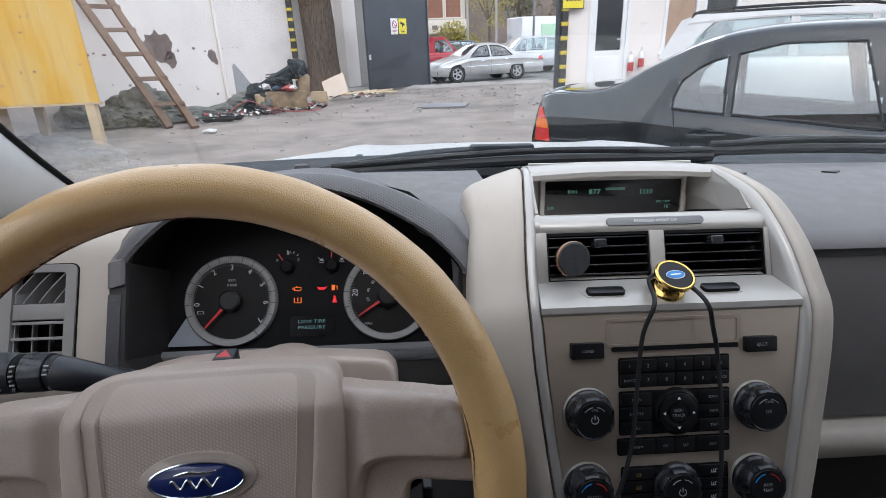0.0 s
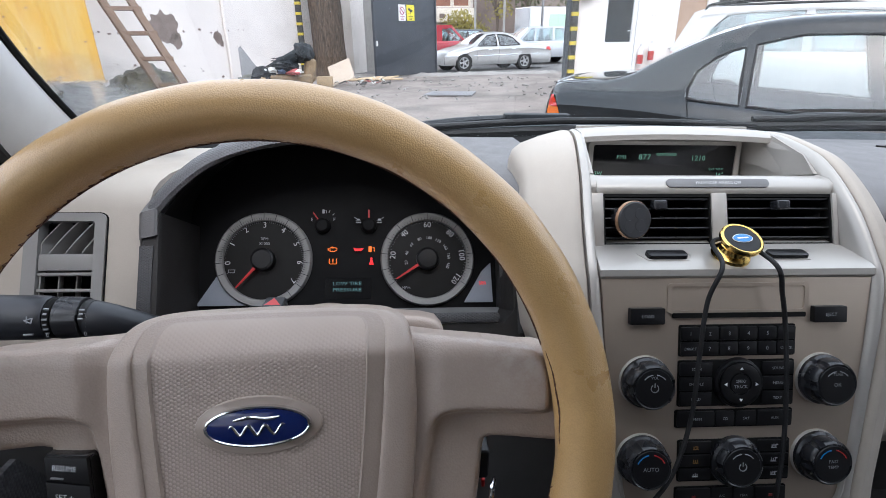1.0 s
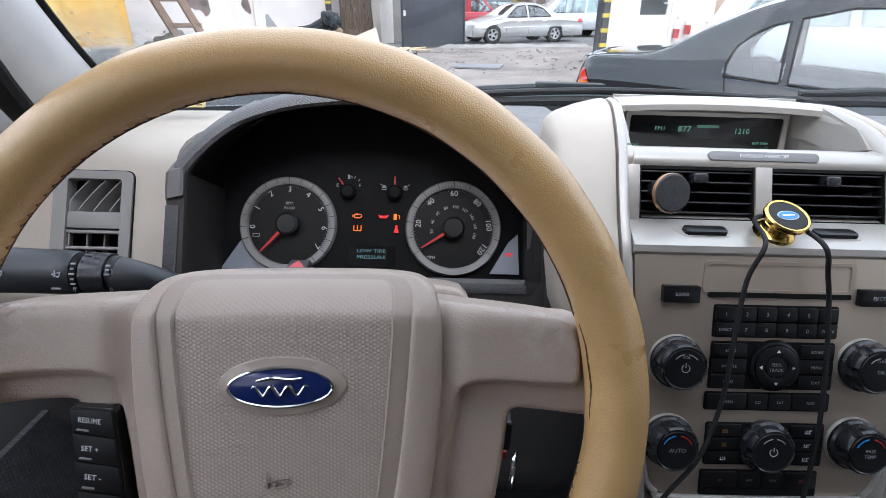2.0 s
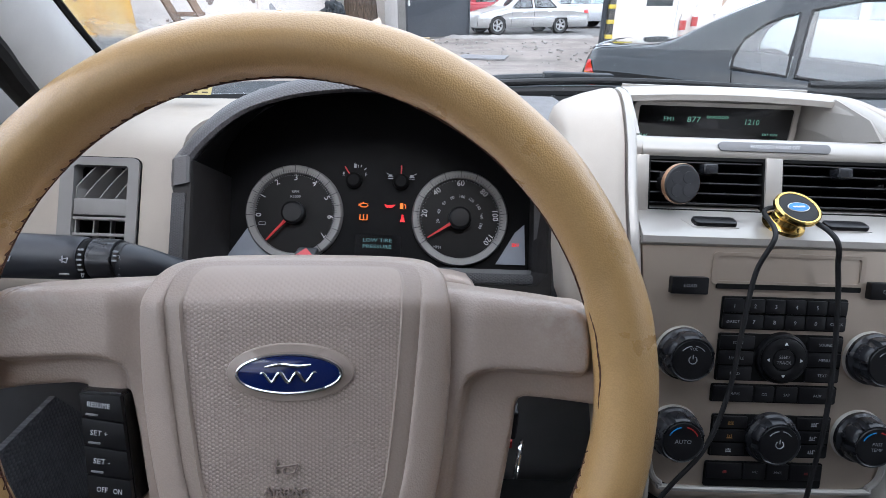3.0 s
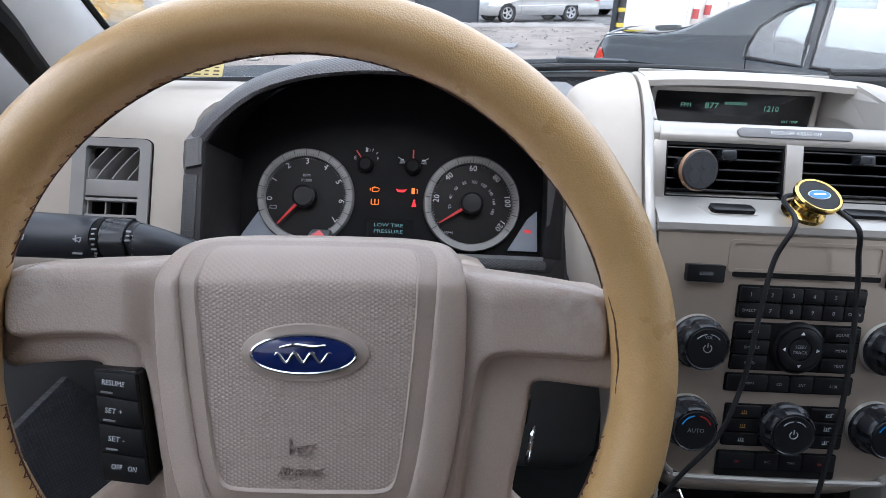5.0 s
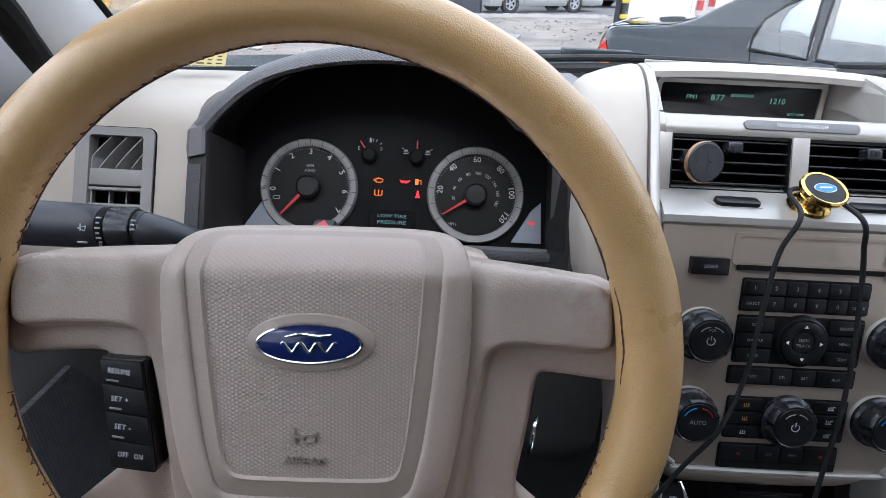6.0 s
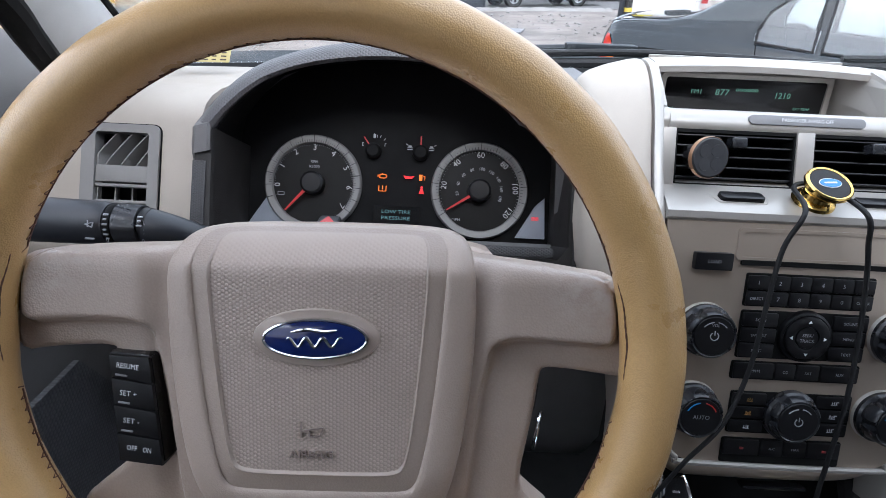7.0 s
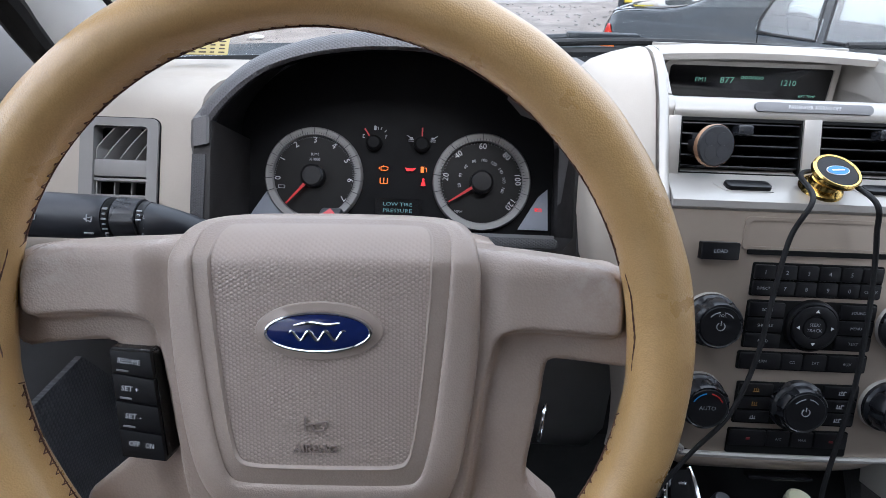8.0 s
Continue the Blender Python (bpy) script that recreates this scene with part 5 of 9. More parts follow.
for text, dy in (("SEEK/", 0.0024), ("TRACK", -0.0026)):
    words("button_print", text, 0.0040, m @ Matrix.Translation((0, dy, 0.0065)), GP, seek, at=CAR)
bm = mesh()
for a in (0, 90, 180, 270):
    prism(bm, [(0.0135, 0.0016), (0.0135, -0.0016), (0.0160, 0)], 0.0070, 0.0076, m @ pose(0, 0, 0, 0, 0, a))
part("arrow_print", bm, WP, seek, at=CAR, smooth=0)

# rolled lip under the panel
bm = mesh()
under = [(-0.108, -0.205), (-0.100, -0.221), (-0.084, -0.227), (-0.04, -0.228), (0.02, -0.228), (0.07, -0.225), (0.092, -0.215), (0.104, -0.200)]
rows = []
for k, (dy, w) in enumerate(((0.0, -0.006), (-0.004, -0.003), (-0.010, -0.004), (-0.015, -0.009), (-0.018, -0.018), (-0.018, -0.040))):
    rows.append([PS @ Vector((p.x * (1 - 0.004 * k), p.y + dy, w)) for p in smooth_path([(x, y, 0) for x, y in under], 5)])
loft(bm, rows)
part("panel_lip", bm, M["champagne"], panel, "rolled lower lip of the panel", at=CAR, smooth=1.0)

# console below the panel
bm = mesh()
rows = [[Vector((XC + x, y, z)) for y, z in ((0.56, 0.885), (0.545, 0.84), (0.50, 0.79), (0.40, 0.74), (0.30, 0.70), (0.1, 0.66), (-0.2, 0.64))] for x in (-0.10, -0.06, 0, 0.06, 0.10)]
thick(bm, rows, (0, 0.01, -0.02))
console = thing("centre_console", (XC, 0.2, 0.44), "dark centre console below the controls", "console", at=CAR)
part("console_top", bm, M["black_matte"], console, at=CAR, smooth=1.0)
bm = mesh()
mcap = PS @ Matrix.Translation((-0.0600, -0.2720, 0.010)) @ pose(0, 0, 0, -62)
lathe(bm, [(0, 0.016), (0.0065, 0.0155), (0.0085, 0.012), (0.0090, -0.004), (0.0105, -0.008), (0.0105, -0.03)], 28, mcap)
part("socket_cap", bm, M["mount_dark"], console, "dark grey socket cap", at=CAR)
bm = mesh()
box(bm, (0.005, -0.252, -0.012), (0.060, 0.004, 0.010), PS, 0.0015)
part("tray_edge", bm, M["black_gloss"], console, at=CAR)
for s in (-1, 1):
    bm = mesh()
    thick(bm, [[Vector((XC + s * 0.10, y, z)) for y, z in ((0.56, 0.885), (0.50, 0.79), (0.30, 0.70), (-0.2, 0.64))], [Vector((XC + s * 0.105, y, 0.44)) for y in (0.56, 0.50, 0.30, -0.2)]], (s * 0.01, 0, 0))
    part("console_side", bm, M["carpet"], console, at=CAR)

# ---- things fixed to the stack ----
disc = thing("magnetic_mount", (0.291, 0.63, 1.14), "dark round magnetic phone mount clipped to a vent slat", "phone mount", at=CAR)
m = Pm((0.2915, 0.609, 1.1545), (0.985, 0.17, 0), (0.0, 0.30, 0.95))
bm = mesh()
lathe(bm, [(0, 0.0), (0.0158, 0.0), (0.0172, -0.0012), (0.0175, -0.0035), (0.0165, -0.006), (0, -0.006)], 40, m)
mount_disc = part("mount_disc", bm, M["mount_dark"], disc, "dark grey magnet disc", at=CAR)
for i in range(4):
    bm = mesh()
    a = radians(45 + 90 * i)
    lathe(bm, [(0, 0.0003), (0.0055, 0.0003), (0.0058, -0.0006)], 20, m @ Matrix.Translation((0.0078 * math.cos(a), 0.0078 * math.sin(a), 0)))
    part("magnet", bm, M["magnet_face"], mount_disc, at=CAR)
bm = mesh()
lathe(bm, [(0.0174, -0.0008), (0.0180, -0.002), (0.0180, -0.005), (0.0172, -0.006)], 40, m)
part("disc_edge", bm, M["copper_edge"], disc, "copper-coloured edge", at=CAR)
bm = mesh()
lathe(bm, [(0.007, -0.006), (0.006, -0.02), (0.008, -0.024), (0.008, -0.03)], 20, m)
box(bm, (0, 0, -0.036), (0.012, 0.022, 0.02), m, 0.003)
part("mount_clip", bm, M["black"], disc, at=CAR)

gold = thing("gold_phone_mount", (0.384, 0.600, 1.122), "polished gold magnetic phone mount stuck on the shelf", "phone mount", at=CAR)
base = Vector((0.3835, 0.598, 1.1235))
head = Vector((0.386, 0.5905, 1.1430))
axis = Vector((0.06, -0.80, 0.60)).normalized()
bm = mesh()
lathe(bm, [(0, 0.0135), (0.008, 0.0132), (0.0115, 0.0105), (0.0125, 0.006), (0.0165, 0.003), (0.0175, 0.0), (0, 0)], 40, Pm(base, (1, 0, 0), (0, 0.95, 0.3)))
part("mount_base", bm, M["gold"], gold, "gold domed base", at=CAR)
hm = Pm(head, (0.98, 0.10, 0.02), (0, 0.90, 0.44))
bm = mesh()
lathe(bm, [(0.006, -0.020), (0.010, -0.017), (0.0115, -0.012), (0.014, -0.009), (0.0176, -0.0055), (0.0191, -0.0035), (0.0191, -0.0005), (0.0179, 0.0008), (0.0164, 0.0004), (0.0159, -0.0006)], 48, hm)
part("mount_head", bm, M["gold"], gold, "gold dished head", at=CAR)
bm = mesh()
lathe(bm, [(0, 0.0002), (0.0156, 0.0002), (0.0162, -0.0004)], 40, hm)
pad = part("mount_pad", bm, M["rubber"], gold, "black rubber face", at=CAR)
bm = mesh()
prism(bm, oval(0.0098, 0.0052, 32), 0.0, 0.0006, hm)
badge = part("printed_oval", bm, M["white_print"], pad, "light blue printed oval", at=CAR)
bm = mesh()
prism(bm, oval(0.0091, 0.0046, 32), 0.0004, 0.0009, hm)
part("oval_fill", bm, M["light_blue"], badge, at=CAR)
bm = mesh()
prism(bm, rounded(0.011, 0.0016, 0.0006, 3), 0.0008, 0.0012, hm)
part("oval_bar", bm, M["white_print"], badge, at=CAR, smooth=0)

# charging cable looped behind the gold mount
bm = mesh()
loop = [PS @ Vector(v) for v in ((-0.122, -0.262, 0.012), (-0.094, -0.215, 0.016), (-0.068, -0.175, 0.020), (-0.050, -0.125, 0.016), (-0.043, -0.07, 0.014), (-0.038, -0.02, 0.016), (-0.029, 0.012, 0.022))] + \
    [Vector((XC - 0.017, 0.603, 1.1330)), Vector((XC - 0.001, 0.6115, 1.1345)), Vector((XC + 0.013, 0.603, 1.1335))] + \
    [PS @ Vector(v) for v in ((0.020, 0.012, 0.022), (0.029, -0.014, 0.018), (0.036, -0.045, 0.014), (0.040, -0.10, 0.013), (0.039, -0.16, 0.013), (0.034, -0.21, 0.012), (0.030, -0.26, 0.012), (0.030, -0.33, 0.02))]
tube(bm, smooth_path(loop, 8), 0.0021, 10)
solo("charging_cable", bm, M["rubber"], "thin black charging cable looped behind the gold mount", "cable", at=CAR)
chg = thing("usb_charger", (XC - 0.105, 0.50, 0.855), "black and silver plug-in charger with a blue light", "charger", at=CAR)
m = Pm((XC - 0.0935, 0.488, 0.862), (1, 0, 0), (0, 0.75, 0.65))
bm = mesh()
prism(bm, [(-0.0095, 0.024), (0.0095, 0.024), (0.0125, 0.006), (0.0130, -0.020), (-0.0130, -0.020), (-0.0125, 0.006)], -0.008, 0.007, m, 0.004, 3)
lathe(bm, [(0.011, -0.004), (0.011, -0.03), (0.009, -0.045)], 24, m)
part("charger_body", bm, M["black_gloss"], chg, at=CAR)
for s in (-1, 1):
    bm = mesh()
    tube(bm, smooth_path([(s * 0.0100, 0.025, 0.001), (s * 0.0132, 0.012, 0.003), (s * 0.0150, -0.004, 0.003), (s * 0.0150, -0.020, 0.001)], 5), 0.0024, 10, m=m)
    part("charger_trim", bm, M["chrome"], chg, "bright curved side trim", at=CAR)
bm = mesh()
box(bm, (0, 0.011, 0.0072), (0.007, 0.0022, 0.001), m, 0.0004)
part("charger_mark", bm, M["chrome"], chg, at=CAR)
bm = mesh()
lathe(bm, [(0, 0.0008), (0.0022, 0.0006), (0.0030, 0.0)], 16, m @ Matrix.Translation((0, -0.010, 0.0070)))
part("charger_lamp", bm, M["blue_print"], chg, "small blue light", at=CAR)
cap = thing("bottle_cap", PS @ Vector((0.019, -0.285, 0.0)), "pale cream bottle cap lying in the console tray", "bottle cap", at=CAR)
bm = mesh()
lathe(bm, [(0, 0.010), (0.0095, 0.0095), (0.0115, 0.0075), (0.0120, 0.0), (0.0112, -0.004)], 28, PS @ Matrix.Translation((0.019, -0.2725, 0.0)) @ pose(0, 0, 0, -70))
part("cap_shell", bm, M["cream_plastic"], cap, at=CAR)

# ---- steering wheel ----
PW = Pm((0.0, 0.3906, 1.1023), (1, 0, 0), (0, 0.3827, 0.9239))
wheel = thing("steering_wheel", (0.0, 0.3906, 1.1023), "steering wheel with a tan stitched leather cover and taupe hub", "steering wheel", at=CAR)
RW, RT = 0.1822, 0.0163


def on_rim(deg, sec, r=RT, rr=RW):
    """A point of the rim: deg round the wheel, sec round the section (0 outward, 90 to the driver)."""
    a, b = radians(deg), radians(sec)
    d = rr + r * math.cos(b)
    return Vector((d * math.cos(a), d * math.sin(a), r * 1.04 * math.sin(b)))


bm = mesh()
rows = []
for i in range(180):
    wob = 1 + 0.012 * math.sin(i * 0.37) + 0.010 * math.sin(i * 0.91 + 1)
    rows.append([on_rim(2 * i, 360 * k / 24, RT * wob) for k in range(24)])
rows.append(rows[0])
loft(bm, rows, ring=True, m=PW)
bmesh.ops.remove_doubles(bm, verts=bm.verts, dist=1e-6)
rim = part("rim", bm, M["tan_leather"], wheel, "tan stitched leather rim", at=CAR, smooth=1.2)
bm = mesh()
rng = random.Random(4)


def seam_sec(deg):
    return 189 + 9 * max(0.0, -math.cos(radians(deg)))


for i in range(300):
    deg = i * 1.2
    if 350 < deg or deg < 17 or 163 < deg < 189:
        continue
    j = rng.uniform(-0.15, 0.15)
    c = seam_sec(deg)
    a = on_rim(deg + j + (0.95 if i % 2 else -0.35), c - rng.uniform(7, 11), RT * 1.012)
    b = on_rim(deg + j, c + rng.uniform(3, 7), RT * 1.02)
    tube(bm, [a, (a + b) / 2, b], 0.00036, 5, m=PW)
part("stitching", bm, M["brown_thread"], rim, "brown thread stitching", at=CAR)
tagged(bpy.data.objects["stitching"], kind="stuff")
for d0, d1 in ((18, 163), (190, 350)):
    bm = mesh()
    tube(bm, [PW @ on_rim(d, seam_sec(d) + 3, RT * 1.004) for d in range(d0, d1, 3)], 0.0005, 5)
    part("seam", bm, M["brown_thread"], rim, at=CAR)
# leather flaps sewn round the spoke ends
for d0, d1 in ((-2.5, 18.5), (161.5, 185)):
    bm = mesh()
    rows = []
    for i in range(17):
        d = d0 + (d1 - d0) * i / 16
        w = math.sin(math.pi * i / 16) ** 0.4
        rows.append([on_rim(d, s, RT * (1.004 + 0.035 * w * min(1, max(0, (s - 158) / 12)))) for s in (160, 164, 168, 173, 180, 192, 205, 225, 250)])
    loft(bm, rows, m=PW)
    flap = part("leather_flap", bm, M["tan_leather"], rim, "tan leather flap at the spoke", at=CAR, smooth=1.2)
    bm = mesh()
    tube(bm, [PW @ on_rim(d0 + 1.5 + (d1 - d0 - 3) * i / 20, 165 + 1.2 * math.sin(i * 0.7) - 4 * math.sin(math.pi * i / 20), RT * 1.012) for i in range(21)], [0.0002 + 0.00025 * math.sin(math.pi * i / 20) + 0.0002 * (i % 2) for i in range(21)], 6)
    part("flap_seam", bm, M["brown_thread"], flap, "dark gaping seam", at=CAR)


def chaikin(pts, times=3):
    """Cuts the corners of an open line; its ends stay."""
    p = [Vector(q) for q in pts]
    for _ in range(times):
        p = [p[0]] + [q for a, b in zip(p, p[1:]) for q in (a * 0.75 + b * 0.25, a * 0.25 + b * 0.75)] + [p[-1]]
    return p


# airbag cover: three nested outlines, from the middle of the top down one side
TURN_HUB = pose(0.0025, 0, 0, 0, 0, 1.5)
PAD_LINE = chaikin([(0, 0.0660), (0.046, 0.0658), (0.0575, 0.0645), (0.0588, 0.050), (0.0580, 0.030), (0.0556, 0.001), (0.0526, -0.029), (0.0498, -0.051), (0.0465, -0.0635), (0.0385, -0.0660), (0.020, -0.0662), (0, -0.0662)])
CREASE_LINE = chaikin([(0, 0.0685), (0.056, 0.0682), (0.0680, 0.0645), (0.0692, 0.050), (0.0682, 0.033), (0.0658, 0.001), (0.0618, -0.036), (0.0578, -0.059), (0.0528, -0.0762), (0.0425, -0.0784), (0.022, -0.0785), (0, -0.0785)])
COVER_LINE = chaikin([(0, 0.0705), (0.062, 0.0698), (0.0800, 0.0645), (0.0846, 0.050), (0.0858, 0.029), (0.0850, -0.004), (0.0812, -0.042), (0.0760, -0.071), (0.0690, -0.096), (0.0560, -0.114), (0.030, -0.118), (0, -0.118)])


def hub_w(u, v):
    """The height of the cover's broad form: flat below, bent back over the crown."""
    t = v - 0.0475
    crown = 0.85 * (t + math.sqrt(t * t + 0.0000045)) / 2 + 20 * max(0, v - 0.050) ** 2
    return -crown - 5 * max(0, -0.06 - v) ** 2 - 0.30 * u * u + 0.0012


def hub_ring(a, b, f, dz, shrink=1.0):
    """One closed ring between two outlines, f from a to b."""
    side = [p + (q - p) * f for p, q in zip(a, b)]
    full = side + [Vector((-p.x, p.y, 0)) for p in side[-2:0:-1]]
    return [Vector((p.x * shrink, p.y * shrink, hub_w(p.x * shrink, p.y * shrink) + (dz * max(0.0, min(1.0, (0.064 - p.y * shrink) / 0.016)) if abs(dz) < 0.0025 else dz))) for p in full]


def hub_part(name, rings, mat, parent, label, smooth=1.0, close=False):
    bm = mesh()
    loft(bm, rings, ring=True, m=PW @ TURN_HUB)
    if close:
        bm.verts.ensure_lookup_table()
        bm.faces.new(bm.verts[-len(rings[-1]):])
    return part(name, bm, mat, parent, label, at=CAR, smooth=smooth)


hub = hub_part("hub_cover", [hub_ring(CREASE_LINE, COVER_LINE, 1.0, -0.050, 0.96), hub_ring(CREASE_LINE, COVER_LINE, 1.0, -0.028, 0.985)] +
               [hub_ring(CREASE_LINE, COVER_LINE, f, dz) for f, dz in ((1.0, -0.0150), (0.995, -0.0115), (0.97, -0.0082), (0.92, -0.0056), (0.84, -0.0036), (0.70, -0.0018), (0.52, -0.0006), (0.34, 0.0002), (0.18, 0.0007), (0.08, 0.0006), (0.03, 0.0001), (0.0, -0.0008), (-0.02, -0.0030))],
               M["taupe"], wheel, "taupe airbag cover")
hub_part("pad_border", [hub_ring(PAD_LINE, CREASE_LINE, f, dz) for f, dz in ((1.02, -0.0016), (0.96, -0.0017), (0.90, -0.0015), (0.6, -0.0009), (0.3, -0.0005), (0.16, -0.0001), (0.10, 0.0001))], M["shaded_band_grain"], hub, "coarsely grained border of the pad")
hub_part("pad_edge", [hub_ring(PAD_LINE, CREASE_LINE, f, dz) for f, dz in ((0.12, -0.0004), (0.09, 0.0004), (0.05, 0.0006), (0.01, 0.0002), (-0.03, -0.0006), (-0.07, -0.0016))], M["taupe_smooth"], hub, "smooth raised edge of the pad")
hub_part("pad_face", [hub_ring(PAD_LINE, PAD_LINE, 0, -0.0012, k) for k in (0.998, 0.99, 0.98, 0.96, 0.94, 0.92, 0.90, 0.87, 0.84, 0.80, 0.76, 0.72, 0.66, 0.60, 0.5, 0.4, 0.3, 0.2, 0.1, 0.02)], M["taupe_knurl"], hub, "knurled taupe pad", close=True)
MB = PW @ Matrix.Translation((0.0017, 0.0105, 0.0012)) @ pose(0, 0, 0, 0, 0, 2.4)
bm = mesh()
lathe(bm, [(0.0, 0.0), (0.97, 0.0), (1.0, -0.0004), (1.03, -0.0025)], 72, MB @ Matrix.Diagonal((0.0338, 0.0158, 1, 1)))
part("badge_seat", bm, M["taupe_smooth"], hub, "smooth oval seat of the badge", at=CAR)
bm = mesh()
rows = []
for k, z in ((1.0, 0.0), (1.0, 0.0016), (0.985, 0.0025), (0.955, 0.0028), (0.925, 0.0022), (0.0, 0.0022)):
    rows.append([Vector((max(0.0288 * k, 0.0001) * math.cos(2 * math.pi * i / 72), max(0.0114 * (k if k == 1 else 1 - (1 - k) * 2.2) if k > 0.01 else 0.0001, 0.0001) * math.sin(2 * math.pi * i / 72), z)) for i in range(72)])
loft(bm, rows, ring=True, m=MB)
badge = part("badge", bm, M["chrome"], wheel, "chrome-edged dark blue oval badge", at=CAR)
bm = mesh()
lathe(bm, [(0, 0.0036), (0.5, 0.0034), (0.85, 0.0029), (1.0, 0.0024)], 64, MB @ Matrix.Diagonal((0.0268, 0.0096, 1, 1)))
part("badge_enamel", bm, M["blue_badge"], badge, "dark blue enamel", at=CAR)
# a plain flourish in place of the maker's lettering
for pts, r in (([(-0.0165, -0.0030 + 0.0002)] + [(-0.0135 + 0.0045 * i, 0.0012 if i % 2 == 0 else -0.0038) for i in range(7)] + [(0.0172, -0.0012)], 0.0008), ([(-0.0125, 0.0040), (-0.0040, 0.0056), (0.0050, 0.0046), (0.0120, 0.0052)], 0.0009)):
    bm = mesh()
    line = smooth_path([(x, y, 0.0036 - 4.0 * x * x) for x, y in pts], 6)
    tube(bm, line, [r * (0.45 + 0.75 * math.sin(math.pi * i / (len(line) - 1)) ** 0.5) for i in range(len(line))], 8, m=MB)
    part("badge_swash", bm, M["chrome"], badge, "bright raised swash", at=CAR)
# raised letters and horn, darkened in colour for the shade round them
words("airbag_letters", "AIRBAG", 0.0062, PW @ Matrix.Translation((0.0004, -0.0556, hub_w(0, -0.0556) + 0.0001)) @ pose(0, 0, 0, 0, 0, 1.5), M["emboss_shade"], hub, at=CAR, w=0.0240, deep=0.002, bold=0.012)
bm = mesh()
mh = PW @ Matrix.Translation((0.0006, -0.0425, hub_w(0, -0.0425) - 0.0001)) @ pose(0, 0, 0, 0, 0, 1.5)
horn = smooth_path([(0.0060, 0.0026, 0), (0.0052, 0.0002, 0), (0.0040, -0.0020, 0), (0.0005, -0.0026, 0), (-0.0016, -0.0020, 0), (-0.0014, 0.0004, 0)], 5)
for a, b in [((-0.0060, 0.0052), (-0.0060, -0.0030)), ((-0.0060, 0.0006), (0.0062, 0.0026))] + [(p[:2], q[:2]) for p, q in zip(horn, horn[1:])]:
    o = mesh()
    rod(o, a, b, 0.0008, -0.0015, 0.0002)
    join(bm, o, mh)
part("horn_symbol", bm, M["emboss_shade"], hub, at=CAR, smooth=0)


# spokes: a proud L-shaped face over a lower web
def edge_distance(poly, x, y):
    """How deep a point lies inside an outline, negative outside, and the nearest point of the outline."""
    best, near = 1e9, None
    for (x0, y0), (x1, y1) in zip(poly, poly[1:] + poly[:1]):
        dx, dy = x1 - x0, y1 - y0
        k = max(0.0, min(1.0, ((x - x0) * dx + (y - y0) * dy) / (dx * dx + dy * dy + 1e-15)))
        px, py = x0 + dx * k, y0 + dy * k
        d = (x - px) ** 2 + (y - py) ** 2
        if d < best:
            best, near = d, (px, py)
    hit = False
    for (x0, y0), (x1, y1) in zip(poly, poly[1:] + poly[:1]):
        if (y0 > y) != (y1 > y) and x < x0 + (x1 - x0) * (y - y0) / (y1 - y0):
            hit = not hit
    return math.sqrt(best) * (1 if hit else -1), near


def relief(outline, height, cell, skirt, bounds):
    """A moulded plate: a grid of heights inside an outline, its border drawn onto the outline, with a turned-down edge."""
    x0, x1, y0, y1 = bounds
    nx, ny = int((x1 - x0) / cell) + 1, int((y1 - y0) / cell) + 1
    bm = mesh()
    grid = {}
    for i in range(nx + 1):
        for j in range(ny + 1):
            x, y = x0 + i * cell, y0 + j * cell
            d, near = edge_distance(outline, x, y)
            if d < -cell * 1.5:
                continue
            if d < cell * 0.3:
                x, y = near
            grid[i, j] = (bm.verts.new((x, y, height(x, y))), d)
    for i in range(nx):
        for j in range(ny):
            q = [grid.get(k) for k in ((i, j), (i + 1, j), (i + 1, j + 1), (i, j + 1))]
            if all(q) and max(d for _, d in q) > 0.1 * cell:
                bm.faces.new([v for v, _ in q])
    bmesh.ops.delete(bm, geom=[v for v in bm.verts if not v.link_faces], context="VERTS")
    border = [e for e in bm.edges if e.is_boundary]
    grown = bmesh.ops.extrude_edge_only(bm, edges=border)["geom"]
    for v in grown:
        if isinstance(v, bmesh.types.BMVert):
            v.co.z -= skirt
    return bm


def step(x):
    x = max(0.0, min(1.0, x))
    return x * x * (3 - 2 * x)


def rounded_line(pts):
    p = [Vector((x, y, 0)) for x, y in pts]
    for _ in range(2):
        p = [q for a, b in zip(p, p[1:] + p[:1]) for q in (a * 0.75 + b * 0.25, a * 0.25 + b * 0.75)]
    return [(q.x, q.y) for q in p]


FACE_R = rounded_line([(0.060, 0.062), (0.083, 0.0590), (0.104, 0.0560), (0.138, 0.0532), (0.153, 0.0524), (0.1625, 0.0440), (0.1660, 0.028), (0.1650, 0.0095), (0.150, 0.0098), (0.1300, 0.0102), (0.1090, 0.0105), (0.0985, 0.0065), (0.0958, -0.0095), (0.0926, -0.028), (0.0895, -0.06), (0.088, -0.080), (0.084, -0.108), (0.055, -0.105)])
WEB_R = rounded_line([(0.060, 0.058), (0.10, 0.0545), (0.150, 0.0505), (0.174, 0.046), (0.180, 0.020), (0.176, -0.0095), (0.1615, -0.0080), (0.1473, -0.0068), (0.1360, -0.0064), (0.1278, -0.0064), (0.1262, -0.0140), (0.1248, -0.0316), (0.1215, -0.055), (0.1190, -0.074), (0.1205, -0.084), (0.1276, -0.091), (0.146, -0.105), (0.138, -0.122), (0.10, -0.140), (0.055, -0.137)])
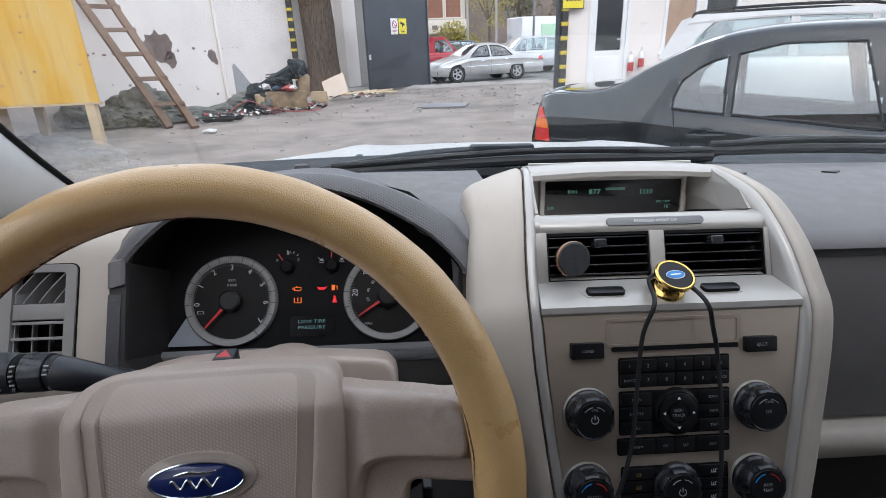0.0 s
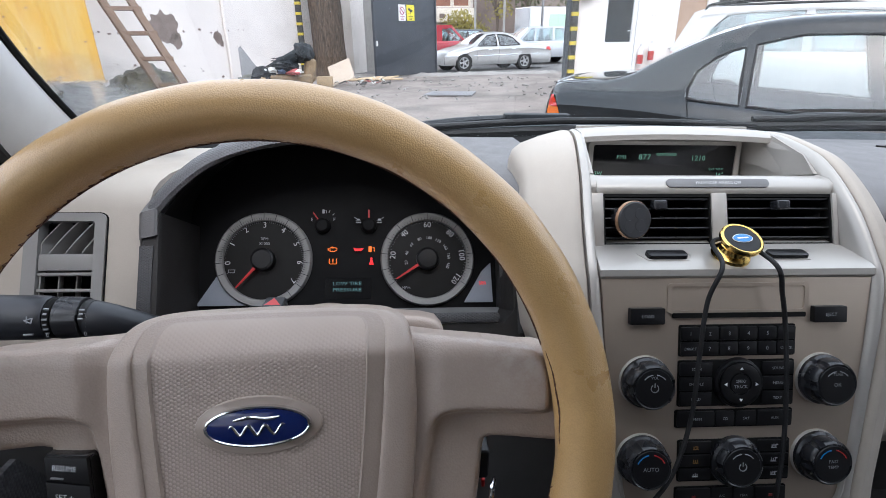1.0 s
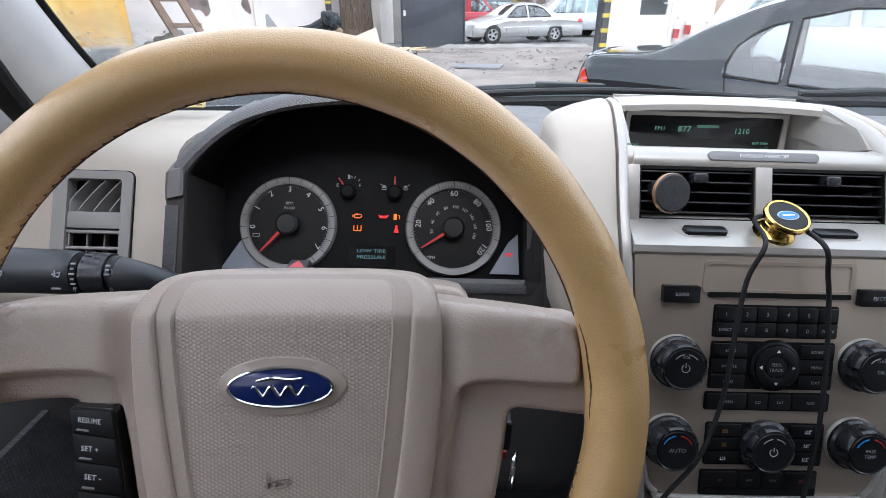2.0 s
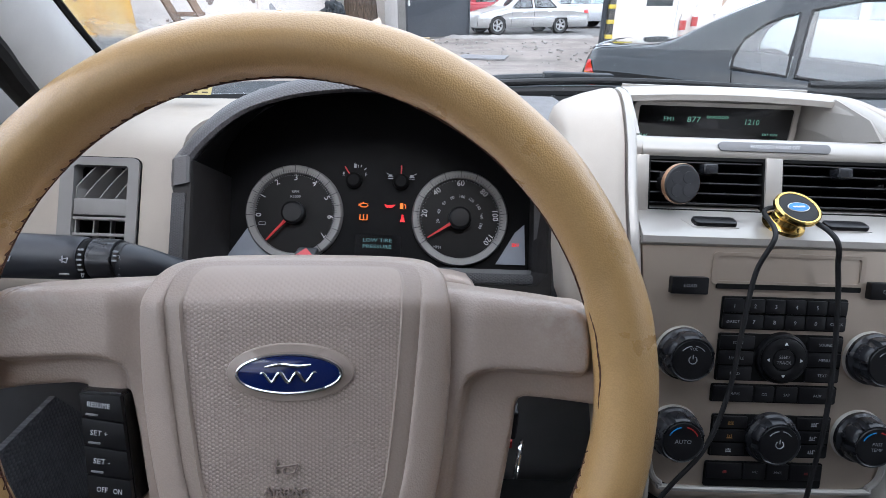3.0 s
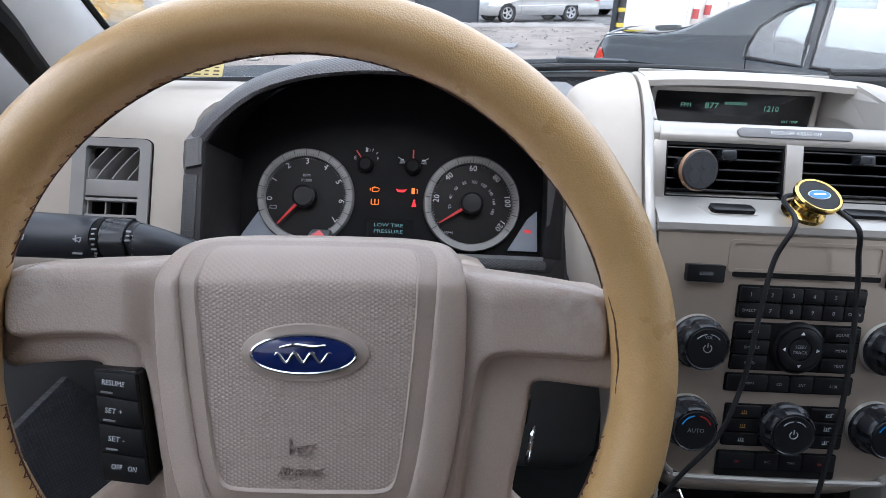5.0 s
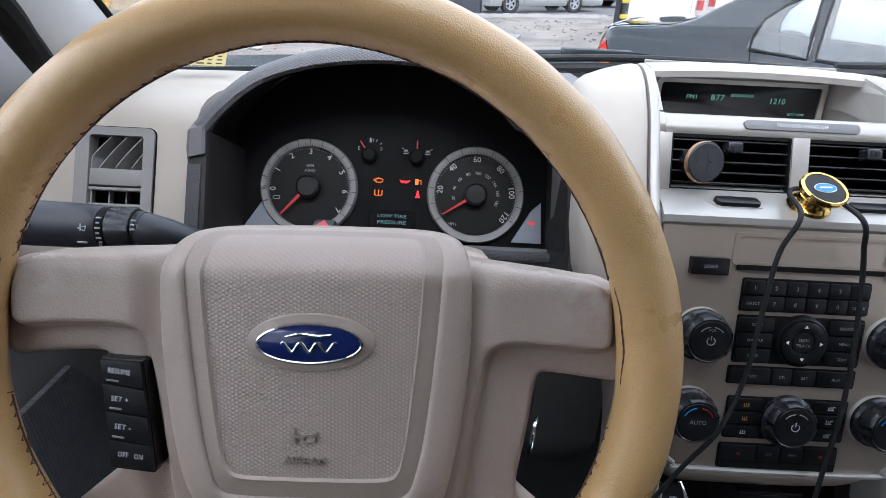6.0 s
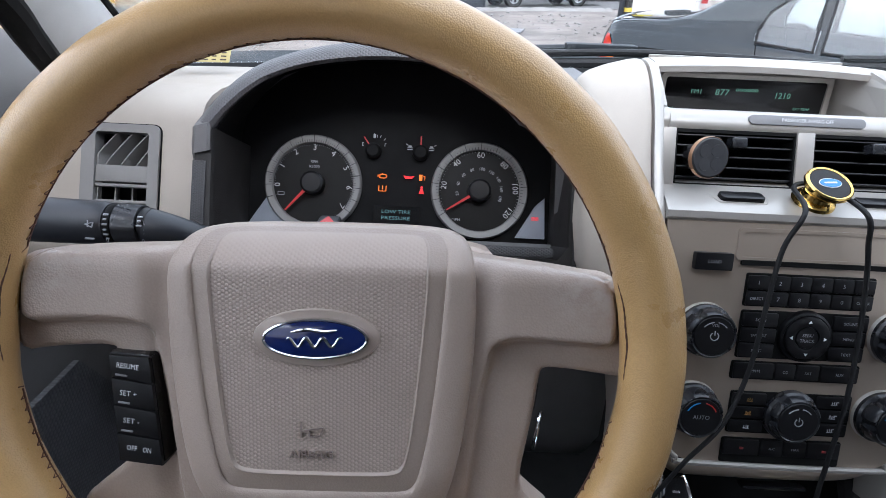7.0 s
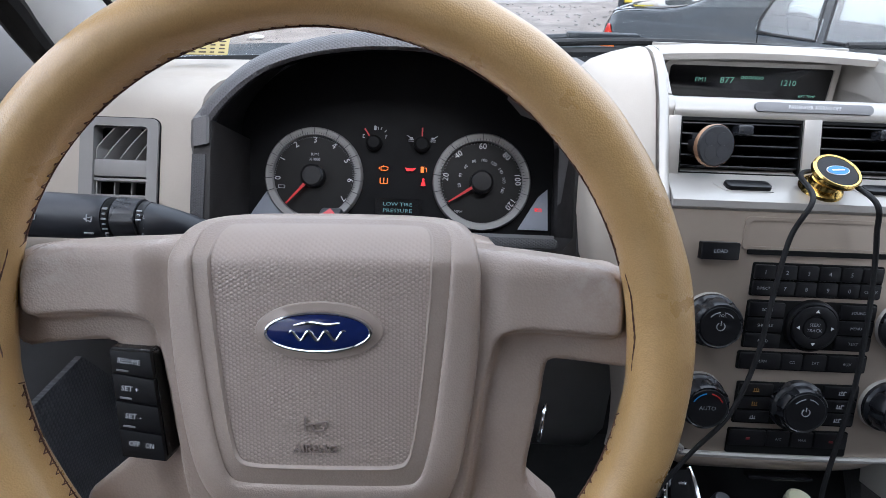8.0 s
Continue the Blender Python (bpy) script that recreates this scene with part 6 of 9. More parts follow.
FACE_L = rounded_line([(-0.060, 0.061), (-0.0871, 0.0555), (-0.1115, 0.0532), (-0.1304, 0.0522), (-0.152, 0.0524), (-0.1625, 0.0440), (-0.1660, 0.028), (-0.1650, 0.0085), (-0.150, 0.0090), (-0.1300, 0.0104), (-0.1080, 0.0108), (-0.0965, 0.0070), (-0.0938, -0.0060), (-0.0892, -0.0333), (-0.0861, -0.0592), (-0.0842, -0.080), (-0.080, -0.108), (-0.055, -0.105)])
WEB_L = rounded_line([(-0.060, 0.057), (-0.10, 0.0535), (-0.150, 0.0505), (-0.174, 0.046), (-0.180, 0.020), (-0.176, -0.0120), (-0.1586, -0.0082), (-0.1400, -0.0066), (-0.1250, -0.0060), (-0.1192, -0.0085), (-0.1180, -0.020), (-0.1150, -0.050), (-0.1134, -0.0718), (-0.1150, -0.078), (-0.1289, -0.089), (-0.1460, -0.104), (-0.138, -0.122), (-0.10, -0.140), (-0.055, -0.137)])
for s, face, web in ((-1, FACE_L, WEB_L), (1, FACE_R, WEB_R)):
    def spoke_w(u, v, face=face, web=web):
        d = edge_distance(face, u, v)[0]
        low = -0.0190 - 0.05 * max(0.0, -0.05 - v)
        w = low + 0.0110 * step((d + 0.0028) / 0.0068)
        e = max(0.0, edge_distance(web, u, v)[0])
        if e < 0.005:
            w -= 0.004 * (1 - math.sqrt(1 - (1 - e / 0.005) ** 2))
        w -= 34 * max(0.0, v - 0.0405) ** 2 + 0.0055 * step((0.103 - abs(u)) / 0.017)
        return w + 0.0035 * step((abs(u) - 0.115) / 0.05)
    sp = part("spoke", (lambda b: (b.transform(PW), b)[1])(relief(web, spoke_w, 0.0020, 0.022, (min(s * 0.184, s * 0.056), max(s * 0.184, s * 0.056), -0.142, 0.062))), M["taupe_worn"], wheel, "taupe moulded spoke with a worn end", at=CAR, smooth=1.2)
# cruise control buttons
bm = mesh()
prism(bm, [(-0.1190, -0.0074), (-0.0973, -0.0082), (-0.0949, -0.0106), (-0.0879, -0.0708), (-0.0897, -0.0742), (-0.1136, -0.0722)], -0.026, -0.0128, PW, 0.0006)
part("button_plate", bm, M["black_gloss"], wheel, "black plate under the cruise buttons", at=CAR)
CUTS = [(-0.0082, -0.0090), (-0.0217, -0.0248), (-0.0378, -0.0409), (-0.0545, -0.0574), (-0.0716, -0.0736)]
for i, marks in enumerate(((("RESUME", -0.1076, -0.0148, 0.0125),), (("SET +", -0.1074, -0.0308, 0.0096),), (("SET -", -0.1060, -0.0470, 0.0092),), (("OFF", -0.1060, -0.0632, 0.0060), ("ON", -0.0972, -0.0642, 0.0048)))):
    (l1, r1), (l0, r0) = CUTS[i], CUTS[i + 1]
    xl1, xl0 = -0.1187 + (-l1 - 0.0077) * 0.083, -0.1187 + (-l0 - 0.0077) * 0.083
    xr1, xr0 = -0.0957 + (-r1 - 0.0090) * 0.112, -0.0957 + (-r0 - 0.0090) * 0.112
    bm = mesh()
    prism(bm, [(xl0, l0 + 0.0003), (xr0, r0 + 0.0003), (xr1, r1 - 0.0003), (xl1, l1 - 0.0003)], -0.018, -0.0104, PW, 0.0008)
    bt = part("cruise_button", bm, M["black"], wheel, "black cruise control button", at=CAR)
    for text, x, y, w in marks:
        words("button_print", text, 0.0043, PW @ Matrix.Translation((x, y, -0.0101)) @ pose(0, 0, 0, 0, 0, -6), M["white_print"], bt, at=CAR, w=w)
    if i < 3:
        bm = mesh()
        box(bm, (0, 0, 0), (0.0068, 0.0011, 0.0012), PW @ Matrix.Translation((xl0 + 0.0062, l0 + 0.0016, -0.0104)) @ pose(0, 0, 0, 0, 0, -6), 0.0004)
        part("button_ridge", bm, M["label_grey"], bt, at=CAR)

# ---- column, stalks and key ----
column = thing("steering_column", (0.0, 0.55, 1.0), "dark grey steering column shroud with a hazard switch", "steering column", at=CAR)
PC = PW @ Matrix.Translation((0, 0, -0.045))
bm = mesh()
rows = []
for w, h in ((0.0, 0.044), (-0.02, 0.050), (-0.08, 0.054), (-0.13, 0.052), (-0.20, 0.048)):
    rows.append([Vector((h * 1.15 * math.cos(a), 0.005 + h * (0.98 if math.sin(a) > 0 else 1.3) * math.sin(a), w)) for a in [2 * math.pi * i / 28 for i in range(28)]])
loft(bm, rows, ring=True, caps=True, m=PC)
part("shroud", bm, M["taupe"], column, at=CAR, smooth=1.0)
bm = mesh()
outline = [(-0.140, -0.05), (0.112, -0.05), (0.1150, -0.04), (0.1140, 0.026), (0.1115, 0.0365), (0.1050, 0.0435), (0.0915, 0.0465), (0.05, 0.0495), (0.0064, 0.0520), (-0.0409, 0.0508), (-0.098, 0.0475), (-0.124, 0.0418), (-0.140, 0.030)]
prism(bm, outline, -0.215, -0.168, PW, 0.007, 4)
part("column_cover", bm, M["taupe"], column, "taupe upper cover of the column", at=CAR, smooth=1.0)
bm = mesh()
hz = Matrix.Translation((-0.016, 0.505, 1.1205))
box(bm, (0, 0, 0), (0.016, 0.018, 0.016), hz, 0.003, 3)
hzb = part("hazard_switch", bm, M["black"], column, "black hazard switch with a red triangle", at=CAR)
bm = mesh()
prism(bm, [(-0.007, -0.004), (0.007, -0.004), (0, 0.005)], 0, 0.001, Pm((-0.016, 0.5030, 1.1282), (1, 0, 0), (0, 0.96, 0.28)))
part("hazard_triangle", bm, M["red_plastic"], hzb, at=CAR)

stalk = thing("indicator_stalk", (-0.15, 0.53, 1.10), "black ribbed indicator and wiper stalk", "stalk", at=CAR)
arm = smooth_path([(-0.080, 0.560, 1.070), (-0.104, 0.535, 1.085), (-0.120, 0.520, 1.0995), (-0.136, 0.515, 1.1075), (-0.153, 0.515, 1.1112)], 6)
bm = mesh()
tube(bm, arm, [0.0085 + 0.0050 * min(1, i / 22) for i in range(len(arm))], 24)
st = part("stalk_arm", bm, M["stalk_black"], stalk, at=CAR, smooth=1.0)


def barrel(name, x0, x1, r0, r1, mat, label, ribs=0):
    """A length of the stalk along its axis, with rounded ends and finger ribs."""
    a, b = Vector((x0, 0.515, 1.1122 - 0.012 * (x0 + 0.17))), Vector((x1, 0.515, 1.1122 - 0.012 * (x1 + 0.17)))
    n = 48
    rows = []
    for k, f in ((0.0, 0.93), (0.03, 0.985), (0.08, 1.0), (0.92, 1.0), (0.97, 0.985), (1.0, 0.93)):
        p = a + (b - a) * k
        r = (r0 + (r1 - r0) * k) * f
        rows.append([p + Vector((0, math.cos(2 * math.pi * i / n), math.sin(2 * math.pi * i / n))) * r * (1 - (0.06 if ribs and i % ribs == 0 and 0.05 < k < 0.95 else 0)) for i in range(n)])
    bm = mesh()
    loft(bm, rows, ring=True, caps=True)
    return part(name, bm, mat, stalk, label, at=CAR, smooth=0.7)


barrel("stalk_collar", -0.1555, -0.1500, 0.0136, 0.0128, M["black"], "")
twist = barrel("twist_ring", -0.1735, -0.1560, 0.0158, 0.0150, M["knob_grey"], "ribbed twist ring", 4)
barrel("stalk_collar", -0.1795, -0.1740, 0.0150, 0.0150, M["black_matte"], "")
grip = barrel("stalk_grip", -0.292, -0.1800, 0.0178, 0.0162, M["stalk_black"], "black stalk grip")
for x0, n, r in ((-0.1768, 6, 0.0153), (-0.1530, 3, 0.0136)):
    for k in range(n):
        bm = mesh()
        a = radians(128 + 14 * k)
        box(bm, (x0, 0.515 + math.cos(a) * r, 1.1122 + math.sin(a) * r), (0.0036 if k % 2 == 0 else 0.0022, 0.0012, 0.0010))
        part("stalk_mark", bm, M["grey_print"], st, at=CAR, smooth=0)
bm = mesh()
box(bm, (-0.189, 0.4988, 1.1075), (0.0068, 0.001, 0.0010))
part("stalk_mark", bm, M["grey_print"], grip, at=CAR, smooth=0)
for text, x, z, y in (("0", -0.1768, 1.1062, 0.4996), ("2", -0.1500, 1.1195, 0.5042), ("1", -0.1500, 1.1130, 0.5018), ("0", -0.1515, 1.1060, 0.5012)):
    words("stalk_print", text, 0.0046, Pm((x, y, z), (1, -0.1, 0), (0, 0.2, 0.98)), M["grey_print"], st, at=CAR)
for x in (-0.2265, -0.1862):
    bm = mesh()
    for a0, a1 in (((-0.003, 0.0), (0.003, 0.0016)), ((0.003, 0.0016), (0.002, -0.002)), ((0.002, -0.002), (-0.003, 0.0)), ((-0.001, -0.002), (-0.001, 0.003))):
        o = mesh()
        rod(o, a0, a1, 0.0006, 0, 0.0006)
        join(bm, o, Pm((x, 0.4990, 1.1190), (1, -0.05, 0), (0, 0.4, 0.9)))
    part("stalk_symbol", bm, M["grey_print"], grip, at=CAR, smooth=0)

key = thing("ignition_key", (0.14, 0.49, 0.98), "ignition key with a steel split ring", "key", at=CAR)
bm = mesh()
c = Vector((0.145, 0.460, 0.980))
tube(bm, [c + Vector((0.004 * math.cos(a), 0.012 * math.cos(a), 0.015 * math.sin(a))) for a in [2 * math.pi * i / 24 for i in range(25)]], 0.0013, 8)
part("key_ring", bm, M["chrome"], key, at=CAR)
bm = mesh()
box(bm, (0.139, 0.484, 1.003), (0.009, 0.03, 0.028), bevel=0.003, seg=3)
part("key_bow", bm, M["black"], key, at=CAR)
bm = mesh()
lathe(bm, [(0, 0.0), (0.013, 0.0), (0.015, -0.004), (0.016, -0.02)], 28, Pm((0.131, 0.504, 1.008), (0, 0, 1), (0.5, -0.8, 0)))
part("key_barrel", bm, M["chrome"], key, "steel lock barrel", at=CAR)
bm = mesh()
box(bm, (0.141, 0.480, 0.976), (0.003, 0.006, 0.008), bevel=0.001)
part("key_tag", bm, M["red_plastic"], key, "red key tag", at=CAR)

# ---- outer vent on the driver's side ----
lv = thing("side_air_vent", (-0.262, 0.64, 1.04), "grey side air vent with slanted fins", "air vent", at=CAR)
PN = Pm(VENT, (1, 0, 0), (0, 0.482, 0.876))
bm = mesh()
ring_plate(bm, rounded(0.077, 0.111, 0.007, cx=-0.0044, cy=-0.0155), rounded(0.053, 0.092, 0.003, cx=-0.003, cy=-0.014), -0.012, 0.0035, PN)
bmesh.ops.bevel(bm, geom=[e for e in bm.edges if len(e.link_faces) == 2 and e.calc_face_angle() > 0.7], offset=0.0012, segments=3, affect="EDGES")
part("vent_frame", bm, M["vent_grey"], lv, at=CAR)
bm = mesh()
ring_plate(bm, rounded(0.0792, 0.1132, 0.008, cx=-0.0044, cy=-0.0155), rounded(0.0768, 0.1108, 0.007, cx=-0.0044, cy=-0.0155), -0.012, 0.0012, PN)
part("vent_gap", bm, M["black_matte"], lv, "dark gap round the vent", at=CAR)
bm = mesh()
ring_plate(bm, rounded(0.0532, 0.0922, 0.003, cx=-0.003, cy=-0.014), rounded(0.050, 0.089, 0.003, cx=-0.003, cy=-0.014), -0.04, -0.010, PN)
prism(bm, [(-0.031, -0.062), (0.026, -0.062), (0.026, 0.034), (-0.031, 0.034)], -0.045, -0.038, PN)
part("vent_duct", bm, M["black_matte"], lv, "dark vent duct", at=CAR)
bm = mesh()
box(bm, (-0.003, -0.009, -0.006), (0.052, 0.0165, 0.016), PN, 0.0012)
part("vent_bar", bm, M["vent_grey"], lv, at=CAR)
for i in range(4):
    # each fin leans and bows a little, cut off by the sides of the frame
    bm = mesh()
    x0, lo, hi = -0.0365 + i * 0.0155, 0.0, 0.0315
    line = [(x0 + 0.026 * (0.80 * k + 0.20 * k * k), lo + (hi - lo) * k) for k in [q / 16 for q in range(17)]]
    line = [(max(x, -0.0290), y) for x, y in line if x < 0.0228]
    thick(bm, [[(x, y, 0.0) for x, y in line], [(x + 0.0075, y, -0.020) for x, y in line]], (0.0013, 0, 0), PN)
    part("vent_fin", bm, M["vent_grey"], lv, at=CAR)
for y in (-0.0205, -0.0365, -0.0520):
    bm = mesh()
    box(bm, (-0.003, y, -0.004), (0.052, 0.0030, 0.012), PN, 0.0006)
    part("vent_slat", bm, M["vent_grey"], lv, at=CAR)
for x in (-0.026, -0.0105, 0.0045, 0.019):
    bm = mesh()
    box(bm, (x, -0.037, -0.016), (0.0012, 0.034, 0.014), PN @ pose(0, 0, 0, 0, 18, 0))
    part("vent_fin", bm, M["vent_grey"], lv, at=CAR)

# printed card on the driver's end of the dashboard
card = thing("printed_card", (-0.20, 0.80, 1.176), "small yellow printed card lying against the windscreen", "card", at=CAR)
mc = Pm((-0.243, 0.835, 1.1865), (0.99, 0.12, 0), (0, 0.80, 0.60))
bm = mesh()
prism(bm, rounded(0.070, 0.030, 0.002), -0.0006, 0.0, mc)
part("card_sheet", bm, M["yellow_card"], card, at=CAR)
bm = mesh()
rng = random.Random(9)
for r in range(5):
    for c in range(6):
        box(bm, (-0.0275 + c * 0.0110, -0.0115 + r * 0.0057, 0.0003), (0.0080 + rng.uniform(-0.003, 0.0012), 0.0017, 0.0004), mc)
part("card_print", bm, M["thread"], card, at=CAR, smooth=0)
# ---- the yard outside ----
M["ground"] = matte("packed_grey_earth", (0.255, 0.22, 0.197), 0.92, grain=55, blotch=1.1, vary=0.24, depth=0.8, dirt=(0.12, 0.105, 0.095), dirt_at=(0.5, 0.68))
M["road"] = matte("worn_asphalt", (0.16, 0.155, 0.15), 0.85, grain=90, blotch=1.1, vary=0.12, depth=0.4)
M["white_wall"] = matte("white_lime_render", (0.80, 0.742, 0.705), 0.92, grain=40, blotch=0.8, vary=0.06, depth=0.4, dirt=(0.56, 0.52, 0.48), dirt_at=(0.54, 0.76))
M["bare_brick"] = matte("bare_reddish_render", (0.20, 0.155, 0.14), 0.95, grain=25, blotch=5, vary=0.25, depth=0.6)
M["gate"] = matte("slate_blue_gate_paint", (0.040, 0.047, 0.058), 0.5, grain=120, blotch=1.5, vary=0.15, depth=0.1)
M["bark"] = fissured("grey_brown_bark", (0.135, 0.095, 0.068))
M["wood"] = matte("weathered_brown_wood", (0.165, 0.105, 0.075), 0.8, grain=60, blotch=6, vary=0.2, depth=0.4)
M["pale_wood"] = matte("pale_raw_wood", (0.52, 0.40, 0.26), 0.8, grain=60, blotch=6, vary=0.15, depth=0.3)
def weathered_sheet(name, color, faded, rust, rough):
    """Painted sheet, faded in clouds and run with rust from the top down."""
    k = Nodes(name)
    runs = k.n("Mapping", Scale=(7.0, 7.0, 0.5))
    k.link(k.coords(), runs.inputs["Vector"])
    wide = k.n("Mapping", Scale=(1.6, 1.6, 0.35))
    k.link(k.coords(), wide.inputs["Vector"])
    c = k.mix(k.ramp(k.noise(2.0, 4, 0.6, wide.outputs[0]), 0.42, 0.66), color, faded)
    c = k.mix(k.ramp(k.noise(1.0, 5, 0.6, runs.outputs[0]), 0.54, 0.72, 0.0, 0.55), c, rust)
    c = k.mix(k.ramp(k.noise(38, 4, 0.7), 0.66, 0.74, 0.0, 0.7), c, shade(rust, 0.45))
    k.link(c, k.b.inputs["Base Color"])
    k.link(k.ramp(k.noise(9, 4), 0.3, 0.7, rough - 0.08, rough + 0.12), k.b.inputs["Roughness"])
    k.bump(k.noise(2.2, 3), 0.25, 0.02)
    return k.m


M["yellow_sheet"] = weathered_sheet("yellow_painted_sheet", (0.60, 0.35, 0.045), (0.60, 0.42, 0.14), (0.46, 0.235, 0.04), 0.52)
M["tarp"] = matte("dusty_green_grey_tarp", (0.13, 0.13, 0.115), 0.75, grain=60, blotch=5, vary=0.35, depth=0.6)
M["card"] = matte("brown_cardboard", (0.40, 0.30, 0.19), 0.9, grain=120, blotch=6, vary=0.2)
M["old_cloth"] = matte("stained_beige_cloth", (0.25, 0.18, 0.11), 0.95, grain=90, blotch=7, vary=0.3, depth=0.4, dirt=(0.13, 0.10, 0.08), dirt_at=(0.5, 0.7))
M["pale_board"] = matte("pale_fibreboard", (0.62, 0.52, 0.43), 0.85, grain=120, blotch=5, vary=0.08)
M["yellow_paint"] = matte("yellow_stripe_paint", (0.62, 0.48, 0.05), 0.6, grain=100, blotch=9, vary=0.15)
M["black_paint"] = matte("black_stripe_paint", (0.03, 0.03, 0.03), 0.6, grain=100, blotch=9, vary=0.2)
M["sign_white"] = matte("sign_white", (0.75, 0.75, 0.76), 0.4, depth=0, vary=0.03)
M["sign_yellow"] = matte("sign_yellow", (0.78, 0.66, 0.03), 0.4, depth=0, vary=0.03)
M["sign_purple"] = matte("sign_red_violet", (0.35, 0.03, 0.12), 0.4, depth=0)
M["red_can"] = matte("red_lacquer", (0.42, 0.03, 0.03), 0.35, depth=0)
M["pvc"] = matte("white_plastic_frame", (0.78, 0.78, 0.78), 0.4, grain=300, depth=0.05, vary=0.03)
M["brown_panel"] = matte("brown_board", (0.42, 0.29, 0.21), 0.8, grain=60, blotch=3, vary=0.1)
M["dark_glass"] = matte("dark_window_glass", (0.035, 0.04, 0.045), 0.08, depth=0, vary=0.2)
M["dark_car"] = lacquer("black_blue_car_paint", (0.004, 0.008, 0.011), coat=0.75, spec=0.2)
M["silver_car"] = lacquer("silver_car_paint", (0.46, 0.46, 0.455), 0.35, 0.3)
M["red_car"] = lacquer("red_car_paint", (0.42, 0.015, 0.03))
M["grey_car"] = lacquer("grey_car_paint", (0.09, 0.095, 0.105), 0.2)
M["pale_car"] = lacquer("pale_silver_car_paint", (0.52, 0.54, 0.57), 0.2)
M["car_glass"] = clear("car_window_glass", (0.78, 0.85, 0.86), 3.6)
M["tyre"] = matte("tyre_rubber", (0.022, 0.022, 0.022), 0.8, grain=150, depth=0.3)
M["alloy"] = matte("alloy_wheel", (0.55, 0.55, 0.56), 0.3, 0.8, depth=0, vary=0.04)
M["lamp_red"] = matte("red_lamp_lens", (0.50, 0.012, 0.012), 0.12, depth=0, coat=0.6)
M["lamp_amber"] = matte("amber_lamp_lens", (0.75, 0.16, 0.01), 0.12, depth=0, coat=0.6)
M["facade"] = matte("pale_street_facade", (0.50, 0.45, 0.41), 0.9, grain=20, blotch=0.5, vary=0.12)
M["facade_dark"] = matte("brown_street_facade", (0.19, 0.145, 0.125), 0.9, grain=20, blotch=0.5, vary=0.2)
M["blind"] = matte("brown_window_blind", (0.21, 0.085, 0.05), 0.6, grain=20, blotch=1.5, vary=0.2)
M["cream"] = matte("cream_band", (0.66, 0.60, 0.52), 0.9, grain=20, blotch=0.7, vary=0.1)
M["leaf_gold"] = matte("yellowing_leaves", (0.27, 0.225, 0.035), 0.7, grain=4, blotch=1.2, vary=0.35, depth=0)
M["leaf_green"] = matte("dull_green_leaves", (0.075, 0.085, 0.03), 0.7, grain=4, blotch=1.2, vary=0.35, depth=0)
M["concrete"] = matte("grey_concrete", (0.30, 0.285, 0.27), 0.9, grain=40, blotch=1.2, vary=0.1, depth=0.4)
M["rag_red"] = matte("faded_red_rag", (0.36, 0.10, 0.10), 0.9, grain=60, blotch=8, vary=0.3)
M["rag_blue"] = matte("faded_blue_cloth", (0.10, 0.13, 0.20), 0.9, grain=60, blotch=8, vary=0.3)
M["white_scrap"] = matte("dirty_white_scrap", (0.6, 0.6, 0.58), 0.8, grain=60, blotch=8, vary=0.2)
M["steel"] = matte("dull_grey_steel", (0.25, 0.25, 0.26), 0.5, 0.5, grain=60, depth=0.2)

# one sheet of ground, uneven near the camera, flat far off
bm = mesh()
rng = random.Random(2)
xs = [-400, -120, -50, -25] + [-16 + 0.8 * i for i in range(41)] + [25, 50, 120, 400]
ys = [-150, -40, -15] + [-6 + 0.8 * i for i in range(42)] + [34, 45, 70, 120, 300, 900]
rows = []
for y in ys:
    rows.append([Vector((x, y, 0.03 * noise.noise(Vector((x * 0.35, y * 0.35, 0))) + 0.014 * noise.noise(Vector((x * 1.3, y * 1.3, 4))) - 0.02 if -16 <= x <= 16 and 1 < y < 19.5 else -0.02)) for x in xs])
loft(bm, rows)
solo("ground", bm, M["ground"], "packed grey earth yard with loose dirt", "ground", kind="structure", smooth=1.5)
bm = mesh()
prism(bm, [(-60, 20.6), (60, 21.4), (60, 37), (-60, 36)], -0.015, -0.004)
solo("road", bm, M["road"], "worn asphalt street beyond the gate", "road", kind="structure")
bm = mesh()
rng = random.Random(5)
rows = []
for i in range(60):
    x = -2.0 + i * 0.125
    y = 19.75 + 0.07 * x + 0.05 * math.sin(i * 0.8)
    hgt = 0.05 + 0.05 * rng.random()
    rows.append([Vector((x, y - 0.22, -0.03)), Vector((x, y - 0.08, hgt * 0.8)), Vector((x, y + 0.05, hgt)), Vector((x, y + 0.25, -0.03))])
loft(bm, rows)
solo("threshold", bm, M["concrete"], "broken pale concrete threshold of the gateway", "threshold", kind="structure", smooth=0.3)
bm = mesh()
prism(bm, [(-0.55, -0.4), (0.6, -0.45), (0.62, 0.4), (-0.5, 0.42)], 0.0, 0.03, Matrix.Translation((0.95, 13.2, -0.01)) @ pose(0, 0, 0, 0, 0, -12))
solo("steel_plate", bm, M["steel"], "flat steel plate lying on the yard", "steel plate")
bm = mesh()
rng = random.Random(7)
for i in range(700):
    x, y = rng.uniform(-8, 6), rng.uniform(4, 19)
    s = rng.uniform(0.01, 0.035) * (1 + (y > 12))
    box(bm, (0, 0, 0), (s * rng.uniform(0.7, 2.2), s, s * 0.5), Matrix.Translation((x, y, 0.0)) @ pose(0, 0, 0, rng.uniform(-20, 20), rng.uniform(-20, 20), rng.uniform(0, 360)))
solo("gravel", bm, M["concrete"], "loose stones and dry scraps on the earth", "gravel", kind="stuff", smooth=0)

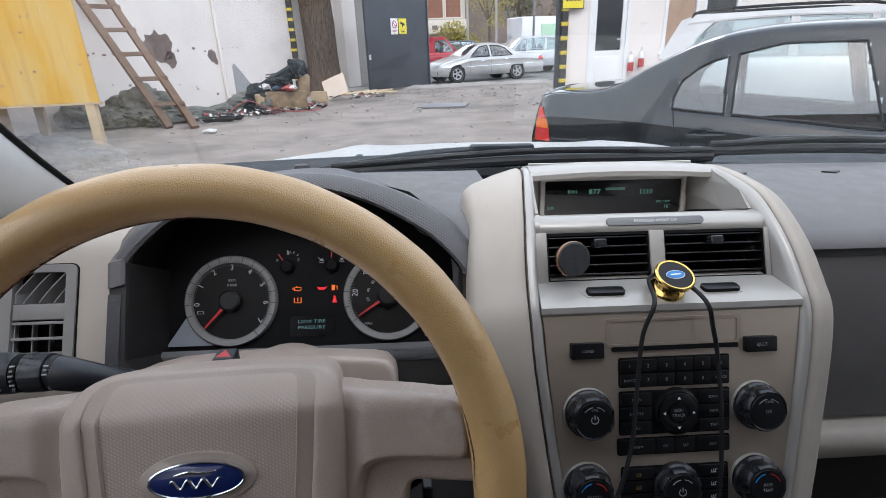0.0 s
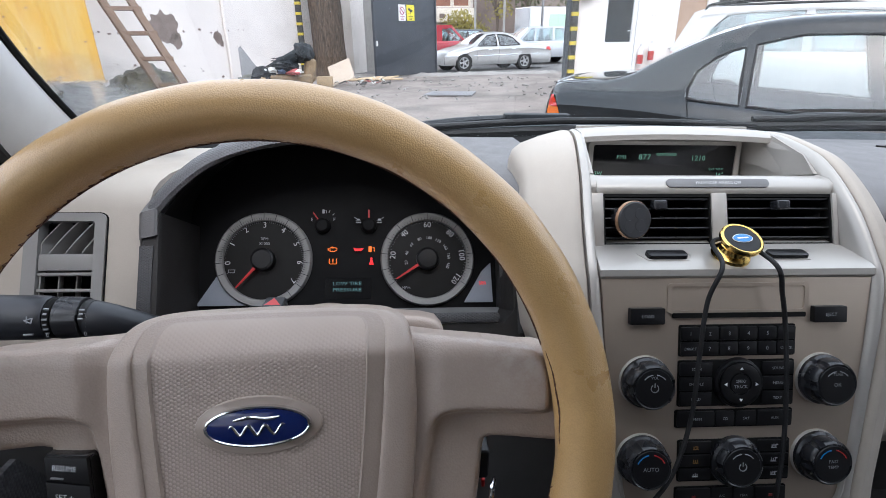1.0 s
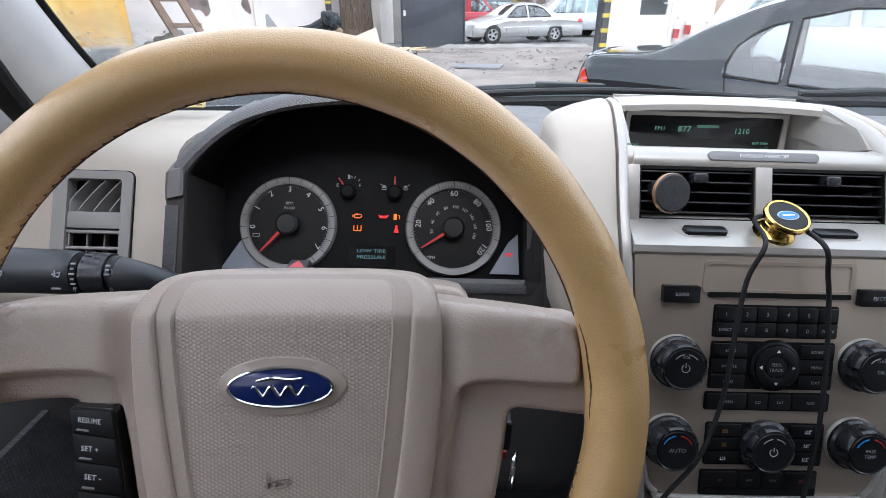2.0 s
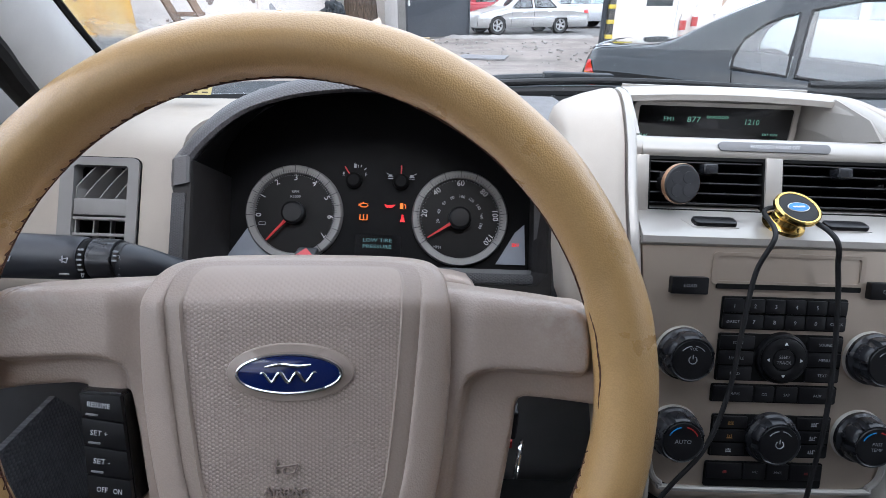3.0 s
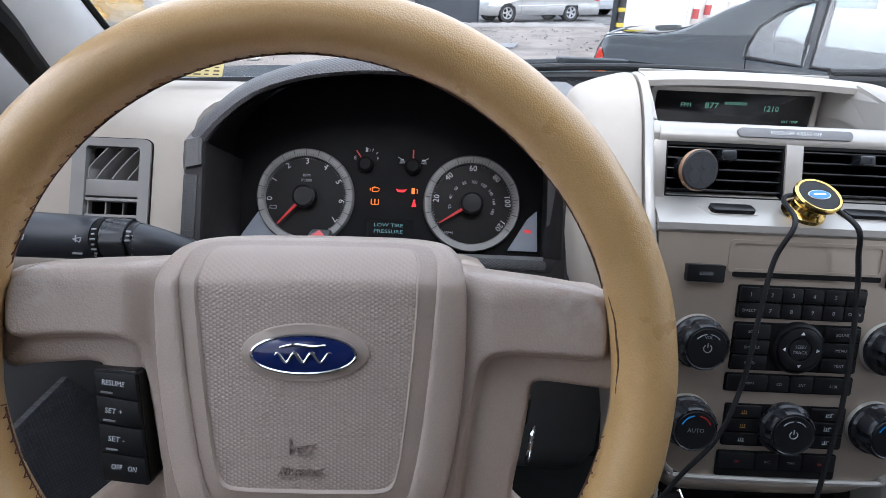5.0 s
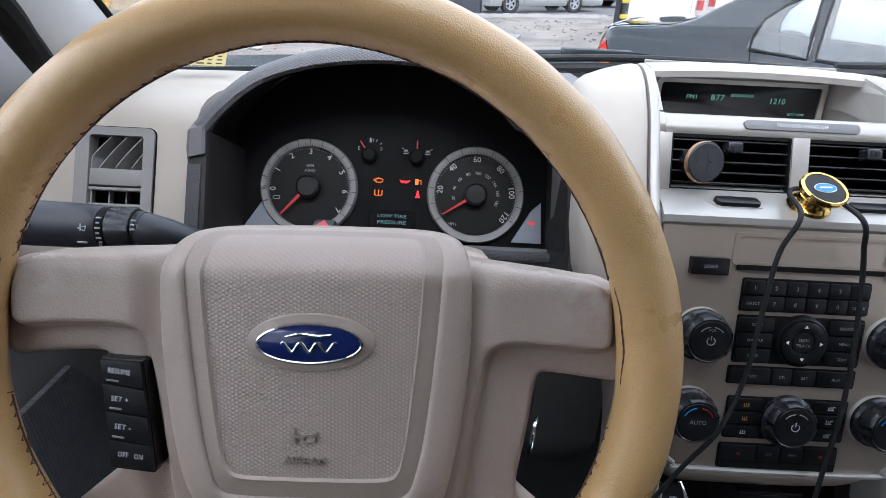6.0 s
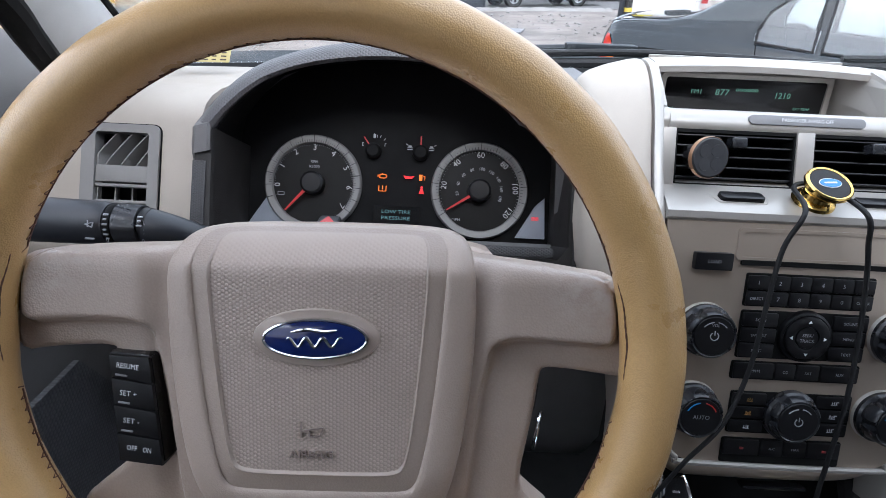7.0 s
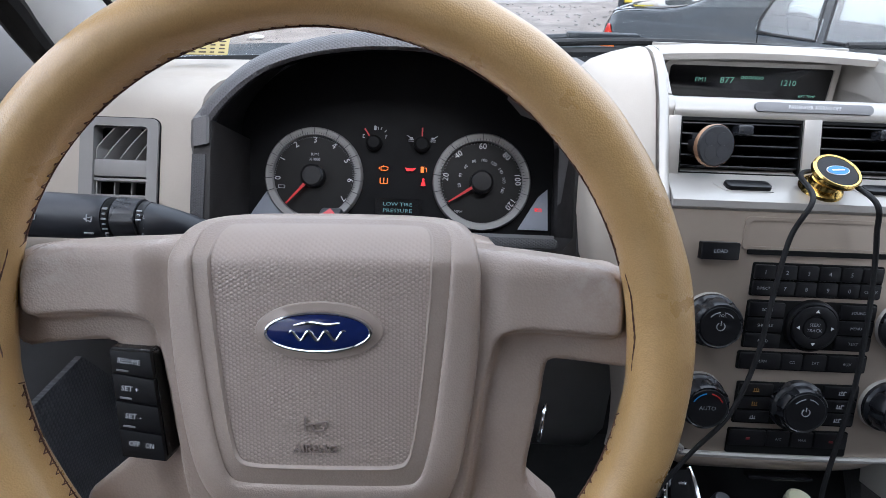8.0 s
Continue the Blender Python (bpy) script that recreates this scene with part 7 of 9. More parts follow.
# the white wall on the left
WD = Vector((3.07, 6.1, 0)).normalized()
WN = Vector((WD.y, -WD.x, 0))
WO = Vector((-5.17, 16.1, 0))
WALL = Pm(WO, WD, (0, 0, 1))  # x along the wall to the gate, y up, z out of it


def wallpt(along, up, out=0.0):
    return WALL @ Vector((along, up, out))


bm = mesh()
prism(bm, [(-16, -0.2), (6.9, -0.2), (6.9, 4.6), (-16, 4.6)], -0.3, 0.0, WALL)
wall = solo("wall_left", bm, M["white_wall"], "white rendered yard wall with flaking patches", "wall", kind="structure")


def flake(name, along, up, w, h, seed):
    """A patch where the render has fallen off, with a ragged outline."""
    rng = random.Random(seed)
    pts = []
    for i in range(26):
        a = 2 * math.pi * i / 26
        r = 0.72 + 0.38 * rng.random()
        pts.append((along + w / 2 * r * math.cos(a), up + h / 2 * r * math.sin(a)))
    bm = mesh()
    prism(bm, pts, -0.01, 0.005, WALL)
    return part(name, bm, M["bare_brick"], wall, "bare reddish patch of fallen render", smooth=0)


flake("fallen_render", -1.86, 1.60, 0.90, 0.78, 3)
flake("fallen_render", -1.62, 1.30, 0.36, 0.45, 13)
flake("fallen_render", -0.23, 1.34, 0.34, 0.36, 8)
flake("fallen_render", -0.12, 1.20, 0.16, 0.22, 18)
rng = random.Random(31)
for i in range(26):
    flake("render_chip", rng.uniform(-3.8, 0.8), 1.50 + rng.uniform(-0.06, 0.06) if i < 14 else rng.uniform(0.15, 0.8), rng.uniform(0.03, 0.12), rng.uniform(0.03, 0.07), 40 + i)
bm = mesh()
tube(bm, [wallpt(0.05, -0.1, 0.05), wallpt(0.06, 2.0, 0.05), wallpt(0.10, 4.5, 0.05)], 0.055, 12)
solo("drain_pipe", bm, M["white_wall"], "white painted drain pipe on the wall", "pipe")
# pier at the end of the wall and the return beside the gate
bm = mesh()
prism(bm, [(6.0, -0.2), (6.9, -0.2), (6.9, 4.6), (6.0, 4.6)], 0.004, 0.35, WALL)
solo("wall_pier", bm, M["white_wall"], "white rendered pier beside the gateway", "wall", kind="structure")
bm = mesh()
box(bm, (-1.2, 23.2, 2.2), (2.0, 0.3, 4.6), Matrix.Translation((0, 0, 0)))
solo("wall_return", bm, M["concrete"], "grey wall behind the gate leaf", "wall", kind="structure")


def striped_post(name, x, y, w, label):
    p = thing(name, (x, y, 0), label, "post", "striped gate posts")
    bm = mesh()
    box(bm, (x, y, 2.0), (w, w, 4.1), bevel=0.01)
    part("post_core", bm, M["black_paint"], p)
    i = 0
    z = 0.18
    while z < 3.9:
        bm = mesh()
        box(bm, (x, y, z), (w + 0.012, w + 0.012, 0.085), bevel=0.004)
        part("yellow_band", bm, M["yellow_paint"], p)
        z += 0.31
    return p


striped_post("striped_post", -3.62, 19.05, 0.17, "black post with yellow hazard bands against the wall")
striped_post("striped_post", 3.82, 12.92, 0.14, "black post with yellow hazard bands at the gateway")
bm = mesh()
box(bm, (3.69, 12.98, 2.0), (0.10, 0.10, 4.1), bevel=0.01)
solo("gate_post", bm, M["gate"], "dark steel gate post", "post")

# old tree in front of the wall
tree = thing("tree", (-2.72, 19.2, 0), "old tree with a thick furrowed trunk", "tree")
bm = mesh()
rows = []
for k in range(56):
    z = -0.1 + k * 0.092
    r = 0.50 + 0.20 * math.exp(-z * 2.2) + 0.0012 * k
    row = []
    for i in range(110):
        a = 2 * math.pi * i / 110
        rr = r * (1 + 0.05 * math.sin(a * 3 + 0.4 * z) + 0.055 * noise.noise(Vector((math.cos(a) * 4, math.sin(a) * 4, z * 0.8))) - 0.075 * abs(noise.noise(Vector((math.cos(a) * 9, math.sin(a) * 9, z * 1.3)))) - 0.05 * abs(noise.noise(Vector((math.cos(a) * 20, math.sin(a) * 20, z * 2.6 + 7)))))
        row.append(Vector((-2.72 - 0.035 * z + rr * math.cos(a), 19.2 + rr * math.sin(a), z)))
    rows.append(row)
loft(bm, rows, ring=True, caps=True)
part("trunk", bm, M["bark"], tree, "furrowed grey-brown trunk", smooth=0.7)
for i, (a, l) in enumerate(((200, 3.0), (320, 2.6), (80, 2.8))):
    bm = mesh()
    c, s = math.cos(radians(a)), math.sin(radians(a))
    tube(bm, smooth_path([(-2.88, 19.2, 4.7), (-2.88 + c * l * 0.4, 19.2 + s * l * 0.4, 6.2), (-2.88 + c * l, 19.2 + s * l, 8.2)], 6), [0.30 - 0.02 * j for j in range(13)], 12)
    part("limb", bm, M["bark"], tree)


def leaf_cloud(bm, centre, size, count, seed, leaf=0.16):
    rng = random.Random(seed)
    for i in range(count):
        a, b = rng.uniform(0, 6.283), rng.uniform(-1, 1)
        r = rng.random() ** 0.4
        k = math.sqrt(1 - b * b)
        p = Vector(centre) + Vector((size[0] * r * k * math.cos(a), size[1] * r * k * math.sin(a), size[2] * r * b))
        if noise.noise(p * 0.7) < -0.12:
            continue
        u = Vector((rng.uniform(-1, 1), rng.uniform(-1, 1), rng.uniform(-1, 1))).normalized() * leaf * rng.uniform(0.6, 1.3)
        v = u.cross(Vector((rng.uniform(-1, 1), rng.uniform(-1, 1), rng.uniform(-1, 1)))).normalized() * leaf * 0.5
        q = [bm.verts.new(p - u), bm.verts.new(p + v * 0.9), bm.verts.new(p + u), bm.verts.new(p - v)]
        bm.faces.new(q)


bm = mesh()
leaf_cloud(bm, (-3.5, 19.4, 9.2), (4.2, 4.2, 2.6), 1800, 3)
part("crown", bm, M["leaf_gold"], tree, "thin yellowing crown", smooth=0)

# ladder leaning on the wall
ladder = thing("wooden_ladder", (-4.47, 11.16, 0), "brown wooden ladder leaning against the wall", "ladder")
FL, FR = Vector((-4.79, 11.28, 0.0)), Vector((-4.19, 11.07, 0.0))
TL, TR = Vector((-6.92, 12.85, 2.9)), Vector((-6.60, 13.48, 2.9))
for f, t in ((FL, TL), (FR, TR)):
    bm = mesh()
    d = (t - f)
    m = Pm(f, d.normalized(), (0.5, 0.8, 0.2))
    box(bm, (d.length / 2 * 1.05, 0, 0), (d.length * 1.05, 0.15, 0.085), m, 0.008)
    part("side_rail", bm, M["wood"], ladder)
for i in range(5):
    k = 0.15 + i * 0.17
    a, b = FL.lerp(TL, k), FR.lerp(TR, k)
    d = b - a
    bm = mesh()
    m = Pm(a, d.normalized(), (0.2, 0.5, 0.8))
    box(bm, (d.length / 2 + 0.02, 0, 0.03), (d.length + 0.18, 0.085, 0.035), m, 0.004)
    part("rung", bm, M["wood"], ladder)

# yellow shed on timber legs
shed = thing("yellow_shed", (-5.9, 9.2, 0), "yellow painted sheet shed on timber legs", "shed")
SH = Pm((-4.76, 9.0, 0.0), (-1, 0.02, -0.006), (0, 0, 1))
bm = mesh()
loft(bm, [[SH @ Vector((x, y, z)) for x, z in ((0.0, 0.004), (3.0, 0.004), (3.0, 1.8), (1.25, 1.8))] for y in (0.725, 3.675)], ring=True, caps=True)
part("shed_body", bm, M["yellow_sheet"], shed)
for i in range(5):
    bm = mesh()
    prism(bm, [(0.005 + i * 0.605, 0.725), (0.610 + i * 0.605, 0.725), (0.610 + i * 0.605, 3.66), (0.005 + i * 0.605, 3.66)], -0.012 - 0.002 * (i % 2), 0.0, SH)
    part("sheet_panel", bm, M["yellow_sheet"], shed)
bm = mesh()
box(bm, (1.5, 0.705, 0.03), (3.02, 0.035, 0.08), SH, 0.006)
part("floor_beam", bm, M["pale_wood"], shed, "raw timber floor beam")
for x, z in ((0.20, 0.06), (2.6, 0.06), (2.1, 1.6), (2.8, 1.6)):
    bm = mesh()
    box(bm, (x, 0.34, z), (0.15, 0.72, 0.11), SH @ pose(0, 0, 0, 0, 0, 1.5), 0.008)
    part("shed_leg", bm, M["pale_wood"], shed, "raw timber leg")
rng = random.Random(17)
for i in range(9):
    bm = mesh()
    x, y = rng.uniform(0.1, 1.6), rng.uniform(0.85, 2.0)
    prism(bm, oval(rng.uniform(0.012, 0.03), rng.uniform(0.008, 0.015), 8, x, y), -0.020, -0.01, SH)
    part("rust_spot", bm, M["bare_brick"], shed, smooth=0)


def lump(name, c, s, seed, mat, label, cat, group=""):
    """A slumped sack or bundle."""
    bm = mesh()
    bmesh.ops.create_icosphere(bm, subdivisions=4, radius=1.0)
    for v in bm.verts:
        n = 0.34 * noise.noise(v.co * 1.7 + Vector((seed, 0, 0))) - 0.30 * abs(noise.noise(v.co * 3.0 + Vector((0, seed, 0)))) - 0.16 * abs(noise.noise(v.co * 6.5 + Vector((0, 0, seed)))) + 0.14
        v.co *= 1 + n
        v.co = Vector((v.co.x * s[0], v.co.y * s[1], max(-0.8, v.co.z) * s[2]))
    bm.transform(Matrix.Translation((c[0], c[1], c[2] + 0.8 * s[2])) @ pose(0, 0, 0, 0, 0, seed * 37))
    return solo(name, bm, mat, label, cat, group, smooth=0.45)


for i, (c, s) in enumerate((((-5.55, 12.15, 0.12), (0.52, 0.34, 0.36)), ((-6.15, 12.4, 0), (0.42, 0.34, 0.33)), ((-5.25, 11.75, 0), (0.46, 0.26, 0.17)), ((-6.2, 11.75, 0), (0.42, 0.30, 0.19)), ((-5.75, 11.85, 0), (0.40, 0.28, 0.20)), ((-4.75, 12.35, 0), (0.60, 0.26, 0.16)), ((-6.9, 12.0, 0), (0.45, 0.36, 0.30)), ((-5.75, 12.45, 0), (0.45, 0.3, 0.26)))):
    lump("sack", c, s, i + 1, M["tarp"], "dusty green-grey sack slumped at the foot of the wall", "sack", "sacks by the wall")
lump("rag_heap", (-4.35, 13.4, 0), (0.45, 0.28, 0.14), 11, M["tarp"], "heap of faded grey cloth", "rags")
lump("rag_heap", (-3.95, 13.9, 0), (0.32, 0.25, 0.15), 12, M["rag_red"], "heap of faded red rags and scraps", "rags")
for i, (x, y, r) in enumerate(((-4.0, 11.9, 0.30), (-3.8, 12.1, 0.22))):
    bm = mesh()
    for k in range(3):
        tube(bm, [Vector((x + (r + 0.03 * k) * math.cos(a), y + (r * 0.6 + 0.02 * k) * math.sin(a), 0.02 + 0.025 * k + 0.01 * math.sin(3 * a))) for a in [2 * math.pi * j / 28 for j in range(29)]], 0.014, 6)
    solo("hose_coil", bm, M["rubber"], "coil of black hose lying on the ground", "hose", "hose coils")

# heap with an old armchair
chair = thing("old_armchair", (-3.05, 14.0, 0), "torn beige armchair seat dumped on the ground", "armchair")
CH = Matrix.Translation((-3.0, 14.0, 0)) @ pose(0, 0, 0, 0, 0, 14)
bm = mesh()
box(bm, (0, 0, 0.24), (1.05, 0.75, 0.46), CH, 0.08, 3)
part("seat_base", bm, M["old_cloth"], chair)
bm = mesh()
box(bm, (0.42, 0.05, 0.62), (0.28, 0.7, 0.55), CH @ pose(0, 0, 0, 0, 8, 0), 0.11, 4)
part("armrest", bm, M["old_cloth"], chair)
bm = mesh()
box(bm, (-0.55, -0.1, 0.28), (0.22, 0.6, 0.5), CH @ pose(0, 0, 0, 0, -8, 0), 0.08, 3)
part("torn_side", bm, M["card"], chair)
bumper = thing("car_bumper", (-3.0, 14.0, 0.5), "dark plastic car bumper lying across an armchair", "bumper")
bm = mesh()
pts = smooth_path([(-3.75, 13.95, 0.42), (-3.4, 13.85, 0.58), (-3.05, 13.85, 0.76), (-2.75, 13.95, 0.92), (-2.5, 14.15, 1.02)], 8)
rows = []
for i, p in enumerate(pts):
    k = math.sin(math.pi * i / (len(pts) - 1)) ** 0.5
    rows.append([p + Vector((-0.5 * b, -a, 0.85 * b)) for a, b in ((0.0, -0.12), (0.12 * k, -0.10), (0.17 * k, -0.02), (0.13 * k, 0.0), (0.14 * k, 0.08), (0.09 * k, 0.13), (0.0, 0.14), (-0.03, 0.12), (-0.03, -0.10))])
loft(bm, rows, ring=True, caps=True)
part("bumper_skin", bm, M["wiper"], bumper, smooth=0.7)
for i in range(4):
    bm = mesh()
    box(bm, (-3.18 + i * 0.02, 14.12, 0.66 + i * 0.06), (0.62, 0.05, 0.022), pose(0, 0, 0, 0, 0, 0), 0.006)
    part("grille_bar", bm, M["black_matte"], bumper)
for i, (x, y, z, s, mat) in enumerate(((-3.35, 13.75, 0.62, 0.20, "white_scrap"), (-3.1, 13.7, 0.60, 0.16, "rag_blue"), (-2.85, 13.72, 0.56, 0.22, "rag_red"), (-2.75, 13.68, 0.60, 0.14, "white_scrap"))):
    lump("scrap_bundle", (x, y, z - 0.1), (s, s * 0.7, s * 0.35), 21 + i, M[mat], "bundle of scraps heaped on the armchair", "scraps", "scraps")
for i, (c, sz) in enumerate((((-2.62, 14.05, 0.72), (0.30, 0.24, 0.26)), ((-3.05, 13.9, 0.50), (0.34, 0.26, 0.20)), ((-3.55, 13.75, 0.16), (0.30, 0.24, 0.26)), ((-3.75, 13.7, 0.0), (0.26, 0.22, 0.22)))):
    lump("dark_cloth", c, sz, 61 + i, M["wiper"], "dark crumpled clothes heaped by the armchair", "clothes", "dark clothes")
lump("rubble_heap", (-3.95, 14.0, 0), (0.5, 0.4, 0.24), 31, M["tarp"], "low heap of dark rubbish", "rubbish")
bm = mesh()
prism(bm, [(-0.28, 0), (0.24, 0), (0.30, 0.25), (-0.20, 1.05), (-0.26, 1.0)], 0, 0.02, Pm((-4.0, 14.3, 0.1), (0.95, 0.3, 0), (0, 0.2, 1)))
solo("sheet_scrap", bm, M["steel"], "torn grey sheet leaning on the heap", "sheet scrap")
bm = mesh()
prism(bm, [(-0.35, 0), (0.35, 0), (0.35, 0.62), (-0.35, 0.62)], 0, 0.02, Pm((-1.92, 16.0, 0.10), (0.93, -0.12, 0.36), (-0.45, 0.55, 0.85)))
solo("leaning_board", bm, M["pale_board"], "pale fibreboard leaning at the tree", "board")
bm = mesh()
box(bm, (-2.42, 15.7, 0.13), (0.42, 0.3, 0.30), Matrix.Translation((0, 0, 0)) , 0.01)
solo("cardboard_box", bm, M["card"], "crushed brown cardboard box on the ground", "box")
for i in range(7):
    bm = mesh()
    x, y = -1.7 + 0.16 * i, 17.6 + 0.2 * (i % 3)
    tube(bm, [(x - 0.5, y, 0.03), (x + 0.5, y + 0.12 * (i % 2), 0.05 + 0.02 * (i % 3))], 0.03, 6)
    solo("scrap_stick", bm, M["pale_wood"], "pale scrap stick lying by the gate", "stick", "scrap sticks")
bm = mesh()
lump("plastic_scrap", (-3.6, 10.2, 0), (0.12, 0.08, 0.04), 44, M["white_scrap"], "white plastic scrap on the earth", "scrap")
bm.free()

# gate leaf, standing open
GD = Vector((2.1, 2.34, 0)).normalized()
GATE = Pm((-1.13, 18.27, 0.0), GD, (0, 0, 1))
gate = thing("gate_leaf", (-0.08, 19.4, 0), "slate-coloured sheet steel gate leaf standing open", "gate")
bm = mesh()
box(bm, (1.57, 2.02, -0.04), (3.14, 3.95, 0.06), GATE, 0.006)
part("gate_sheet", bm, M["gate"], gate)
for x in (0.03, 3.11):
    bm = mesh()
    box(bm, (x, 2.02, 0.0), (0.06, 3.95, 0.05), GATE, 0.006)
    part("gate_stile", bm, M["gate"], gate)
bm = mesh()
box(bm, (0.05, 1.10, 0.05), (0.06, 0.16, 0.05), GATE, 0.01)
part("gate_latch", bm, M["white_scrap"], gate, "pale latch")


def notice(x0, x1, y0, y1, mat, kind, label):
    s = thing("notice_sign", GATE @ Vector(((x0 + x1) / 2, y0, 0)), label, "sign", "notices on the gate")
    cx, cy = (x0 + x1) / 2, (y0 + y1) / 2
    bm = mesh()
    prism(bm, [(x0, y0), (x1, y0), (x1, y1), (x0, y1)], -0.005, 0.008, GATE)
    part("sign_plate", bm, M[mat], s, smooth=0)
    bm = mesh()
    if kind == "round":
        ring_plate(bm, oval(0.115, 0.125, 28, cx, cy + 0.06), oval(0.085, 0.095, 28, cx, cy + 0.06), 0.008, 0.012, GATE)
        o = mesh()
        rod(o, (cx - 0.07, cy + 0.13), (cx + 0.07, cy - 0.01), 0.03, 0.008, 0.012)
        join(bm, o, GATE)
        part("sign_symbol", bm, M["sign_purple"], s, smooth=0)
    else:
        o = mesh()
        rod(o, (cx - 0.11, cy + 0.12), (cx + 0.09, cy + 0.04), 0.075, 0.008, 0.012)
        rod(o, (cx - 0.01, cy + 0.05), (cx - 0.03, cy - 0.05), 0.03, 0.008, 0.012)
        join(bm, o, GATE)
        part("sign_symbol", bm, M["black_paint"], s, smooth=0)
    bm = mesh()
    for k in range(3):
        box(bm, (cx, cy - 0.12 - 0.045 * k, 0.009), (0.22 - 0.05 * k, 0.018, 0.006), GATE)
    part("sign_bars", bm, M["sign_purple" if kind == "round" else "black_paint"], s, smooth=0)


notice(1.18, 1.52, 1.79, 2.29, "sign_white", "round", "white notice with a red-violet round symbol")
notice(1.58, 1.96, 1.80, 2.29, "sign_yellow", "camera", "yellow notice with a black camera symbol")

# white office building on the right
FAC = Pm((3.90, 12.95, 0.0), (1, -0.055, 0), (0, 0, 1))
office = thing("office_building", (6, 13, 0), "low white office building with a plastic door", "building")
bm = mesh()
prism(bm, [(0, 0), (0.50, 0), (0.50, 2.55), (0, 2.55)], -0.3, 0.0, FAC)
prism(bm, [(1.45, 0), (2.22, 0), (2.22, 2.55), (1.45, 2.55)], -0.3, 0.0, FAC)
prism(bm, [(2.22, 0), (9.0, 0), (9.0, 1.0), (2.22, 1.0)], -0.3, 0.0, FAC)
prism(bm, [(3.02, 1.0), (3.10, 1.0), (3.10, 2.55), (3.02, 2.55)], -0.3, 0.0, FAC)
prism(bm, [(3.95, 1.0), (9.0, 1.0), (9.0, 2.55), (3.95, 2.55)], -0.3, 0.0, FAC)
prism(bm, [(0, 2.55), (9.0, 2.55), (9.0, 3.6), (0, 3.6)], -0.3, 0.0, FAC)
part("wall", bm, M["white_wall"], office)
bm = mesh()
ring_plate(bm, [(0.50, 0), (1.45, 0), (1.45, 2.55), (0.50, 2.55)], [(0.58, 0.03), (1.37, 0.03), (1.37, 2.47), (0.58, 2.47)], -0.12, 0.02, FAC)
dr = part("door", bm, M["pvc"], office, "white plastic door with a dark pane")
bm = mesh()
ring_plate(bm, [(0.585, 0.04), (1.365, 0.04), (1.365, 2.46), (0.585, 2.46)], [(0.68, 1.12), (1.27, 1.12), (1.27, 2.36), (0.68, 2.36)], -0.09, -0.01, FAC)
prism(bm, rounded(0.60, 0.82, 0.02, 3, 0.975, 0.58), -0.05, 0.004, FAC, 0.01)
part("door_leaf", bm, M["pvc"], dr)
bm = mesh()
prism(bm, [(0.68, 1.12), (1.27, 1.12), (1.27, 2.36), (0.68, 2.36)], -0.06, -0.05, FAC)
part("door_pane", bm, M["dark_glass"], dr, "dark door pane")
bm = mesh()
box(bm, (1.24, 1.36, 0.03), (0.13, 0.025, 0.03), FAC, 0.006)
box(bm, (1.31, 1.33, 0.01), (0.03, 0.14, 0.02), FAC, 0.005)
part("door_handle", bm, M["pvc"], dr)
for x0, x1, mat, nm in ((2.22, 3.02, "brown_panel", "brown board in a white frame"), (3.10, 3.95, "dark_glass", "dark window in a white frame")):
    bm = mesh()
    ring_plate(bm, [(x0, 1.0), (x1, 1.0), (x1, 2.55), (x0, 2.55)], [(x0 + 0.08, 1.08), (x1 - 0.08, 1.08), (x1 - 0.08, 2.47), (x0 + 0.08, 2.47)], -0.12, 0.02, FAC)
    w = part("window", bm, M["pvc"], office, nm)
    bm = mesh()
    prism(bm, [(x0 + 0.08, 1.08), (x1 - 0.08, 1.08), (x1 - 0.08, 2.47), (x0 + 0.08, 2.47)], -0.07, -0.05, FAC)
    part("pane", bm, M[mat], w)
    bm = mesh()
    box(bm, ((x0 + x1) / 2, 0.99, 0.03), (x1 - x0 + 0.1, 0.03, 0.12), FAC, 0.005)
    part("sill", bm, M["pvc"], w)
bm = mesh()
box(bm, (4.2, 3.62, 0.1), (9.0, 0.08, 1.2), FAC, 0.01)
part("roof", bm, M["steel"], office)
bm = mesh()
for i in range(3):
    box(bm, (1.72 + i * 0.07, 1.68, 0.002), (0.012, 0.05 + 0.01 * (i % 2), 0.006), FAC)
part("wall_marks", bm, M["steel"], office, smooth=0)
for x, z in ((1.52, 0.62), (1.76, 0.70)):
    e = thing("fire_extinguisher", FAC @ Vector((x, z, 0.1)), "white fire extinguisher with a red lower band on the wall", "extinguisher", "fire extinguishers")
    bm = mesh()
    lathe(bm, [(0, 0.0), (0.06, 0.0), (0.066, 0.02), (0.066, 0.30), (0.05, 0.36), (0.022, 0.39), (0.022, 0.42), (0, 0.42)], 20, FAC @ Matrix.Translation((x, z, 0.08)) @ pose(0, 0, 0, -90))
    part("cylinder", bm, M["sign_white"], e)
    bm = mesh()
    lathe(bm, [(0.0675, 0.02), (0.0675, 0.22)], 20, FAC @ Matrix.Translation((x, z, 0.08)) @ pose(0, 0, 0, -90))
    part("label_band", bm, M["red_can"], e)
    bm = mesh()
    box(bm, (x, z + 0.44, 0.08), (0.03, 0.06, 0.10), FAC, 0.01)
    part("valve", bm, M["sign_white"], e)
sg = thing("yellow_sign", FAC @ Vector((0.12, 2.0, 0.03)), "yellow warning sign with a black border on the post", "sign")
bm = mesh()
prism(bm, rounded(0.50, 0.60, 0.02, 3, 0.08, 2.33), 0.10, 0.115, FAC)
part("sign_plate", bm, M["black_paint"], sg, smooth=0)
bm = mesh()
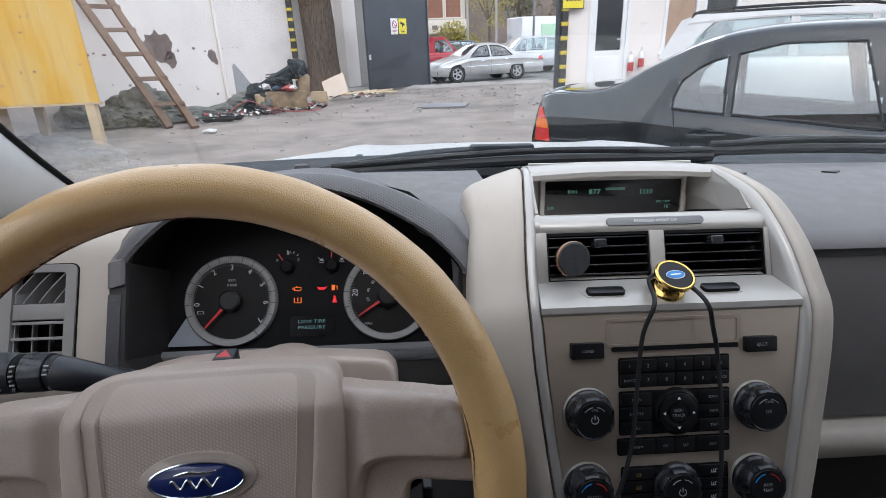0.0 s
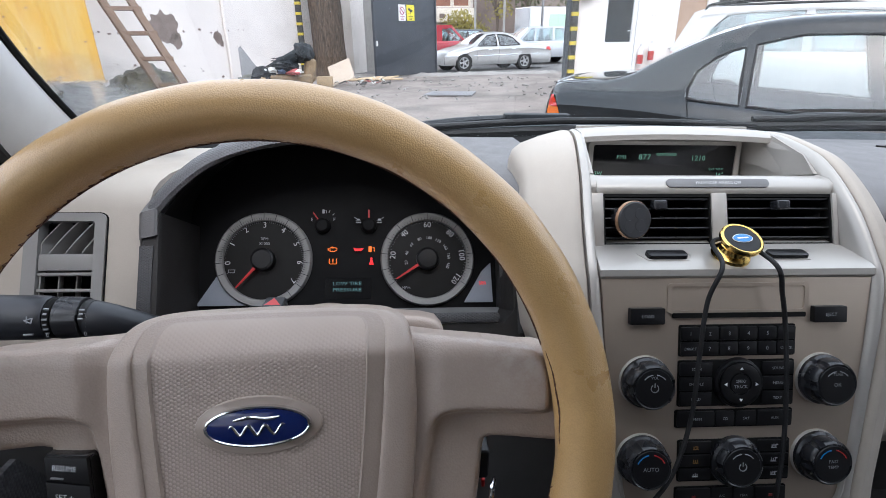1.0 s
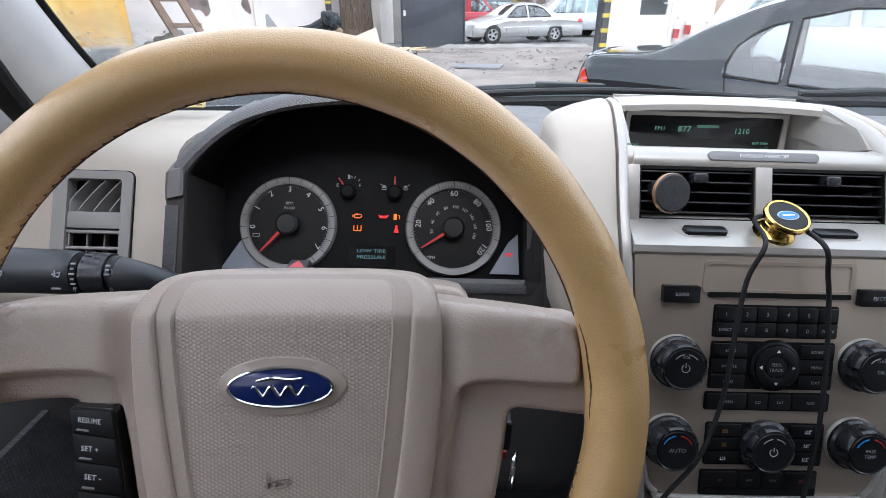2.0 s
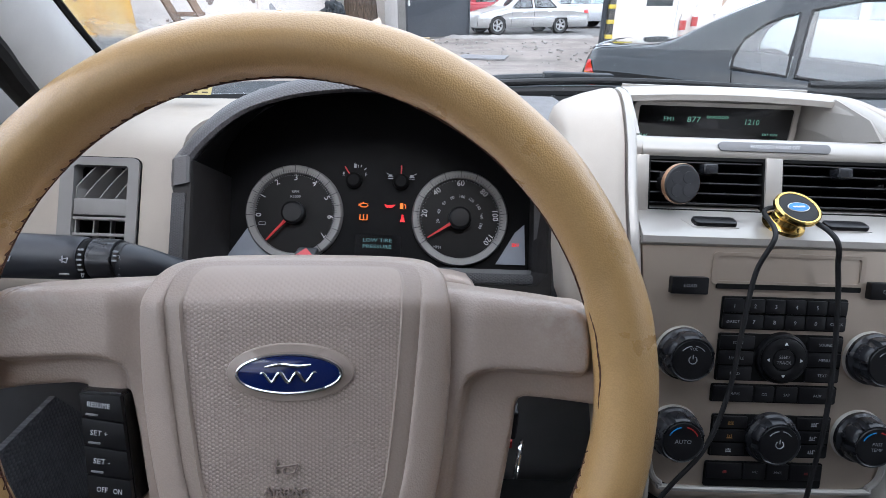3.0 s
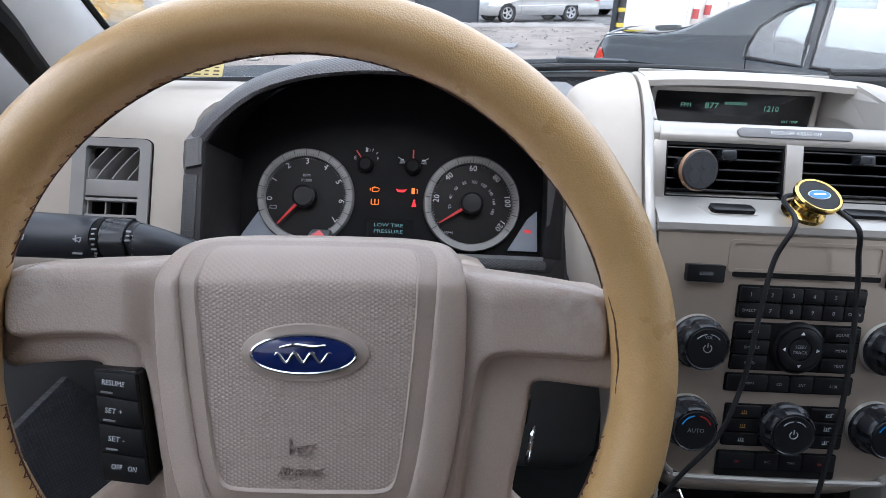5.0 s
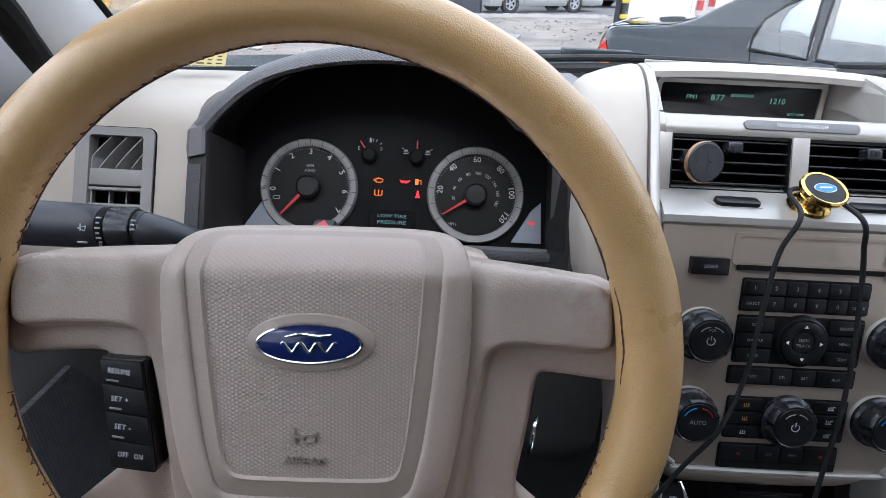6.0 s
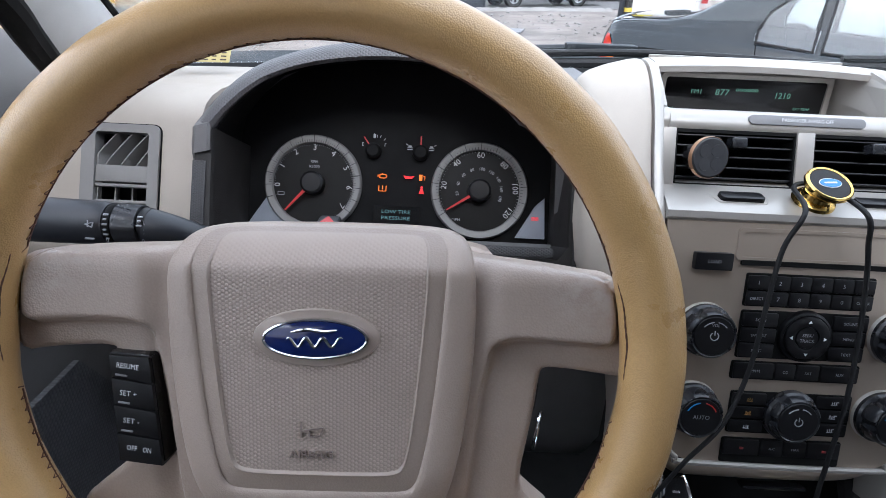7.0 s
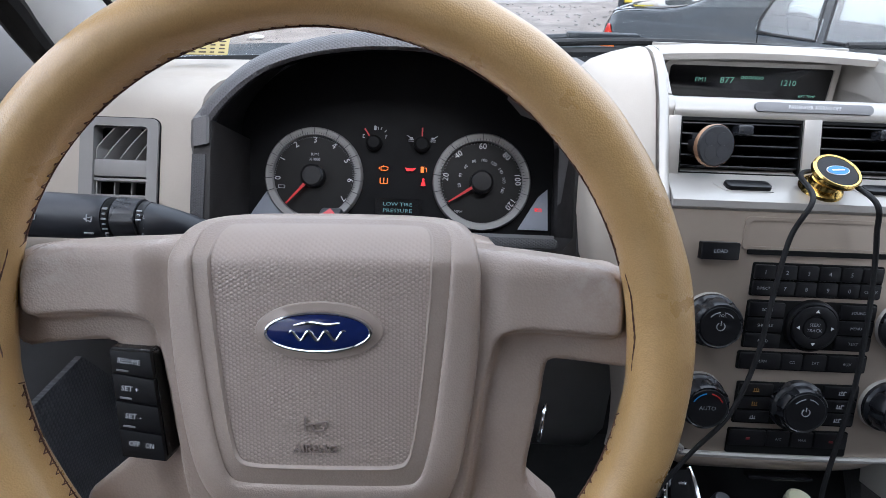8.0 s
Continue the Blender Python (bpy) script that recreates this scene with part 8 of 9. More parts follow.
prism(bm, rounded(0.46, 0.56, 0.015, 3, 0.08, 2.33), 0.11, 0.120, FAC)
part("sign_face", bm, M["sign_yellow"], sg, smooth=0)
bm = mesh()
for i in range(4):
    box(bm, (-0.06 + i * 0.09, 2.22, 0.121), (0.06, 0.05, 0.004), FAC)
part("sign_bars", bm, M["black_paint"], sg, smooth=0)

# litter trodden along the foot of the wall and round the heap
for mat, seed, count, lab in (("white_scrap", 61, 120, "pale paper and plastic litter"), ("rag_red", 62, 60, "faded reddish litter"), ("black_paint", 63, 160, "dark broken scraps and sticks")):
    rng = random.Random(seed)
    bm = mesh()
    for i in range(count):
        k = rng.random()
        x, y = -4.6 + 2.4 * k + rng.uniform(-0.35, 0.35), 12.4 + 2.0 * k + rng.uniform(-0.5, 0.5)
        if i % 9 == 0:
            x, y = rng.uniform(-2.4, -0.6), rng.uniform(15.6, 18.0)
        sz = rng.uniform(0.03, 0.11)
        box(bm, (0, 0, 0), (sz * rng.uniform(0.8, 3.0), sz * rng.uniform(0.3, 1.0), 0.012), Matrix.Translation((x, y, 0.03 + 0.10 * rng.random() * (i % 3 == 0))) @ pose(0, 0, 0, rng.uniform(-35, 35), rng.uniform(-35, 35), rng.uniform(0, 360)))
    solo("litter", bm, M[mat], lab + " on the earth by the wall", "litter", kind="stuff", smooth=0)
for i in range(5):
    rng = random.Random(70 + i)
    lump("rubbish_bag", (-4.1 + 0.33 * i, 13.45 + 0.16 * i + rng.uniform(-0.1, 0.1), 0), (rng.uniform(0.2, 0.32), 0.22, rng.uniform(0.12, 0.22)), 51 + i, M["wiper" if i % 2 else "tarp"], "dark crumpled rubbish bag on the heap", "bag", "rubbish bags")
bm = mesh()
tube(bm, smooth_path([(-4.2, 13.1, 0.05), (-3.7, 13.2, 0.30), (-3.3, 13.3, 0.12), (-2.6, 13.1, 0.03), (-2.0, 13.3, 0.02)], 8), 0.012, 6)
solo("loose_wire", bm, M["rag_red"], "thin reddish wire trailing over the heap", "wire")
# ---- cars ----


def car(name, label, paint, m, spec, group="", glass="car_glass"):
    """A car built in its own frame: x from the tail (0) to the nose, y to its left, z up."""
    L, W = spec["L"], spec["W"]
    top = spec["top"]
    c = thing(name, (0, 0, 0), label, "car", group, at=m @ Matrix.Translation((L / 2, 0, 0)))

    def tz(s):
        for (s0, z0), (s1, z1) in zip(top, top[1:]):
            if s0 <= s <= s1:
                k = (s - s0) / (s1 - s0)
                return z0 + (z1 - z0) * (k * k * (3 - 2 * k) * 0.5 + k * 0.5)
        return top[-1][1]

    def half(s):
        return W / 2 * (1 - 0.13 * (abs(s - L / 2) / (L / 2)) ** 5)

    rows = []
    n = 46
    for i in range(n + 1):
        k = i / n
        s = L * (0.5 - 0.5 * math.cos(math.pi * k))
        w = half(s)
        z = tz(s)
        end = max(0, 1 - min(s, L - s) / 0.16) ** 2
        e2 = 1 - 0.12 * end
        zl = spec.get("sill", 0.24)
        prof = [(0.70, zl), (0.94 * e2, zl + 0.04), (0.985 * e2, 0.42), (1.0 * e2, 0.58), (0.992 * e2, z * 0.76), (0.975 * e2, z - 0.11 - 0.02 * end), (0.945 * e2, z - 0.045 - 0.03 * end), (0.90 * e2, z - 0.012 - 0.05 * end), (0.80 * e2, z - 0.05 * end), (0.45, z + 0.018 - 0.05 * end), (0, z + 0.024 - 0.05 * end)]
        row = [Vector((s, -a * w, b)) for a, b in prof] + [Vector((s, a * w, b)) for a, b in prof[-2::-1]]
        rows.append(row)
    bm = mesh()
    loft(bm, rows, ring=True, caps=True)
    body = part("body", bm, paint, c, at=m, smooth=0.7)
    # greenhouse
    (b0, zb0), (r0, zr0), (r1, zr1), (b1, zb1) = spec["roof"]
    zr = max(zr0, zr1)
    wr = W / 2 * spec.get("roof_w", 0.66)
    wb = W / 2 * 0.86

    def side(s, z, sgn, lift=0.0):
        zb = tz(s)
        k = max(0, min(1.05, (z - zb) / (zr - zb)))
        end = 1 - 0.06 * max(0, abs(s - (r0 + r1) / 2) / (L / 2)) ** 2
        return Vector((s, sgn * ((wb + (wr - wb) * (k ** 1.25)) * end + lift), z))

    def plate(nm, poly, sgn, mat, parent, lift, depth, lab=""):
        bm = mesh()
        a = [side(s, z, sgn, lift) for s, z in poly]
        b = [side(s, z, sgn, lift - depth) for s, z in poly]
        loft(bm, [a, b], ring=True, caps=True)
        return part(nm, bm, mat, parent, lab, at=m, smooth=0)

    bm = mesh()
    rows = []
    for i in range(15):
        k = i / 14
        s = r0 + (r1 - r0) * k
        z = zr0 + (zr1 - zr0) * k + spec.get("crown", 0.03) * math.sin(math.pi * k)
        rows.append([Vector((s, y * wr * 1.03, z - 0.012 - 0.045 * abs(y) ** 3.5)) for y in (-1, -0.85, -0.6, -0.3, 0, 0.3, 0.6, 0.85, 1)])
    thick(bm, rows, (0, 0, -0.03))
    part("roof", bm, paint, c, at=m, smooth=0.9)
    for sgn in (-1, 1):
        for poly in spec["pillars"]:
            plate("pillar", poly, sgn, paint, c, 0.004, 0.045)
        for poly in spec["glass"]:
            g = plate("side_window", poly, sgn, M[glass], c, -0.006, 0.005)
        for poly in spec.get("bars", ()):
            plate("window_bar", poly, sgn, M["rubber"], c, 0.001, 0.02)
    for nm, (s0, z0), (s1, z1) in (("rear_window", (b0, zb0), (r0, zr0)), ("windscreen", (r1, zr1), (b1, zb1))):
        if spec.get("solid_back") and nm == "rear_window":
            continue
        bm = mesh()
        w0, w1 = (wb * 0.93, wr * 0.97) if nm == "rear_window" else (wr * 0.97, wb * 0.93)
        rows = [[Vector((s0 + (s1 - s0) * k + 0.03 * math.sin(math.pi * k) * (-1 if nm == "rear_window" else 1), y * (w0 + (w1 - w0) * k), z0 + (z1 - z0) * k + 0.03 * math.sin(math.pi * k) - 0.02 * y * y)) for y in (-1, -0.5, 0, 0.5, 1)] for k in (0, 0.2, 0.4, 0.6, 0.8, 1)]
        thick(bm, rows, (0, 0, -0.006))
        part(nm, bm, M[glass], c, at=m)
    # dark cabin with two rows of seats
    bm = mesh()
    for s in spec.get("seats", ()):
        for y in (-0.36, 0.36):
            box(bm, (s, y, 0.95), (0.12, 0.46, 0.50), None, 0.05)
            box(bm, (s, y, 1.22), (0.09, 0.24, 0.16), None, 0.04)
    if spec.get("seats"):
        part("seat_row", bm, M["rubber"], c, "dark seats", at=m)
    else:
        bm.free()
    for s in spec["wheels"]:
        r = spec.get("wheel_r", 0.31)
        for sgn in (-1, 1):
            mw = m @ Matrix.Translation((s, sgn * (half(s) - 0.10), r)) @ pose(0, 0, 0, -90 * sgn)
            bm = mesh()
            lathe(bm, [(r * 0.62, 0.10), (r * 0.95, 0.105), (r, 0.08), (r, -0.08), (r * 0.95, -0.10)], 36, mw)
            wheel_ob = part("wheel", bm, M["tyre"], c, "black tyre", at=I4)
            bm = mesh()
            lathe(bm, [(r * 0.65, 0.09), (r * 0.62, 0.108), (r * 0.56, 0.102), (r * 0.52, 0.06)], 32, mw)
            lathe(bm, [(0, 0.10), (r * 0.14, 0.10), (r * 0.16, 0.08)], 16, mw)
            for k in range(5):
                box(bm, (r * 0.33, 0, 0.088), (r * 0.50, r * 0.17, 0.03), mw @ pose(0, 0, 0, 0, 0, 72 * k), 0.012)
            part("rim", bm, M["alloy"], wheel_ob, "alloy rim", at=I4)
            bm = mesh()
            lathe(bm, [(r * 1.02, 0.106), (r * 1.18, 0.106), (r * 1.2, 0.09)], 36, mw)
            part("arch", bm, paint, c, at=I4)
            bm = mesh()
            lathe(bm, [(0, 0.05), (r * 1.05, 0.05), (r * 1.10, 0.102)], 36, mw)
            part("wheel_well", bm, M["black_matte"], c, at=I4)
    for nm, poly, mat, lab in spec.get("lamps", ()):
        for sgn in (-1, 1):
            bm = mesh()
            a = [Vector((s, sgn * (half(s) * k + 0.006), z)) for s, z, k in poly]
            b = [Vector((s + 0.03, sgn * (half(s) * k - 0.04), z)) for s, z, k in poly]
            loft(bm, [a, b], ring=True, caps=True)
            part(nm, bm, M[mat], c, lab, at=m, smooth=0)
    for nm, poly, mat in spec.get("trim", ()):
        for sgn in (-1, 1):
            bm = mesh()
            pts = [Vector((s, sgn * (half(s) * k + 0.004), z)) for s, z, k in poly]
            tube(bm, pts, spec.get("trim_r", 0.012), 6)
            part(nm, bm, M[mat], c, at=m)
    return c


def curve(pts, s):
    """A smooth line through pairs of station and value."""
    if s <= pts[0][0]:
        return pts[0][1]
    for i in range(len(pts) - 1):
        (a, va), (b, vb) = pts[i], pts[i + 1]
        if s <= b:
            d0 = (vb - pts[i - 1][1]) / (b - pts[i - 1][0]) if i > 0 else (vb - va) / (b - a)
            d1 = (pts[i + 2][1] - va) / (pts[i + 2][0] - a) if i + 2 < len(pts) else (vb - va) / (b - a)
            h, k = b - a, (s - a) / (b - a)
            return va * (2 * k ** 3 - 3 * k * k + 1) + d0 * h * (k ** 3 - 2 * k * k + k) + vb * (3 * k * k - 2 * k ** 3) + d1 * h * (k ** 3 - k * k)
    return pts[-1][1]


def inside(poly, x, y):
    hit = False
    for (x0, y0), (x1, y1) in zip(poly, poly[1:] + poly[:1]):
        if (y0 > y) != (y1 > y) and x < x0 + (x1 - x0) * (y - y0) / (y1 - y0):
            hit = not hit
    return hit


def shell_car(name, label, paint, m, spec, group=""):
    """A saloon drawn as one flowing shell, with its windows set into it; x from the tail, z up."""
    L, W = spec["L"], spec["W"]
    c = thing(name, (0, 0, 0), label, "car", group, at=m @ Matrix.Translation((L / 2, 0, 0)))

    def half(s):
        e = abs(s - L / 2) / (L / 2)
        return W / 2 * (1 - 0.10 * e ** 4 - 0.10 * max(0, e - 0.93) / 0.07)

    def profile(s):
        w, zb, zt, yr = half(s), curve(spec["belt"], s), curve(spec["top"], s), curve(spec["rail"], s)
        zb = min(zb, zt - 0.075)
        low = spec.get("sill", 0.22)
        pts = [(w * 0.90, low), (w * 0.965, low + 0.08), (w * 0.985, 0.42), (w * 1.0, 0.55), (w * 0.992, 0.58), (w * 0.994, zb - 0.13), (w * 1.004, zb - 0.105), (w * 0.984, zb - 0.092), (w * 0.968, zb - 0.03), (w * 0.935, zb)]
        x0, z0, x1, z1 = w * 0.925, zb + 0.004, min(yr, w * 0.92), zt - 0.066
        for i in range(19):
            k = i / 18
            pts.append((x0 + (x1 - x0) * (0.55 * k + 0.45 * k ** 2.2), z0 + (z1 - z0) * k))
        pts += [(x1 - 0.010, zt - 0.044), (x1 - 0.028, zt - 0.024), (x1 - 0.052, zt - 0.010), (x1 - 0.09, zt), (x1 * 0.70, zt + 0.012), (x1 * 0.35, zt + 0.020), (0.0, zt + 0.022)]
        return pts

    def at_side(s, z, sgn, lift=0.0):
        p = profile(s)
        for (y0, z0), (y1, z1) in zip(p, p[1:]):
            if z0 <= z <= z1:
                return Vector((s, sgn * (y0 + (y1 - y0) * (z - z0) / max(z1 - z0, 1e-6) + lift), z))
        return Vector((s, sgn * (p[28][0] + lift), z))

    n = 190
    stations = [L * (0.5 - 0.5 * math.cos(math.pi * i / n)) for i in range(n + 1)]
    rows = []
    for s in stations:
        p = profile(s)
        rows.append([(-y, z) for y, z in p] + [(y, z) for y, z in p[-2::-1]])
    body, panes = mesh(), mesh()
    wells = spec["wheels"]
    r = spec.get("wheel_r", 0.31)
    ring = [[body.verts.new((s, y, z)) for y, z in row] for s, row in zip(stations, rows)]
    ring2 = [[panes.verts.new((s, y * 0.994, z)) for y, z in row] for s, row in zip(stations, rows)]
    for i in range(n):
        for j in range(len(rows[0]) - 1):
            s = (stations[i] + stations[i + 1]) / 2
            y = (rows[i][j][0] + rows[i][j + 1][0] + rows[i + 1][j][0] + rows[i + 1][j + 1][0]) / 4
            z = (rows[i][j][1] + rows[i][j + 1][1] + rows[i + 1][j][1] + rows[i + 1][j + 1][1]) / 4
            if z < 0.75 and any(math.hypot(s - q, z - r) < r * 1.04 for q in wells):
                continue
            yr = curve(spec["rail"], s)
            pane = any(inside(q, s, z) for q in spec["windows"]) if abs(y) > yr - 0.012 else False
            for a, b in spec["screens"]:
                if a < s < b and abs(y) < yr * 0.90:
                    pane = True
            bm, rr = (panes, ring2) if pane else (body, ring)
            bm.faces.new((rr[i][j], rr[i + 1][j], rr[i + 1][j + 1], rr[i][j + 1]))
    for bm in (body, panes):
        bmesh.ops.delete(bm, geom=[v for v in bm.verts if not v.link_faces], context="VERTS")
    for row, bm in ((ring[0], body), (ring[-1], body)):
        bm.faces.new([v for v in row if v.is_valid])
    part("body", body, paint, c, at=m, smooth=0.8)
    part("window_glass", panes, M["car_glass"], c, "clear car windows", at=m, smooth=0.8)
    for sgn in (-1, 1):
        for q in spec["windows"]:
            bm = mesh()
            line = []
            for (s0, z0), (s1, z1) in zip(q, q[1:] + q[:1]):
                for k in range(6):
                    line.append(at_side(s0 + (s1 - s0) * k / 6, z0 + (z1 - z0) * k / 6, sgn, 0.002))
            tube(bm, line + line[:1], spec.get("seal_r", 0.016), 8)
            part("window_seal", bm, M["rubber"], c, "black window seal", at=m)
    for s in wells:
        for sgn in (-1, 1):
            mw = m @ Matrix.Translation((s, sgn * (half(s) - 0.115), r)) @ pose(0, 0, 0, -90 * sgn)
            bm = mesh()
            lathe(bm, [(r * 0.62, 0.095), (r * 0.93, 0.105), (r, 0.07), (r, -0.08), (r * 0.95, -0.10)], 40, mw)
            wheel_ob = part("wheel", bm, M["tyre"], c, "black tyre", at=I4)
            bm = mesh()
            lathe(bm, [(r * 0.66, 0.08), (r * 0.64, 0.104), (r * 0.58, 0.100), (r * 0.52, 0.05)], 32, mw)
            lathe(bm, [(0, 0.092), (r * 0.13, 0.092), (r * 0.15, 0.07)], 16, mw)
            for k in range(spec.get("spokes", 5)):
                box(bm, (r * 0.34, 0, 0.082), (r * 0.52, r * 0.20, 0.03), mw @ pose(0, 0, 0, 0, 0, 360 / spec.get("spokes", 5) * k), 0.012)
            part("rim", bm, M["alloy"], wheel_ob, "alloy rim", at=I4)
            bm = mesh()
            lathe(bm, [(0, -0.12), (r * 1.06, -0.12), (r * 1.07, 0.10)], 36, mw)
            part("wheel_well", bm, M["black_matte"], c, at=I4)
    for nm, q, mat, lab in spec.get("lamps", ()):
        for sgn in (-1, 1):
            bm = mesh()
            (a0, b0), (a1, b1), (a2, b2), (a3, b3) = q
            rows = []
            for i in range(9):
                u = i / 8
                rows.append([at_side((a0 * (1 - v) + a1 * v) * (1 - u) + (a3 * (1 - v) + a2 * v) * u, (b0 * (1 - v) + b1 * v) * (1 - u) + (b3 * (1 - v) + b2 * v) * u, sgn, 0.007) for v in [k / 8 for k in range(9)]])
            loft(bm, rows)
            part(nm, bm, M[mat], c, lab, at=m, smooth=0.8)
    for nm, line, mat, rad in spec.get("lines", ()):
        for sgn in (-1, 1):
            bm = mesh()
            pts = [at_side(line[i][0] + (line[i + 1][0] - line[i][0]) * k / 8, line[i][1] + (line[i + 1][1] - line[i][1]) * k / 8, sgn, 0.0) for i in range(len(line) - 1) for k in range(9)]
            tube(bm, pts, rad, 6)
            part(nm, bm, M[mat], c, at=m)
    for s in spec.get("seats", ()):
        for y in (-0.36, 0.36):
            bm = mesh()
            box(bm, (s, y, 0.85), (0.12, 0.46, 0.50), None, 0.05)
            box(bm, (s, y, 1.14), (0.09, 0.24, 0.16), None, 0.04)
            part("seat_back", bm, M["rubber"], c, "dark seat back", at=m)
    return c


SALOON = dict(L=4.47, W=1.74, sill=0.20, spokes=10,
              top=[(0, 0.74), (0.04, 0.86), (0.10, 0.925), (0.30, 0.95), (0.55, 0.965), (0.70, 1.005), (0.80, 1.062), (0.91, 1.128), (1.07, 1.212), (1.22, 1.282), (1.37, 1.335), (1.52, 1.370), (1.80, 1.40), (2.25, 1.405), (2.55, 1.385), (2.75, 1.29), (3.25, 0.95), (3.5, 0.88), (4.2, 0.72), (4.47, 0.48)],
              belt=[(0, 0.86), (0.3, 0.87), (0.8, 0.86), (1.16, 0.835), (1.9, 0.78), (2.42, 0.74), (3.3, 0.72), (4.47, 0.5)],
              rail=[(0, 0.76), (0.5, 0.77), (0.8, 0.70), (1.1, 0.64), (1.5, 0.59), (2.4, 0.58), (2.8, 0.62), (3.3, 0.74), (4.47, 0.72)],
              windows=[[(1.155, 0.85), (1.50, 0.82), (1.475, 1.205), (1.39, 1.185), (1.29, 1.135), (1.19, 1.045), (1.15, 0.93)], [(1.55, 0.82), (2.42, 0.755), (2.25, 1.285), (1.81, 1.285), (1.535, 1.222)], [(2.52, 0.755), (3.15, 0.82), (2.66, 1.25), (2.36, 1.29)]],
              screens=((0.83, 1.40), (2.62, 3.18)), wheels=(0.98, 3.70), wheel_r=0.295, seats=(2.70,), seal_r=0.008,
              lamps=[("tail_lamp", [(0.04, 0.55), (0.21, 0.56), (0.195, 0.66), (0.05, 0.66)], "lamp_red", "red tail lamp"), ("indicator_lamp", [(0.05, 0.662), (0.194, 0.662), (0.172, 0.745), (0.06, 0.745)], "lamp_amber", "amber indicator"), ("tail_lamp", [(0.06, 0.747), (0.171, 0.747), (0.11, 0.835), (0.075, 0.835)], "lamp_red", "red tail lamp")],
              lines=[("door_seam", [(1.165, 0.83), (1.19, 0.72), (1.25, 0.60), (1.34, 0.42)], "black_matte", 0.004), ("door_seam", [(2.46, 0.735), (2.47, 0.5), (2.48, 0.3)], "black_matte", 0.004), ("side_strip", [(0.2, 0.50), (0.6, 0.50)], "rubber", 0.012), ("side_strip", [(1.36, 0.49), (2.4, 0.48), (3.3, 0.46)], "rubber", 0.012)])
hx, hy = math.cos(radians(-34.8)), math.sin(radians(-34.8))
BMW = Pm((1.638, 5.339, 0.0), (hx, hy, 0), (-hy, hx, 0))
near = shell_car("black_saloon", "black saloon car parked nose-in beside the yard", M["dark_car"], BMW, SALOON)
for s in (1.41, 2.60):
    for sgn in (-1, 1):
        bm = mesh()
        y = sgn * 0.868
        tube(bm, smooth_path([(s - 0.12, y, 0.668), (s - 0.06, y + sgn * 0.028, 0.672), (s + 0.06, y + sgn * 0.028, 0.676), (s + 0.12, y, 0.676)], 5), 0.016, 8)
        lathe(bm, [(0, 0.004), (0.045, 0.003), (0.05, -0.01)], 20, Matrix.Translation((s, y - sgn * 0.004, 0.685)) @ pose(0, 0, 0, -90 * sgn) @ Matrix.Diagonal((1.6, 0.9, 1, 1)))
        part("door_handle", bm, M["dark_car"], near, at=BMW)

bm = mesh()
tube(bm, smooth_path([(0.085, -0.62, 0.905), (0.070, -0.45, 0.928), (0.060, 0.0, 0.940), (0.070, 0.45, 0.928), (0.085, 0.62, 0.905)], 6), 0.014, 8)
part("boot_lip", bm, M["dark_car"], near, at=BMW)
for sgn in (-1, 1):
    bm = mesh()
    tube(bm, smooth_path([(q, sgn * (curve(SALOON["rail"], q) - 0.075), curve(SALOON["top"], q) + 0.001) for q in (0.10, 0.22, 0.36, 0.50, 0.62, 0.74)], 4), 0.0035, 6)
    part("boot_seam", bm, M["black_matte"], near, at=BMW)

ESTATE = dict(L=4.6, W=1.85, sill=0.28, top=[(0, 0.85), (0.06, 1.02), (0.5, 1.06), (3.3, 1.03), (3.6, 0.98), (4.4, 0.82), (4.6, 0.62)],
              roof=((0.10, 1.06), (0.42, 1.60), (2.9, 1.62), (3.55, 1.02)), roof_w=0.74, crown=0.05,
              pillars=[[(0.04, 1.04), (0.42, 1.06), (0.56, 1.34), (0.80, 1.57), (0.5, 1.64), (0.32, 1.58)], [(1.75, 1.04), (1.87, 1.04), (1.83, 1.62), (1.72, 1.62)], [(2.72, 1.04), (2.82, 1.04), (2.72, 1.62), (2.63, 1.62)], [(3.45, 1.02), (3.58, 1.02), (2.98, 1.64), (2.84, 1.64)], [(0.6, 1.56), (2.95, 1.58), (2.95, 1.66), (0.5, 1.65)]],
              glass=[[(0.46, 1.09), (1.74, 1.05), (1.71, 1.57), (0.82, 1.55), (0.60, 1.36)], [(1.88, 1.05), (2.71, 1.05), (2.63, 1.58), (1.84, 1.58)], [(2.84, 1.05), (3.42, 1.04), (2.9, 1.58), (2.74, 1.58)]],
              wheels=(0.85, 3.7), wheel_r=0.34, seats=(1.9, 2.7), lamps=[("tail_lamp", [(0.0, 0.75, 1.0), (0.12, 0.75, 1.0), (0.16, 1.0, 0.95), (0.03, 1.0, 0.96)], "lamp_red", "red tail lamp")])
ha = radians(-27)
SUV = Pm((4.32, 9.10, 0.0), (math.cos(ha), math.sin(ha), 0), (-math.sin(ha), math.cos(ha), 0))
suv = car("white_estate_car", "white estate car with dark roof rails", M["car_white"], SUV, ESTATE)
for sgn in (-1, 1):
    bm = mesh()
    tube(bm, smooth_path([(0.45, sgn * 0.66, 1.60), (0.62, sgn * 0.65, 1.69), (1.6, sgn * 0.64, 1.72), (2.6, sgn * 0.65, 1.70), (2.85, sgn * 0.66, 1.62)], 6), 0.022, 8)
    part("roof_rail", bm, M["rubber"], suv, "black roof rail", at=SUV)

